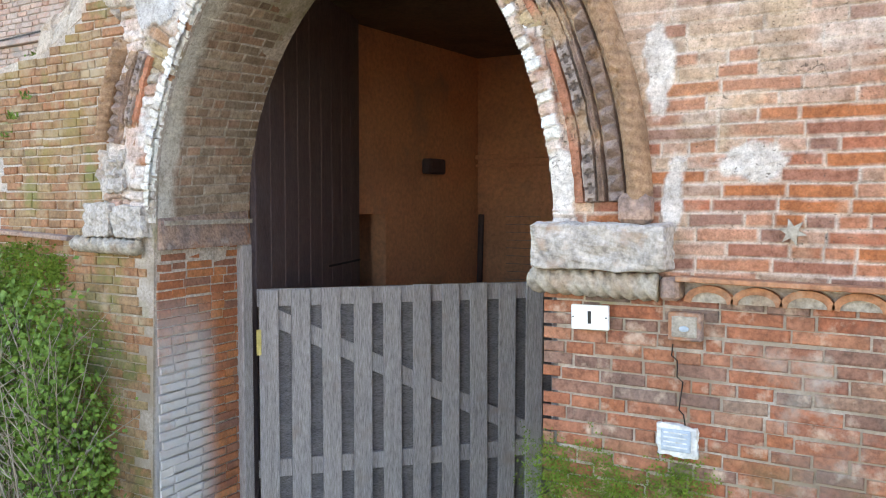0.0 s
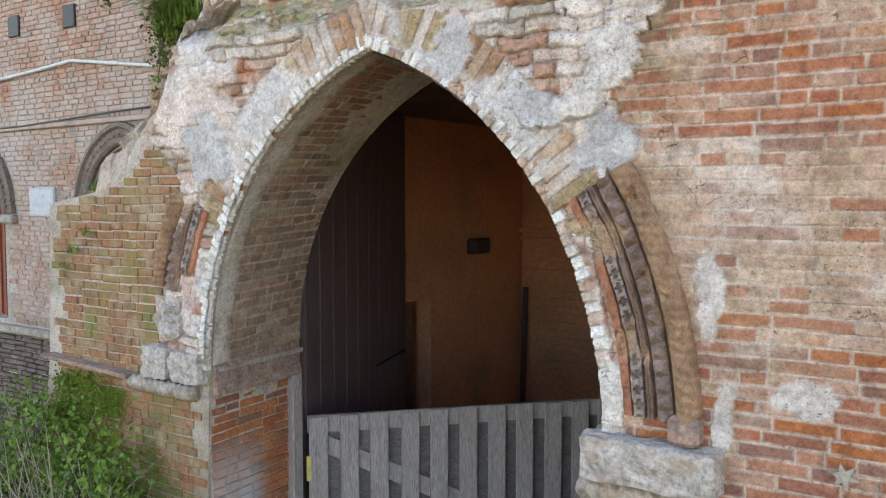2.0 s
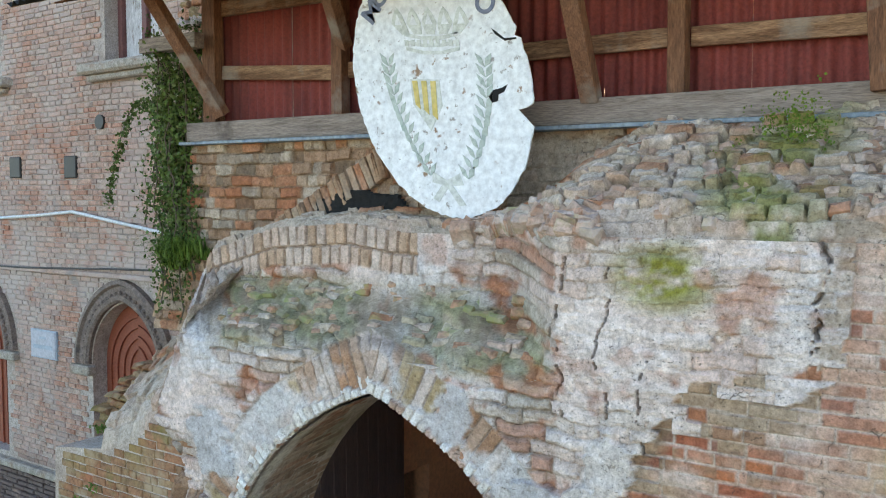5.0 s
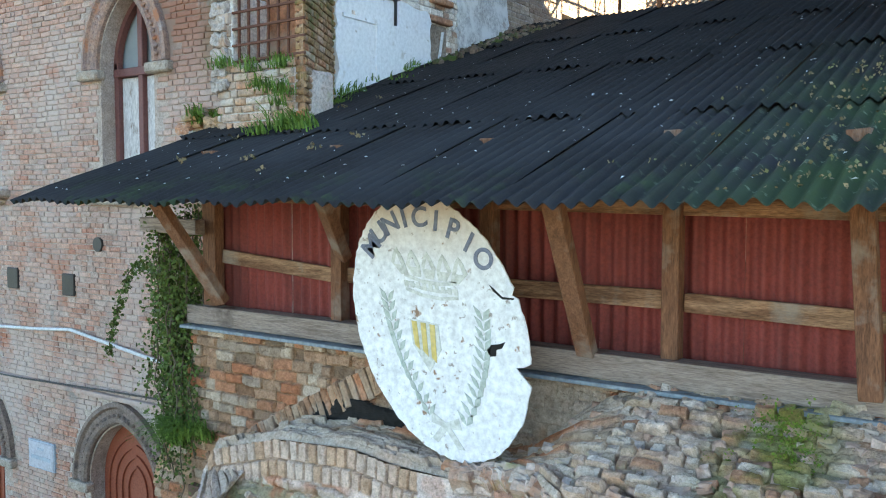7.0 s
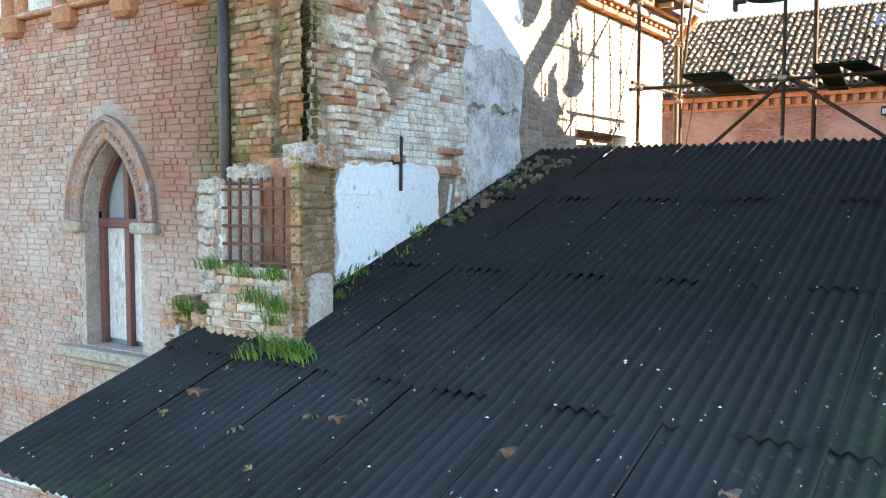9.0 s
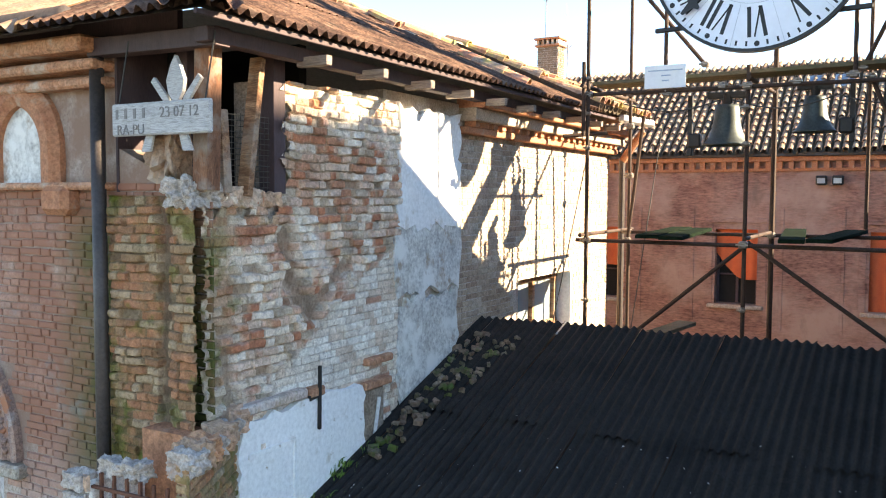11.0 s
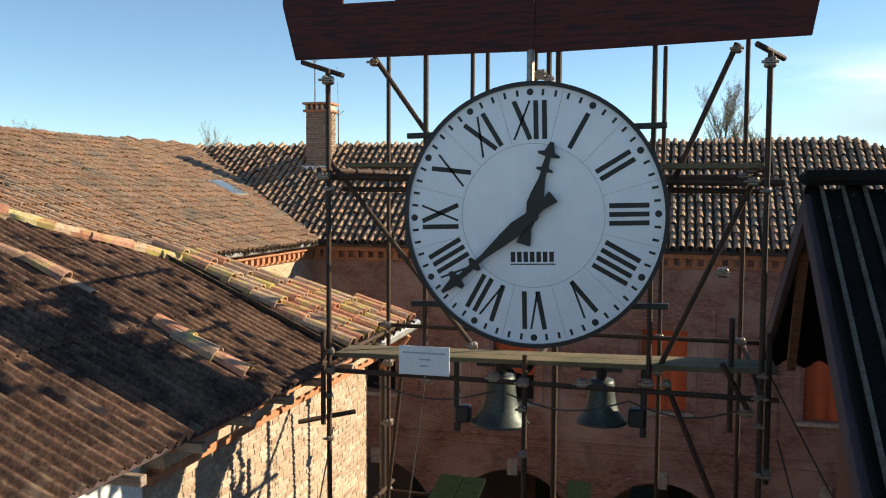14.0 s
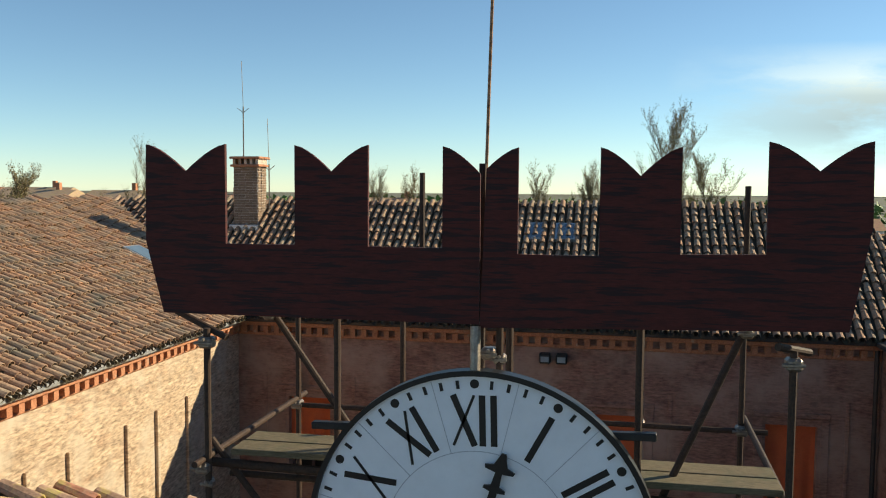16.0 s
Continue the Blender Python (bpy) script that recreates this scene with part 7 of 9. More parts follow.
def pipe(a, b, r=TR, name="tube", mat="steel_tube"):
    return put(part(name, tube(bmesh.new(), a, b, r, 10), M[mat], scaf, smooth=False))


def clamp(p, s=0.05):
    bm = bmesh.new()
    box(bm, (p[0] - s, p[1] - s, p[2] - s * 0.8), (p[0] + s, p[1] + s, p[2] + s * 0.8), 0.015)
    tube(bm, (p[0] - s * 1.5, p[1] - s, p[2]), (p[0] + s * 1.2, p[1] - s, p[2]), 0.012, 6)
    tube(bm, (p[0], p[1] - s * 1.5, p[2] + s * 0.5), (p[0], p[1] + s * 1.5, p[2] + s * 0.5), 0.012, 6)
    return put(part("clamp", bm, M["clamp_metal"], scaf))


BY = 13.6
front_poles = [(-5.0, 11.85, 4.0, 14.72), (-4.07, 11.95, 12.0, 15.3), (-3.12, 11.95, 4.0, 12.1), (-1.10, 11.85, 4.0, 14.75), (-2.02, 11.92, 11.9, 14.95), (-2.93, 11.93, 14.5, 15.3)]
back_poles = [(-5.0, BY, 4.0, 15.1), (-4.02, BY, 13.5, 15.1), (-3.07, BY, 4.0, 15.1), (-1.96, BY, 10.2, 15.1), (-1.15, BY, 4.0, 15.75), (-3.85, BY, 14.6, 15.85)]
for x, y, z0, z1 in front_poles + back_poles:
    pipe((x, y, z0), (x, y, z1), 0.034 if (x, y) == (-3.07, BY) else TR)
for z in (10.05, 11.86):
    pipe((-5.15, 11.90, z), (-0.95, 11.90, z - 0.02))
    for x in (-5.0, -3.12, -1.1):
        clamp((x, 11.88, z))
pipe((-5.1, 11.97, 13.72), (-0.95, 11.97, 13.67), 0.034)
pipe((-4.95, 12.1, 13.60), (-1.1, 12.1, 13.60))
for z in (10.10, 12.05, 13.75):
    pipe((-5.1, BY - 0.05, z), (-0.95, BY - 0.05, z))
    for x in (-5.0, -3.07, -1.15):
        clamp((x, BY - 0.03, z))
for x in (-5.03, -3.1, -1.12):
    for z in (10.12, 11.95, 13.78):
        pipe((x, 11.86 if x == -3.1 else 11.7, z), (x + 0.02, BY + 0.2, z + 0.02))
pipe((-5.3, 11.8, 11.35), (-4.85, 12.15, 11.4))
pipe((-5.33, 12.0, 14.82), (-4.85, 11.85, 14.66))
pipe((-1.22, 11.7, 14.78), (-0.98, 12.0, 14.7))
pipe((-5.04, 11.80, 11.35), (-5.04, 11.80, 12.25))
pipe((-1.03, 11.95, 11.1), (-1.03, 11.95, 12.4))
pipe((-1.33, 12.05, 11.5), (-1.33, 12.05, 12.5))
for a, b in (((-5.05, 12.0, 13.88), (-3.62, 12.0, 12.15)), ((-4.61, 12.05, 14.85), (-3.85, 12.05, 13.8)), ((-3.1, 12.0, 10.05), (-4.6, 12.0, 8.75)), ((-3.1, 12.0, 10.08), (-1.2, 12.0, 8.75)), ((-1.35, 12.05, 14.85), (-1.95, 12.05, 13.45)),
             ((-1.16, 12.05, 13.75), (-1.95, 12.05, 12.0)), ((-1.87, 12.0, 11.9), (-1.22, 12.0, 10.35)), ((-4.72, BY - 0.3, 11.7), (-4.92, BY - 0.3, 10.0)), ((-1.42, 11.8, 12.15), (-1.2, 11.9, 11.75))):
    pipe(a, b)
for p in ((-5.0, 11.85, 14.62), (-1.1, 11.85, 14.65), (-2.03, 11.9, 11.92), (-1.2, 12.0, 11.7), (-3.0, 11.92, 14.62), (-5.0, BY, 11.6), (-5.0, BY, 10.9), (-5.03, 11.83, 13.72), (-1.2, 11.98, 13.68), (-1.42, 12.0, 12.9), (-4.05, 11.95, 11.83), (-2.6, 11.92, 11.88), (-3.4, 11.92, 11.88), (-1.05, 11.9, 11.2)):
    clamp(p)


for x in (-4.07, -2.02, -2.93):
    clamp((x, 11.95, 13.72 if x != -2.93 else 14.58), 0.042)
for x in (-5.0, -3.12, -1.10):
    for z in (8.76, 9.3, 11.2, 11.62, 12.05, 13.60):
        if x != -3.12 or z < 12:
            clamp((x + 0.01 * math.sin(z * 9), 11.86, z), 0.036)
for p in ((-3.62, 12.0, 12.15), (-4.61, 12.05, 14.80), (-3.85, 12.05, 13.8), (-4.6, 12.0, 8.75), (-1.35, 12.05, 14.8), (-1.95, 12.05, 13.45), (-1.95, 12.05, 12.0), (-1.87, 12.0, 11.9), (-1.22, 12.0, 10.35), (-4.92, BY - 0.3, 10.0), (-1.96, BY, 12.05), (-1.96, BY, 13.75), (-4.02, BY, 13.75)):
    clamp(p, 0.042)


def plank(a, b, w, mat, lab):
    p = empty("scaffold_plank", a, lab, "plank")
    put(part("board", beam(bmesh.new(), a, b, w, 0.045), M[mat], p))
    return p


for dy in (0.0, 0.23):
    plank((-4.98, 12.05 + dy, 12.0 - 0.1 * 0), (-0.95, 12.1 + dy, 12.06), 0.22, "wood_plank", "mossy wooden scaffold plank resting on steel tubes")
for z, x0, x1 in ((13.78, -4.85, -3.9), (13.76, -2.1, -1.12)):
    for dy in (0.0, 0.24):
        plank((x0, 12.0 + dy, z + 0.05), (x1, 12.02 + dy, z + 0.05), 0.22, "wood_plank", "weathered wooden scaffold plank")
for a, b in (((-4.15, 11.55, 10.13), (-4.36, 14.1, 10.15)), ((-3.86, 11.5, 10.12), (-4.08, 14.1, 10.14)), ((-2.56, 11.5, 10.12), (-2.86, 14.3, 10.15)), ((-2.29, 11.55, 10.13), (-2.10, 14.3, 10.15))):
    plank(a, b, 0.27, "plank_green", "dark green wooden plank lying across the tubes")
plank((-4.15, 11.4, 8.95), (-3.9, 12.6, 9.0), 0.24, "wood_plank", "short pale wooden plank on the scaffold")


# bells
def bell(c, r, h, s=-1):
    e = empty("bell", c, "bronze bell hung from the scaffold", "bell", group="bells under the clock")
    prof = [(0.0, 0.0), (0.45, 0.0), (0.50, -0.08), (0.52, -0.3), (0.58, -0.55), (0.72, -0.8), (0.92, -0.95), (1.0, -1.0), (0.93, -1.0), (0.6, -0.75), (0.0, -0.3)]
    bm = bmesh.new()
    rings = []
    for a, b in prof:
        rings.append([bm.verts.new((c[0] + r * a * math.cos(t * math.pi / 14), c[1] + r * a * math.sin(t * math.pi / 14), c[2] + h * b)) for t in range(28)])
    for r0, r1 in zip(rings, rings[1:]):
        for i in range(28):
            bm.faces.new((r0[i], r0[(i + 1) % 28], r1[(i + 1) % 28], r1[i]))
    bmesh.ops.remove_doubles(bm, verts=bm.verts[:], dist=0.0005)
    put(part("body", bm, M["bronze"], e, smooth=True))
    put(part("crown", tube(bmesh.new(), c, (c[0], c[1], c[2] + 0.12), r * 0.22, 10), M["black_metal"], e))
    put(boxed("yoke", (c[0] - r * 0.8, c[1] - 0.04, c[2] + 0.08), (c[0] + r * 0.8, c[1] + 0.04, c[2] + 0.16), M["black_metal"], e))
    put(boxed("striker_arm", (c[0] + s * (r + 0.15) - 0.03, c[1] - 0.03, c[2] - h - 0.12), (c[0] + s * (r + 0.15) + 0.03, c[1] + 0.03, c[2] + 0.14), M["black_metal"], e))
    put(boxed("striker_head", (c[0] + s * (r + 0.09) - 0.08, c[1] - 0.07, c[2] - h - 0.02), (c[0] + s * (r + 0.09) + 0.08, c[1] + 0.07, c[2] - h + 0.16), M["black_metal"], e, 0.02))
    return e


bell((-3.5, 12.72, 11.74), 0.30, 0.50)
bell((-2.48, 12.6, 11.78), 0.25, 0.42, 1)
notice = empty("notice", (-4.05, 11.83, 11.9), "white laminated notice tied to the scaffold", "notice")
put(boxed("sheet", (-4.29, 11.83, 11.88), (-3.80, 11.84, 12.15), M["enamel"], notice, 0.002))
for i, (a, b) in enumerate(((-4.25, -3.84), (-4.09, -3.98), (-4.08, -4.0))):
    put(boxed("text_line", (a, 11.826, 12.08 - 0.06 * i), (b, 11.83, 12.095 - 0.06 * i), M["tag_blue"], notice, 0))

# ---- oval town sign ----
OC = Vector((-3.02, 4.22, 5.97))
oval = empty("oval_sign", OC, "battered white oval town sign with painted crest", "sign")
OA, OB, OT = 0.66, 0.825, radians(9)


def on_oval(a, b):
    """A place on the sign from its own upright axes."""
    return (OC.x + a * math.cos(OT) - b * math.sin(OT), OC.z - a * math.sin(OT) * 0.6 + b * math.cos(OT))


r = random.Random(5)
pts = []
for i in range(150):
    th = 2 * math.pi * i / 150
    k = 1 + r.uniform(-0.008, 0.008)
    deg = math.degrees(th)
    if 344 < deg < 351:
        k -= (0.06, 0.17, 0.14, 0.05)[min(3, int((deg - 344) / 1.8))] + r.uniform(0, 0.02)
    if 21 < deg < 24:
        k -= 0.05
    pts.append(on_oval(OA * k * math.cos(th), OB * k * math.sin(th)))
ob = put(part("panel", prism(bmesh.new(), pts, (0, OC.y, 0), (1, 0, 0), (0, 0, 1), (0, 1, 0), 0.012), M["sign_white"], oval))
SY = OC.y - 0.004


def sign_poly(name, pairs, mat, lift=0.0):
    return put(part(name, prism(bmesh.new(), [on_oval(a, b) for a, b in pairs], (0, SY - lift, 0), (1, 0, 0), (0, 0, 1), (0, 1, 0), 0.003), M[mat], oval))


# a rust hole and a torn slit near the broken edge, their darkness painted near-black
sign_poly("rust_hole", [(0.36, -0.075), (0.40, -0.035), (0.46, -0.02), (0.50, 0.0), (0.47, -0.045), (0.43, -0.06), (0.42, -0.10), (0.38, -0.11)], "unlit_black")
sign_poly("tear", [(0.44, 0.33), (0.47, 0.31), (0.52, 0.27), (0.60, 0.275), (0.60, 0.265), (0.52, 0.255), (0.46, 0.295)], "unlit_black")
# lettering along the top
word = "MUNICIPIO"
for i, ch in enumerate(word):
    th = radians(146 - 108 * i / (len(word) - 1))
    a, b = 0.53 * math.cos(th), 0.15 + 0.53 * math.sin(th)
    cu = bpy.data.curves.new("letter", "FONT")
    cu.body, cu.size, cu.align_x, cu.align_y, cu.extrude = ch, 0.175, "CENTER", "CENTER", 0.0015
    cu.offset = 0.004
    cu.materials.append(M["paint_blue"])
    lo = new("letter", cu)
    x, z = on_oval(a, b)
    lo.parent = oval
    lo.matrix_parent_inverse = Matrix.Translation(-oval.location)
    lo.matrix_basis = Matrix.Translation((x, SY - 0.001, z)) @ Matrix.Rotation(radians(90), 4, "X") @ Matrix.Rotation((th - math.pi / 2) * 0.85 + OT * 0.5, 4, "Z")
# crown
cp = [(-0.20, 0.20), (-0.24, 0.36), (-0.25, 0.46), (-0.17, 0.40), (-0.12, 0.50), (-0.06, 0.42), (0.0, 0.53), (0.06, 0.42), (0.12, 0.50), (0.17, 0.40), (0.25, 0.46), (0.24, 0.36), (0.20, 0.20), (0.0, 0.17)]
for i in range(3):
    sign_poly("crown_band", [(-0.20, 0.20 + 0.045 * i), (-0.07, 0.175 + 0.045 * i), (0.07, 0.175 + 0.045 * i), (0.20, 0.20 + 0.045 * i), (0.20, 0.222 + 0.045 * i), (0.07, 0.197 + 0.045 * i), (-0.07, 0.197 + 0.045 * i), (-0.20, 0.222 + 0.045 * i)], "paint_sage")
for i in range(9):
    a = -0.19 + 0.0475 * i
    sign_poly("crown_pearl", [(a - 0.014, 0.225), (a + 0.014, 0.225), (a + 0.014, 0.265), (a - 0.014, 0.265)], "paint_sage", 0.002)
for i in range(5):
    a = -0.19 + 0.095 * i
    e = a * 1.25
    sign_poly("crown_leaf", [(a - 0.03, 0.30), (a + 0.03, 0.30), (e + 0.055, 0.37), (e + 0.03, 0.43), (e, 0.47), (e - 0.03, 0.43), (e - 0.055, 0.37)], "paint_sage")
    sign_poly("crown_leaf", [(e - 0.028, 0.36), (e + 0.028, 0.36), (e, 0.43)], "sign_white", 0.003)
for s in (-1, 1):
    for k in range(12):
        t = k / 11
        cx, cy = s * (0.36 - 0.22 * t * t), 0.10 - 0.68 * t
        for q in (-1, 1):
            sign_poly("laurel_leaf", [(cx, cy), (cx + q * 0.040 + s * 0.004, cy + 0.025), (cx + q * 0.058, cy + 0.085), (cx + q * 0.014, cy + 0.055)], "paint_green")
shield = lambda a0, a1, b1, b0: [(a0, b1), (a1, b1), (a1, (b1 + b0) / 2), ((a0 + a1) / 2, b0), (a0, (b1 + b0) / 2)]
sign_poly("shield", shield(-0.20, 0.02, 0.02, -0.30), "paint_sage")
for i in range(3):
    sign_poly("shield_stripe", [(-0.185 + 0.07 * i, 0.01), (-0.145 + 0.07 * i, 0.01), (-0.145 + 0.06 * i, -0.17 - 0.03 * i), (-0.18 + 0.06 * i, -0.14 - 0.03 * i)], "paint_yellow", 0.004)
sign_poly("ribbon", [(-0.12, -0.55), (-0.02, -0.60), (0.08, -0.55), (0.10, -0.62), (0.02, -0.63), (0.10, -0.74), (0.05, -0.75), (-0.02, -0.65), (-0.10, -0.74), (-0.14, -0.72), (-0.06, -0.63), (-0.13, -0.62)], "paint_sage")
put(part("iron_stay", tube(bmesh.new(), (OC.x, OC.y + 0.01, OC.z + 0.3), (OC.x, 4.66, OC.z + 0.35), 0.012, 6), M["black_metal"], oval))
put(part("iron_stay", tube(bmesh.new(), (OC.x, OC.y + 0.01, OC.z - 0.4), (OC.x, 4.66, OC.z - 0.25), 0.012, 6), M["black_metal"], oval))

# ---- gate ----
gate = empty("wooden_gate", (-4.46, 4.53, 0.1), "grey weathered slatted wooden gate standing half open", "gate")
GA = radians(48.5)
gm = Matrix.Translation((-4.46, 4.53, 0.12)) @ Matrix.Rotation(GA, 4, "Z")


def gpart(name, lo, hi, mat, label="", bevel=0.004, extra=None):
    return put(part(name, box(bmesh.new(), lo, hi, bevel, gm @ extra if extra else gm), M[mat], gate, label))


rg = random.Random(3)
for i in range(11):
    x = 0.03 + 0.232 * i
    gpart("slat", (x, -0.055, -0.12), (x + 0.14, -0.03, 1.65 + rg.uniform(-0.008, 0.008)), "wood_grey", extra=Matrix.Rotation(rg.uniform(-0.004, 0.004), 4, "Y"))
    gpart("back_slat", (x + 0.11, 0.012, -0.12), (x + 0.262, 0.035, 1.63), "slat_back_shade")
for z in (0.25, 1.52):
    gpart("cross_rail", (0.02, -0.03, z), (2.55, 0.012, z + 0.13), "wood_grey")
put(part("diagonal_brace", beam(bmesh.new(), gm @ Vector((0.12, -0.016, 1.45)), gm @ Vector((2.45, -0.016, 0.3)), 0.026, 0.13, gm.to_3x3() @ Vector((0, 0, 1))), M["wood_grey"], gate))
put(boxed("hinge_post", (-4.54, 4.40, 0.05), (-4.44, 4.50, 2.1), M["wood_grey"], gate, 0.008))
gpart("hinge", (0.01, -0.060, 1.17), (0.045, -0.055, 1.36), "paint_yellow", "brass hinge")

leaf = empty("door_leaf", (-4.55, 4.7, 0.0), "tall dark plank door leaf swung open inside", "door")
LA = math.atan2(7.1 - 4.66, -5.45 + 4.56)
lm = Matrix.Translation((-4.56, 4.66, 0.05)) @ Matrix.Rotation(LA, 4, "Z")
for i in range(9):
    put(part("plank", box(bmesh.new(), (0.285 * i, 0, 0), (0.285 * i + 0.28, 0.05, 4.3), 0.006, lm), M["door_dark"], leaf))
put(part("wicket_line", box(bmesh.new(), (1.6, -0.01, 1.75), (2.55, 0.0, 1.77), 0, lm), M["unlit_black"], leaf))
tablet = empty("stone_tablet", (-4.35, 9.7, 1.2), "pale inscribed stone tablet on the passage wall", "tablet")
put(boxed("slab", (-5.39, 9.69, 1.1), (-4.35, 9.735, 2.49), M["ochre_wall"], tablet, 0.01))
for i in range(11):
    put(boxed("text_line", (-5.1, 9.686, 2.22 - 0.1 * i), (-4.62 + 0.08 * math.sin(i * 2.3), 9.69, 2.229 - 0.1 * i), M["terracotta_old"], tablet, 0))
tagged(part("leaning_pole", tube(bmesh.new(), (-5.42, 9.5, 0.0), (-5.45, 9.66, 2.25), 0.04, 8), M["wood_dark"]), "dark pole leaning in the passage corner", "pole")
nm = empty("wall_lamp", (-5.5, 8.55, 2.8), "small dark box lamp on the passage wall", "lamp")
put(boxed("case", (-5.55, 8.4, 2.74), (-5.42, 8.75, 2.92), M["wood_dark"], nm, 0.02))

# ---- carved and applied details of the front ----
arch_r = empty("archivolt_right", (-1.4, 3.56, 2.33), "broken moulded terracotta archivolt with carved bands", "moulding")


def archivolt(owner, centre, radius, a0, a1, side, seed):
    """A broken length of moulding round an arch, in bands from the outer rope to the inner brick strip."""
    def band(name, o0, o1, shape, label=""):
        def place(A, O, h):
            e = radius + O
            edge_ = (np.abs(A - A[0]) < 1e-9) | (np.abs(A - A[-1]) < 1e-9) | (np.abs(O - o0) < 1e-9) | (np.abs(O - o1) < 1e-9)
            h = np.where(edge_, -0.03, h)
            return np.stack([centre[0] + side * e * np.cos(A / radius), FY - 0.022 - h, centre[1] + e * np.sin(A / radius)], -1)

        def worn_shape(A, O):
            u = (O - o0) / (o1 - o0)
            h, c = shape(A, u)
            n1, n2, n3 = cloud(A * 4, O * 6, seed, 5), cloud(A * 14, O * 14, seed + 3, 4), cloud(A * 45, O * 45, seed + 5, 3)
            bite = np.clip((n1 - 0.56) * 7, 0, 0.85)
            h = h * (1 - bite) + 0.020 * (n2 - 0.5) + 0.010 * (n3 - 0.5)
            c = blend(c * (0.72 + 0.56 * n2)[..., None], (0.46, 0.29, 0.19), bite * 0.8 + (n1 - 0.52) * 2)
            return h, c
        ob = relief(name, place, a0 * radius, a1 * radius, o0, o1, 0.006, worn_shape, owner)
        put(ob)
        del ob["kind"]
        if label:
            ob["label"] = label
    full = lambda A, c: np.zeros(A.shape + (3,)) + np.array(c)
    band("rope_band", 0.026, 0.135, lambda A, u: (0.028 + 0.055 * np.sin(math.pi * u) ** 0.7 + 0.0015 * np.sin(2 * math.pi * (A / 0.045 + 0.8 * u)), blend(full(A, (0.40, 0.235, 0.145)), (0.27, 0.14, 0.085), 0.4 - 0.25 * np.sin(2 * math.pi * (A / 0.045 + 0.8 * u)))))
    band("diamond_band", -0.062, 0.018, lambda A, u: (0.022 + 0.055 * np.clip(1 - np.maximum(np.abs(2 * u - 1), np.abs(2 * ((A / 0.075) % 1) - 1)), 0, 1), full(A, (0.34, 0.235, 0.195))))
    band("fillet", -0.105, -0.067, lambda A, u: (0.048 + 0.014 * np.cos(u * 4 * math.pi), full(A, (0.33, 0.21, 0.165))))
    cross = lambda A, u: ((np.abs((A / 0.07) % 1 - 0.5) < 0.10) & (np.abs(u - 0.5) < 0.40)) | ((np.abs((A / 0.07) % 1 - 0.5) < 0.32) & (np.abs(u - 0.5) < 0.13))
    band("flower_band", -0.17, -0.107, lambda A, u: (0.036 - 0.012 * cross(A, u), blend(full(A, (0.39, 0.30, 0.265)), (0.20, 0.15, 0.13), cross(A, u) * 1.0)))
    band("brick_strip", -0.225, -0.172, lambda A, u: (0.026 + 0.0 * A, full(A, (0.46, 0.18, 0.11))))


archivolt(arch_r, (-3.64, 2.30), 2.335, 0.045, 0.53, 1, 51.0)
put(boxed("foot", (-1.31, 3.50, 2.31), (-1.17, 3.6, 2.44), M["terracotta_old"], arch_r, 0.02))
arch_l = empty("archivolt_left", (-4.7, 3.56, 2.7), "short broken piece of moulded terracotta archivolt", "moulding")
archivolt(arch_l, (-2.40, 2.30), 2.40, 0.205, 0.475, -1, 57.0)


def lump(name, lo, hi, material, parent, seed, rough=0.03, cuts=7):
    """A worn stone block: a cube cut fine and roughened."""
    bm = bmesh.new()
    bmesh.ops.create_cube(bm, size=1.0)
    bmesh.ops.subdivide_edges(bm, edges=bm.edges[:], cuts=cuts, use_grid_fill=True)
    lo, hi = Vector(lo), Vector(hi)
    for v in bm.verts:
        q = Vector([max(-0.46, min(0.46, c)) if abs(c) < 0.499 else c for c in v.co])
        rnd = sum(1 for c in v.co if abs(c) > 0.499)
        p = (lo + hi) / 2 + Vector([v.co[i] * (hi - lo)[i] * (1 - 0.03 * (rnd - 1)) for i in range(3)])
        d = v.co.normalized()
        v.co = p + d * rough * (noise.fractal(p * 14 + Vector((seed, 0, 0)), 0.8, 2, 4))
    return put(part(name, bm, material, parent))


imp_r = empty("impost_block", (-1.37, 3.5, 2.0), "pitted pale stone impost block over a rope moulding", "stone block")
lump("block", (-1.70, 3.44, 2.11), (-1.08, 3.72, 2.31), M["limestone_worn"], imp_r, 1, 0.018, 16)


def rope(name, a, b, r, parent, turns):
    """A twisted rope moulding from a to b."""
    a, b = Vector(a), Vector(b)
    d = (b - a)
    n, k = 60, 14
    s = d.normalized()
    e1 = Vector((0, -1, 0))
    e2 = s.cross(e1)
    bm = bmesh.new()
    rings = []
    for i in range(n + 1):
        f = i / n
        rings.append([bm.verts.new(a + d * f + (e1 * math.cos(t) + e2 * math.sin(t)) * (r * (1 + 0.16 * math.cos(3 * (t - turns * 2 * math.pi * f / 3 * 3))))) for t in [2 * math.pi * q / k for q in range(k)]])
    for r0, r1 in zip(rings, rings[1:]):
        for q in range(k):
            bm.faces.new((r0[q], r0[(q + 1) % k], r1[(q + 1) % k], r1[q]))
    bm.faces.new(rings[0])
    bm.faces.new(rings[-1][::-1])
    return put(part(name, bm, M["carved_stone"], parent, smooth=True))


rope("rope_moulding", (-1.72, 3.53, 2.055), (-1.13, 3.53, 2.045), 0.058, imp_r, 3.2)
put(boxed("bracket_stone", (-1.12, 3.50, 1.99), (-1.04, 3.62, 2.09), M["terracotta_old"], imp_r, 0.015))
imp_l = empty("impost_left", (-4.7, 3.5, 2.0), "broken pale stones over a rope moulding", "stone block")
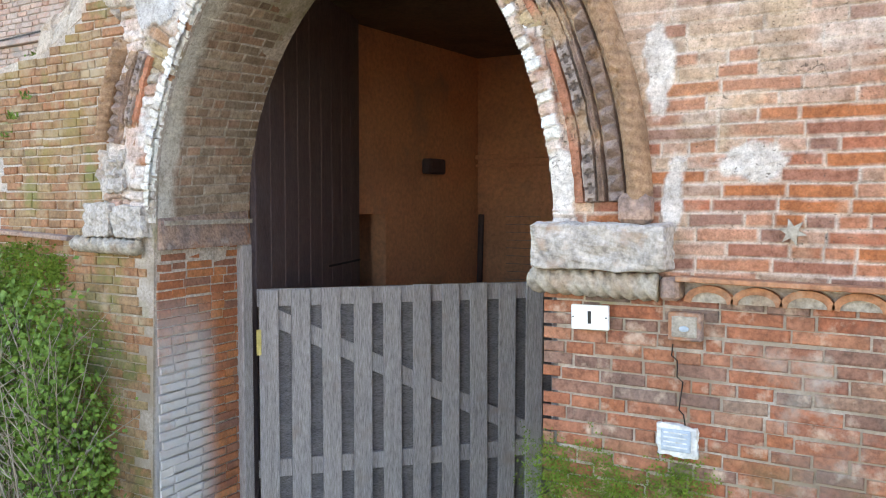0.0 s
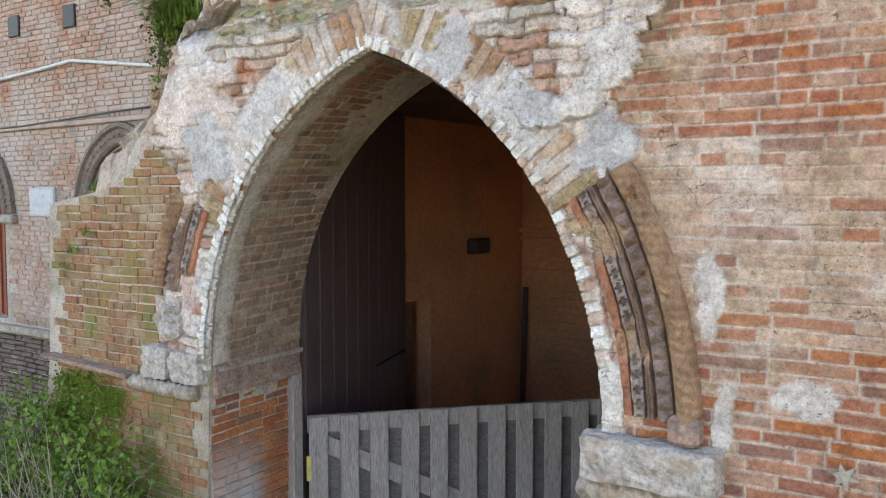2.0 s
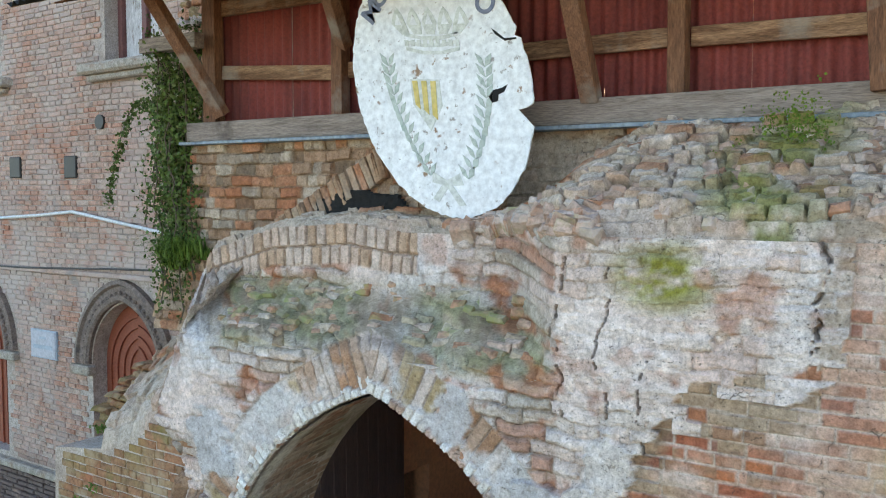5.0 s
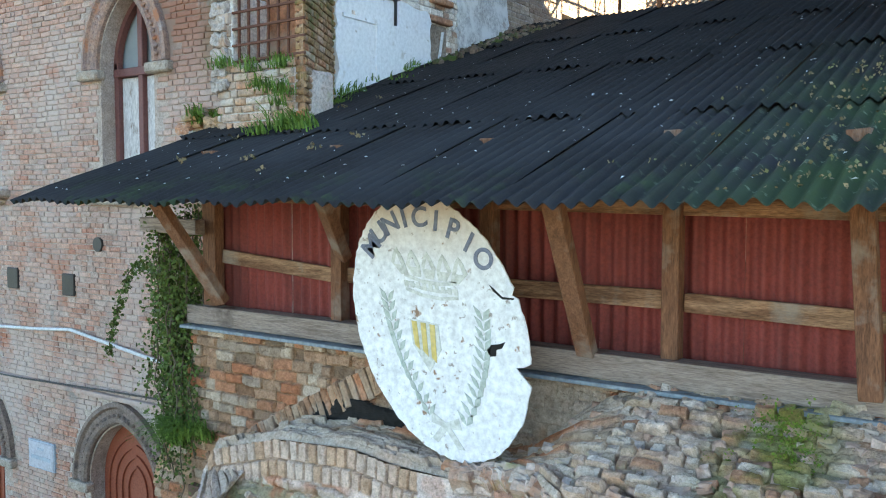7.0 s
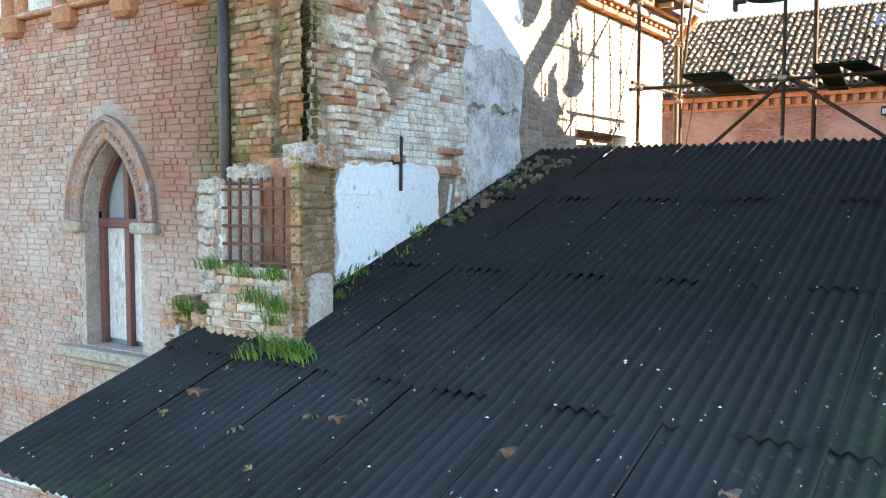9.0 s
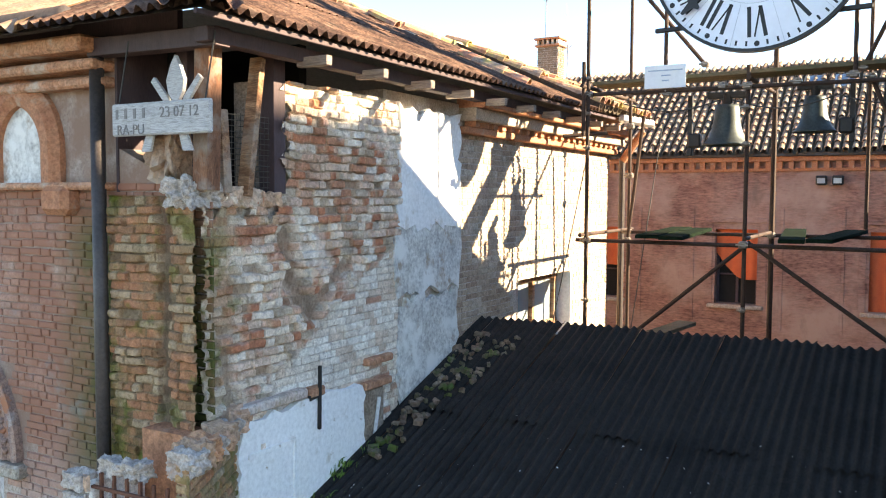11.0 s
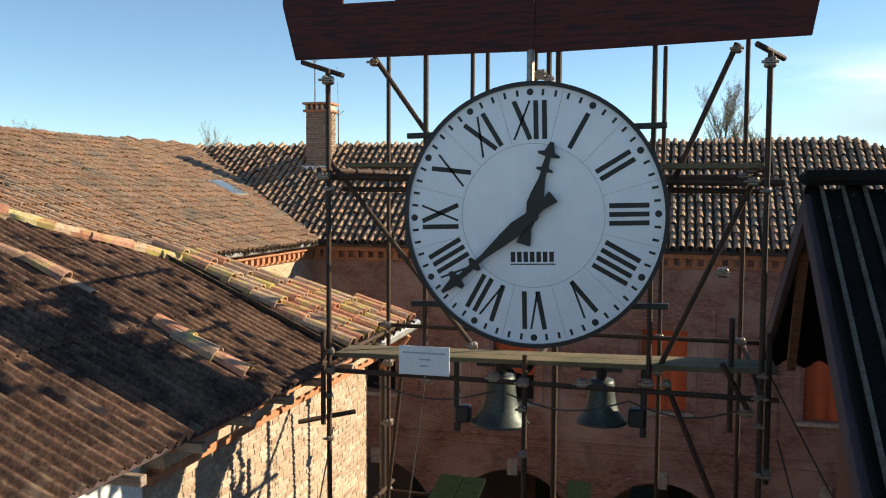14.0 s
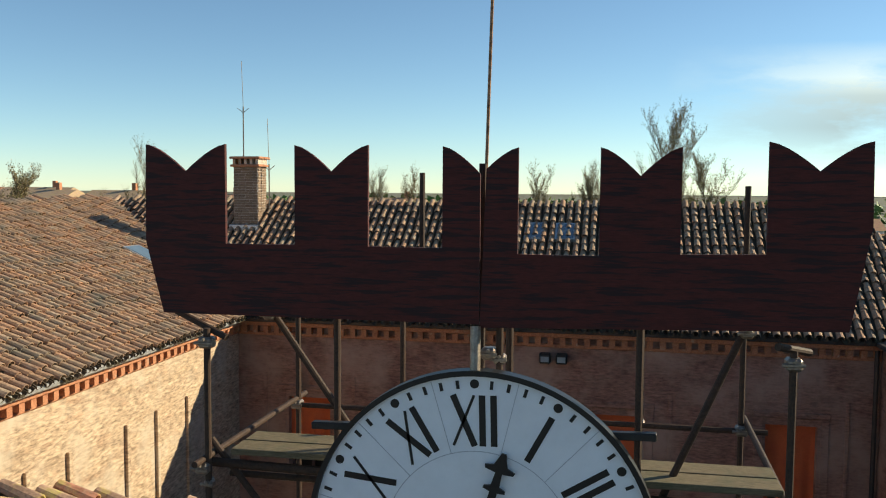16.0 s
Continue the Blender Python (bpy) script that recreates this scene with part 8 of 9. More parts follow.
lump("block", (-4.98, 3.50, 2.18), (-4.72, 3.70, 2.40), M["limestone_worn"], imp_l, 3, 0.02, 12)
lump("block", (-4.70, 3.51, 2.18), (-4.42, 3.70, 2.38), M["limestone_worn"], imp_l, 4, 0.02, 12)
lump("plaster_scrap", (-4.86, 3.54, 2.48), (-4.62, 3.66, 2.74), M["limestone_worn"], imp_l, 5, 0.05, 9)
rope("rope_moulding", (-5.12, 3.545, 2.13), (-4.48, 3.535, 2.12), 0.050, imp_l, 3.4)
imp_i = empty("impost_moulding", (-4.4, 4.0, 2.1), "dark moulded impost band inside the arch", "moulding")
put(part("band", sweep(bmesh.new(), [(CX - HALF - 0.02, FY + 0.03, 2.22), (CX - BHALF - 0.02, 4.50, 2.22)], [(-0.14, -0.06), (-0.14, 0.02), (-0.09, 0.03), (-0.06, 0.045), (-0.02, 0.045), (0.0, 0.05), (0.05, 0.06), (0.10, 0.07), (0.12, 0.07), (0.12, -0.06)], True, (1, 0, 0)), M["terracotta_old"], imp_i))
bm = bmesh.new()
for i in range(34):
    sx = -0.10 * (0.06 + 0.0255 * i) / 0.92
    box(bm, (CX - HALF + sx, 3.66 + 0.0255 * i, 2.255), (CX - HALF + sx + 0.042, 3.678 + 0.0255 * i, 2.285), 0)
put(part("dentil_row", bm, M["carved_stone"], imp_i))["kind"] = "stuff"

# string course with small arches
stringc = empty("string_course", (0, 3.5, 2.0), "weathered terracotta string course with small arches", "moulding")
put(part("ledge", beam(bmesh.new(), (-6.2, 3.55, 2.20), (-5.14, 3.55, 2.16), 0.12, 0.03), M["terracotta_old"], stringc))
put(part("ledge", beam(bmesh.new(), (-1.05, 3.55, 2.085), (1.8, 3.55, 2.045), 0.12, 0.022), M["terracotta_trim"], stringc))
for i in range(14):
    cx = -0.93 + 0.19 * i
    a = [(cx - 0.085 * math.cos(math.pi * q / 10), 3.575, 1.985 + 0.055 * math.sin(math.pi * q / 10)) for q in range(11)]
    put(part("small_arch", sweep(bmesh.new(), a, [(-0.018, -0.02), (-0.018, 0.016), (0.010, 0.016), (0.010, -0.02)], True, (0, -1, 0)), M["terracotta_trim"], stringc))
    put(boxed("arch_infill", (cx - 0.075, 3.575, 1.985), (cx + 0.075, 3.59, 2.035), M["carved_stone"], stringc, 0))

plate = empty("number_plate", (-1.45, 3.56, 1.84), "small white enamel house number plate", "plate")
pm = Matrix.Translation((-1.45, 3.565, 1.89)) @ Matrix.Rotation(-0.02, 4, "Y")
put(part("plate", box(bmesh.new(), (-0.088, -0.012, -0.055), (0.088, 0.008, 0.055), 0.003, pm), M["enamel"], plate))
put(part("number_bar", box(bmesh.new(), (-0.008, -0.0145, -0.028), (0.008, -0.0115, 0.028), 0, pm), M["black_paint"], plate))
for sx in (-1, 1):
    put(part("screw", tube(bmesh.new(), pm @ Vector((sx * 0.078, -0.011, 0)), pm @ Vector((sx * 0.078, -0.0145, 0)), 0.004, 8), M["black_metal"], plate))
rel = empty("relief_tile", (-1.02, 3.56, 1.82), "worn square terracotta relief tile with an eye shape", "tile")
put(boxed("tile", (-1.095, 3.548, 1.82), (-0.955, 3.60, 1.94), M["terracotta_old"], rel, 0.006))
put(boxed("inner_panel", (-1.078, 3.543, 1.836), (-0.972, 3.55, 1.924), M["carved_stone"], rel, 0.004))
bm = bmesh.new()
bmesh.ops.create_icosphere(bm, subdivisions=2, radius=1, matrix=Matrix.Translation((-1.025, 3.542, 1.872)) @ Matrix.Diagonal((0.022, 0.006, 0.013, 1)))
put(part("eye_boss", bm, M["tag_blue"], rel))
tag = empty("meter_tag", (-1.05, 3.56, 1.34), "small blue-grey metal tag set in cement", "plate")
lump("cement", (-1.14, 3.555, 1.325), (-0.965, 3.60, 1.455), M["plaster_grey"], tag, 7, 0.015, 8)
put(boxed("plate", (-1.118, 3.545, 1.345), (-0.99, 3.556, 1.44), M["tag_blue"], tag, 0.004))
for i in range(4):
    put(boxed("text_line", (-1.105, 3.543, 1.362 + 0.02 * i), (-1.003, 3.546, 1.368 + 0.02 * i), M["plaster_grey"], tag, 0))
star = empty("wall_anchor", (-0.61, 3.57, 2.28), "small rusty star-shaped wall anchor", "anchor")
sp = [((0.055 if i % 2 else 0.024) * math.cos(i * math.pi / 6 + 0.3) - 0.61, (0.055 if i % 2 else 0.024) * math.sin(i * math.pi / 6 + 0.3) + 2.285) for i in range(12)]
put(part("star", prism(bmesh.new(), sp, (0, 3.558, 0), (1, 0, 0), (0, 0, 1), (0, 1, 0), 0.015), M["carved_stone"], star))

# ragged patches on the masonry


def splat(name, cx, cz, rx, rz, y, material, seed, parent, thick=0.02, n=40, thr=0.36):
    """A thin ragged patch on the front, its outline wandering and its face bumpy."""
    vv, ff, g = [], [], 44
    keep = {}
    for i in range(g + 1):
        for j in range(g + 1):
            a, b = -1 + 2 * i / g, -1 + 2 * j / g
            p = Vector((cx + a * rx, 0, cz + b * rz))
            f = 1 - math.hypot(a, b) + thr * noise.fractal(p * (1.3 / max(rx, rz)) * 1.6 + Vector((seed * 3.1, 0, 0)), 0.8, 2.1, 4)
            h = noise.fractal(p * 14 + Vector((seed, 0, 0)), 0.8, 2.0, 4)
            keep[i, j] = f
            vv.append((p.x, y + 0.012 - min(1, max(0, f * 6)) * thick - h * 0.008, p.z))
    for i in range(g):
        for j in range(g):
            if sum(keep[q] for q in ((i, j), (i + 1, j), (i, j + 1), (i + 1, j + 1))) > 0:
                k = i * (g + 1) + j
                ff.append((k, k + g + 1, k + g + 2, k + 1))
    return mesh_object(name, vv, ff, material, parent)


# Near-black patch painted as the shade inside a cavity.
splat("hollow", -3.90, 5.21, 0.46, 0.12, 4.54, M["unlit_black"], 13, upper, 0.02)
# cracks: thin dark gaps
for pts in (((-1.08, 1.80), (-1.085, 1.75), (-1.06, 1.73), (-1.06, 1.66), (-1.035, 1.64), (-1.045, 1.56), (-1.05, 1.52), (-1.03, 1.50), (-1.02, 1.44)),):
    put_pts = [(a, 3.572, b) for a, b in pts]
    part("crack", sweep(bmesh.new(), put_pts, [(-0.003, -0.004), (0.0, 0.002), (0.003, -0.004)], False, (0, -1, 0)), M["unlit_black"], facade)

# ---- fittings on the left house ----
# Black plates stand in for the shade inside open putlog holes.
for x, z in ((-9.98, 5.67), (-11.26, 5.69)):
    h = empty("putlog_hole", (x, HY, z), "square putlog hole, its dark inside a black plate", "hole")
    put(boxed("cover", (x - 0.13, HY - 0.02, z - 0.14), (x + 0.13, HY + 0.02, z + 0.14), M["black_metal"], h, 0.01))
h = empty("round_vent", (-9.34, HY, 6.2), "small dark oval vent in the brickwork", "vent")
put(part("cover", tube(bmesh.new(), (-9.34, HY + 0.02, 6.2), (-9.34, HY - 0.02, 6.2), 0.09, 14), M["black_metal"], h))
plaq = empty("street_plaque", (-10.68, HY, 3.2), "pale stone street name plaque", "plaque")
put(boxed("slab", (-10.96, HY - 0.03, 3.19), (-10.40, HY + 0.02, 3.53), M["clock_line"], plaq, 0.006))
put(boxed("slab_border", (-10.98, HY - 0.02, 3.17), (-10.38, HY + 0.02, 3.55), M["tag_blue"], plaq, 0.004))
put(boxed("text_line", (-10.75, HY - 0.034, 3.43), (-10.61, HY - 0.029, 3.46), M["tag_blue"], plaq, 0))
put(boxed("text_line", (-10.90, HY - 0.034, 3.30), (-10.46, HY - 0.029, 3.35), M["tag_blue"], plaq, 0))


def cable(name, pts, r, mat, label):
    cu = bpy.data.curves.new(name, "CURVE")
    cu.dimensions, cu.bevel_depth, cu.bevel_resolution = "3D", r, 2
    sp = cu.splines.new("POLY")
    sp.points.add(len(pts) - 1)
    for q, p in zip(sp.points, pts):
        q.co = (*p, 1)
    cu.materials.append(M[mat])
    return tagged(new(name, cu), label, "cable")


cable("conduit", [(-14, HY - 0.05, 4.92), (-11.87, HY - 0.05, 5.0), (-10.6, HY - 0.05, 5.06), (-9.9, HY - 0.05, 5.11), (-9.2, HY - 0.05, 5.02), (-8.1, HY - 0.05, 4.88)], 0.022, "cable_white", "white plastic conduit along the brick wall")
cable("wall_cable", [(-14, HY - 0.05, 4.33), (-11, HY - 0.05, 4.36), (-9, HY - 0.05, 4.43), (-7.8, HY - 0.05, 4.46)], 0.012, "cable_dark", "thin dark cable across the brick wall")

# ---- broken corner of the house: loggia, fragment and grille ----
corner = empty("wall_corner_fragment", (0, 0, 0), "broken rubble corner fragment with lime-stained bricks", "wall", kind="structure")
boxed("core", (-6.92, 5.55, 6.5), (-6.72, 6.15, 7.5), M["mortar_earth"], corner, 0.03)
boxed("core", (-6.3, 5.42, 6.5), (-5.34, 5.95, 7.92), M["mortar_pale"], corner, 0.03)
boxed("core", (-6.72, 5.7, 6.5), (-6.3, 6.15, 7.3), M["mortar_earth"], corner, 0.03)
boxed("core", (-6.3, 5.42, 7.92), (-6.14, 5.9, 8.66), M["mortar_white"], corner, 0.02)
part("core", prism(bmesh.new(), [(-5.36, 5.46), (-5.26, 5.44), (-5.79, 6.45), (-5.95, 6.45)], (0, 0, 6.5), (1, 0, 0), (0, 1, 0), (0, 0, 1), 2.35), M["mortar_earth"], corner)
boxed("niche_back", (-6.2, 5.92, 7.9), (-5.64, 6.15, 8.9), M["earth_rubble"], corner, 0)
bk = Bricks(40, wear=0.22)
courses(bk, (0, 5.42, 0), fu, fn, -6.32, -5.33, 7.1, 7.93, None, lambda x, z: True, d=0.03, rough=0.3, course=0.075, length=0.22)
courses(bk, (0, 5.42, 0), fu, fn, -6.30, -6.13, 7.93, 8.68, None, lambda x, z: True, d=0.04, rough=0.5, course=0.11, length=0.2)
bk.finish(corner, M["rubble"])
bk = Bricks(41, wear=0.22)
courses(bk, (0, 5.55, 0), fu, fn, -6.98, -6.7, 7.0, 7.6, None, lambda x, z: True, d=0.05, rough=0.5, course=0.075, length=0.2)
courses(bk, (-5.26, 5.44, 0), Vector((-0.53, 1.01, 0)).normalized(), Vector((1.01, 0.53, 0)).normalized(), 0.0, 1.12, 7.2, 8.85, None, lambda x, z: True, d=0.022, rough=0.25, course=0.066, length=0.22)
courses(bk, (0, 5.46, 0), fu, fn, -5.36, -5.24, 7.2, 8.85, None, lambda x, z: True, d=0.022, rough=0.25, course=0.066, length=0.2)
bk.finish(corner, M["brick_ochre"])


def damp_shape(X, Z):
    n1, n2, n3 = cloud(X * 2.2, Z * 1.2, 121.0, 6), cloud(X * 5, Z * 5, 122.0, 5), cloud(X * 15, Z * 16, 123.0, 5)
    h, c = rubble(X, Z, 124.0, 0.070, 0.21, (0.24, 0.165, 0.10), (0.48, 0.36, 0.26), [(0.40, 0.175, 0.095), (0.34, 0.20, 0.115), (0.44, 0.20, 0.11), (0.30, 0.15, 0.085), (0.42, 0.29, 0.185)], 0.66, 0.034, 0.62)
    moss = np.clip((n1 - 0.42) * 5, 0, 1) * np.clip((-6.25 - X) / 0.3, 0.15, 1) + np.clip((n2 - 0.60) * 8, 0, 0.7)
    c = blend(c, np.array((0.115, 0.12, 0.025)) * (0.6 + 0.9 * n3)[..., None], moss * 0.85)
    # an open groove beside the rubble corner, its inner shade painted dark
    m = np.clip(1.4 - np.abs(X + 6.14 + 0.12 * (cloud(Z * 4, Z * 0, 125.0) - 0.5)) / 0.05, 0, 1)
    return np.maximum(0.004, h + 0.05 * np.clip((X + 6.08) * 8, 0, 1) - 0.06 * m), blend(c, (0.10, 0.07, 0.05), m * 0.7)


relief("damp_brickwork", lambda X, Z, h: np.stack([X, HY - 0.02 - h, Z], -1), -6.72, -5.78, 7.2, 10.58, 0.0105, damp_shape, corner)
lump("lime_lump", (-6.12, 5.47, 8.70), (-5.72, 5.60, 8.80), M["limestone_worn"], corner, 11, 0.06, 14)
lump("lime_lump", (-5.42, 5.44, 8.80), (-5.30, 5.56, 8.96), M["limestone_worn"], corner, 12, 0.05, 12)
lump("lime_lump", (-6.02, 5.98, 10.50), (-5.74, 6.25, 10.70), M["limestone_worn"], corner, 13, 0.07, 14)
lump("lime_lump", (-6.2, 6.0, 10.7), (-5.95, 6.2, 11.2), M["earth_rubble"], corner, 14, 0.08, 8)
rk = random.Random(12)
for i in range(9):
    f = i / 8
    x, y = -5.32 - 0.5 * f, 5.52 + 0.95 * f
    h_ = rk.uniform(0.06, 0.16)
    lump("broken_stone", (x - 0.11, y - 0.08, 8.82), (x + 0.10, y + 0.09, 8.86 + h_), M["rubble"] if i % 3 else M["limestone_worn"], corner, 30 + i, 0.045, 7)
for i in range(6):
    x = -6.9 + 0.07 * i
    lump("broken_stone", (x - 0.08, 5.56, 7.48 - 0.05 * i), (x + 0.08, 5.78, 7.62 - 0.05 * i + rk.uniform(0, 0.06)), M["earth_rubble"], corner, 50 + i, 0.04, 6)
for i in range(7):
    y = 6.2 + 0.11 * i
    lump("broken_stone", (-5.95, y - 0.07, 10.50), (-5.74, y + 0.08, 10.56 + rk.uniform(0.02, 0.10)), M["rubble"], corner, 70 + i, 0.035, 6)
for i in range(16):
    x, z = -6.95 + 0.62 * rk.random(), 6.75 + 0.75 * rk.random()
    lump("broken_stone", (x - 0.09, 5.46, z - 0.05), (x + 0.09, 5.62, z + 0.06), (M["brick_ochre"], M["brick_bare"], M["limestone_worn"])[i % 3], corner, 90 + i, 0.04, 6)
for i in range(7):
    z = 7.75 + 0.14 * i
    lump("broken_stone", (-6.36, 5.36, z), (-6.16, 5.5, z + 0.12), M["limestone_worn"], corner, 120 + i, 0.03, 6)
grille = empty("window_grille", (-5.7, 5.45, 8.0), "rusty iron window grille in the broken wall", "grille")
for i in range(7):
    x = -6.08 + 0.125 * i
    put(part("bar", beam(bmesh.new(), (x, 5.46, 7.96), (x + 0.01, 5.46, 8.72), 0.022, 0.022, (0, 1, 0), 0.002), M["rust"], grille))
for i in range(5):
    z = 8.02 + 0.15 * i
    put(part("bar", beam(bmesh.new(), (-6.16, 5.445, z), (-5.24, 5.445, z + 0.01), 0.022, 0.022, (0, 0, 1), 0.002), M["rust"], grille))
cross = empty("tie_rod_anchor", (SX + 0.1, 7.35, 8.7), "black iron tie-rod anchor bar on the wall", "anchor")
put(part("bar", beam(bmesh.new(), (SX + 0.10, 7.35, 8.62), (SX + 0.10, 7.36, 9.16), 0.028, 0.028, (0, 1, 0)), M["black_metal"], cross))
put(part("bar", beam(bmesh.new(), (SX + 0.08, 7.24, 8.90), (SX + 0.08, 7.44, 8.93), 0.03, 0.05, (0, 0, 1)), M["black_metal"], cross))

loggia = empty("loggia", (-5.9, 6.2, 10.6), "open timber-posted loft corner under the hipped roof", "loggia")
put(part("post", beam(bmesh.new(), (-5.72, 6.10, 10.62), (-5.70, 6.12, 11.72), 0.14, 0.13, (0, 1, 0)), M["wood_brown"], loggia))
put(part("post", beam(bmesh.new(), (-5.74, 6.30, 10.6), (-5.76, 6.28, 11.2), 0.09, 0.08, (0, 1, 0)), M["wood_rail"], loggia))
put(part("post", beam(bmesh.new(), (-5.75, 6.52, 10.58), (-5.75, 6.68, 11.62), 0.11, 0.06, (0, 1, 0)), M["wood_rail"], loggia))
# Rear posts are darkened with the loft's inner shade.
put(part("post", beam(bmesh.new(), (-6.2, 6.4, 10.6), (-6.2, 6.4, 11.7), 0.12, 0.12, (0, 1, 0)), M["wood_dark"], loggia))
put(part("post", beam(bmesh.new(), (-5.85, 6.95, 10.6), (-5.85, 6.95, 11.7), 0.16, 0.14, (0, 1, 0)), M["wood_dark"], loggia))
# Dark sheets added as the loft's shade, hiding the pale wall end.
put(boxed("cheek_board", (-6.715, 6.16, 10.6), (-6.69, 6.70, 11.74), M["wood_dark"], loggia, 0))
put(boxed("loft_lining", (-6.69, 6.66, 10.5), (-6.2, 6.70, 11.74), M["unlit_black"], loggia, 0))
# Plate beams darkened; in front only the eave's shaded gap belongs here.
put(part("plate_beam", beam(bmesh.new(), (-6.8, 6.05, 11.68), (-5.5, 6.05, 11.66), 0.14, 0.13), M["wood_dark"], loggia))
put(part("plate_beam", beam(bmesh.new(), (-5.55, 5.9, 11.66), (-5.55, 13.6, 11.66), 0.12, 0.10), M["wood_dark"], loggia))
# Dark strip closes the gap under the eave, painted as its shade.
put(boxed("eave_board", (-14.5, 6.12, 11.765), (-6.0, 6.17, 11.96), M["wood_dark"], loggia, 0))
# Near-black sheets painted as the unlit inside of the loft.
put(boxed("loft_back", (-7.6, 7.6, 10.5), (-6.1, 7.7, 11.9), M["unlit_black"], loggia, 0))
put(boxed("loft_side", (-7.7, 6.6, 10.5), (-7.6, 7.7, 11.9), M["unlit_black"], loggia, 0))
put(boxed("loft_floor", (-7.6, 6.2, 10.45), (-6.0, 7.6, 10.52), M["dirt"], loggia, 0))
# the loft's wire mesh
bm = bmesh.new()
for i in range(14):
    y = 6.36 + 0.045 * i
    tube(bm, (-5.82, y, 10.62), (-5.82, y + 0.02, 11.2), 0.003, 4, caps=False)
for i in range(14):
    z = 10.64 + 0.042 * i
    tube(bm, (-5.82, 6.36, z), (-5.82, 6.95, z + 0.005), 0.003, 4, caps=False)
put(part("wire_mesh", bm, M["cable_dark"], loggia))["kind"] = "stuff"

hsign = empty("hanging_sign", (-5.95, 5.9, 11.0), "grey wooden hanging sign with a carved lily finial", "sign")
put(part("board", box(bmesh.new(), (-6.42, 5.88, 11.0), (-5.46, 5.92, 11.23), 0.012), M["weathered_board"], hsign))
for a, tx, sz, x0, z0 in (("23 07 12", 0, 0.105, -5.93, 11.15), ("RA-PU", 0, 0.10, -6.36, 11.04)):
    cu = bpy.data.curves.new("letters", "FONT")
    cu.body, cu.size, cu.extrude, cu.align_y = a, sz, 0.002, "CENTER"
    cu.materials.append(M["carved_mark"])
    lo = new("lettering", cu)
    lo.parent = hsign
    lo.matrix_parent_inverse = Matrix.Translation(-hsign.location)
    lo.matrix_basis = Matrix.Translation((x0, 5.877, z0)) @ Matrix.Rotation(radians(90), 4, "X")
for i in range(4):
    put(boxed("letter_bar", (-6.37 + 0.09 * i, 5.876, 11.12), (-6.345 + 0.09 * i, 5.88, 11.19), M["carved_mark"], hsign, 0))
lily = lambda s, w, h: [(0, 0), (w * 0.8, h * 0.25), (w, h * 0.5), (w * 0.5, h * 0.8), (0, h), (-w * 0.5, h * 0.8), (-w, h * 0.5), (-w * 0.8, h * 0.25)]
put(part("lily", prism(bmesh.new(), [(-5.80 + a, 11.20 + b) for a, b in lily(1, 0.085, 0.34)], (0, 5.90, 0), (1, 0, 0), (0, 0, 1), (0, 1, 0), 0.03), M["weathered_board"], hsign))
for s in (-1, 1):
    put(part("lily", prism(bmesh.new(), [(-5.80 + s * (0.05 + a), 11.20 + b) for a, b in ((0, 0), (0.045, 0.0), (0.19, 0.17), (0.16, 0.20), (0.03, 0.06))], (0, 5.905, 0), (1, 0, 0), (0, 0, 1), (0, 1, 0), 0.025), M["weathered_board"], hsign))
    put(part("lily", prism(bmesh.new(), [(-5.92 + s * (0.12 + a), 11.02 + b) for a, b in ((0, 0), (0.07, 0.0), (0.13, -0.13), (0.04, -0.13))], (0, 5.925, 0), (1, 0, 0), (0, 0, 1), (0, 1, 0), 0.02), M["weathered_board"], hsign))
for x in (-6.36, -5.52):
    put(part("chain", tube(bmesh.new(), (x, 5.9, 11.22), (x + 0.05, 5.95, 11.68), 0.006, 6), M["black_metal"], hsign))

# ---- chimney, skylights, antennas, floodlights ----
chim = empty("chimney", (-14.2, 33.0, 14.5), "tall brick chimney with slotted cap", "chimney")
bk = Bricks(50)
put(boxed("shaft_core", (-14.63, 32.62, 13.9), (-13.79, 33.3, 16.4), M["mortar"], chim, 0))
courses(bk, (0, 32.62, 0), fu, fn, -14.64, -13.78, 14.3, 16.4, None, lambda x, z: True, d=0.02, course=0.085, length=0.27)
courses(bk, (-13.79, 0, 0), su, sn, 32.62, 33.3, 14.3, 16.4, None, lambda x, z: True, d=0.02, course=0.085, length=0.27)
bk.finish(chim, M["brick_chimney"])
for o in chim.children:
    o.matrix_parent_inverse = Matrix.Translation(-chim.location)
put(boxed("cap_slab", (-14.72, 32.52, 16.4), (-13.70, 33.4, 16.48), M["terracotta_trim"], chim, 0.02))
for i in range(5):
    put(boxed("cap_pier", (-14.65 + 0.2 * i, 32.58, 16.48), (-14.55 + 0.2 * i, 33.3, 16.66), M["rubble"], chim, 0.01))
put(boxed("cap_slab", (-14.74, 32.5, 16.66), (-13.68, 33.42, 16.74), M["terracotta_trim"], chim, 0.02))
put(boxed("flashing", (-14.75, 32.45, 14.2), (-13.7, 33.4, 14.5), M["zinc"], chim, 0.02))
for x, z1, nm_ in ((-14.45, 19.9, "aerial"), (-13.55, 18.0, "aerial")):
    a = empty("antenna", (x, 33.0, 16.0), "thin metal antenna mast beside the chimney", "antenna")
    put(part("mast", tube(bmesh.new(), (x, 33.0, 15.0), (x, 33.0, z1 - 1.5), 0.022, 6), M["clamp_metal"], a))
    put(part("whip", tube(bmesh.new(), (x, 33.0, z1 - 1.5), (x - 0.05, 33.0, z1), 0.010, 5), M["clamp_metal"], a))
    for s in (-1, 1):
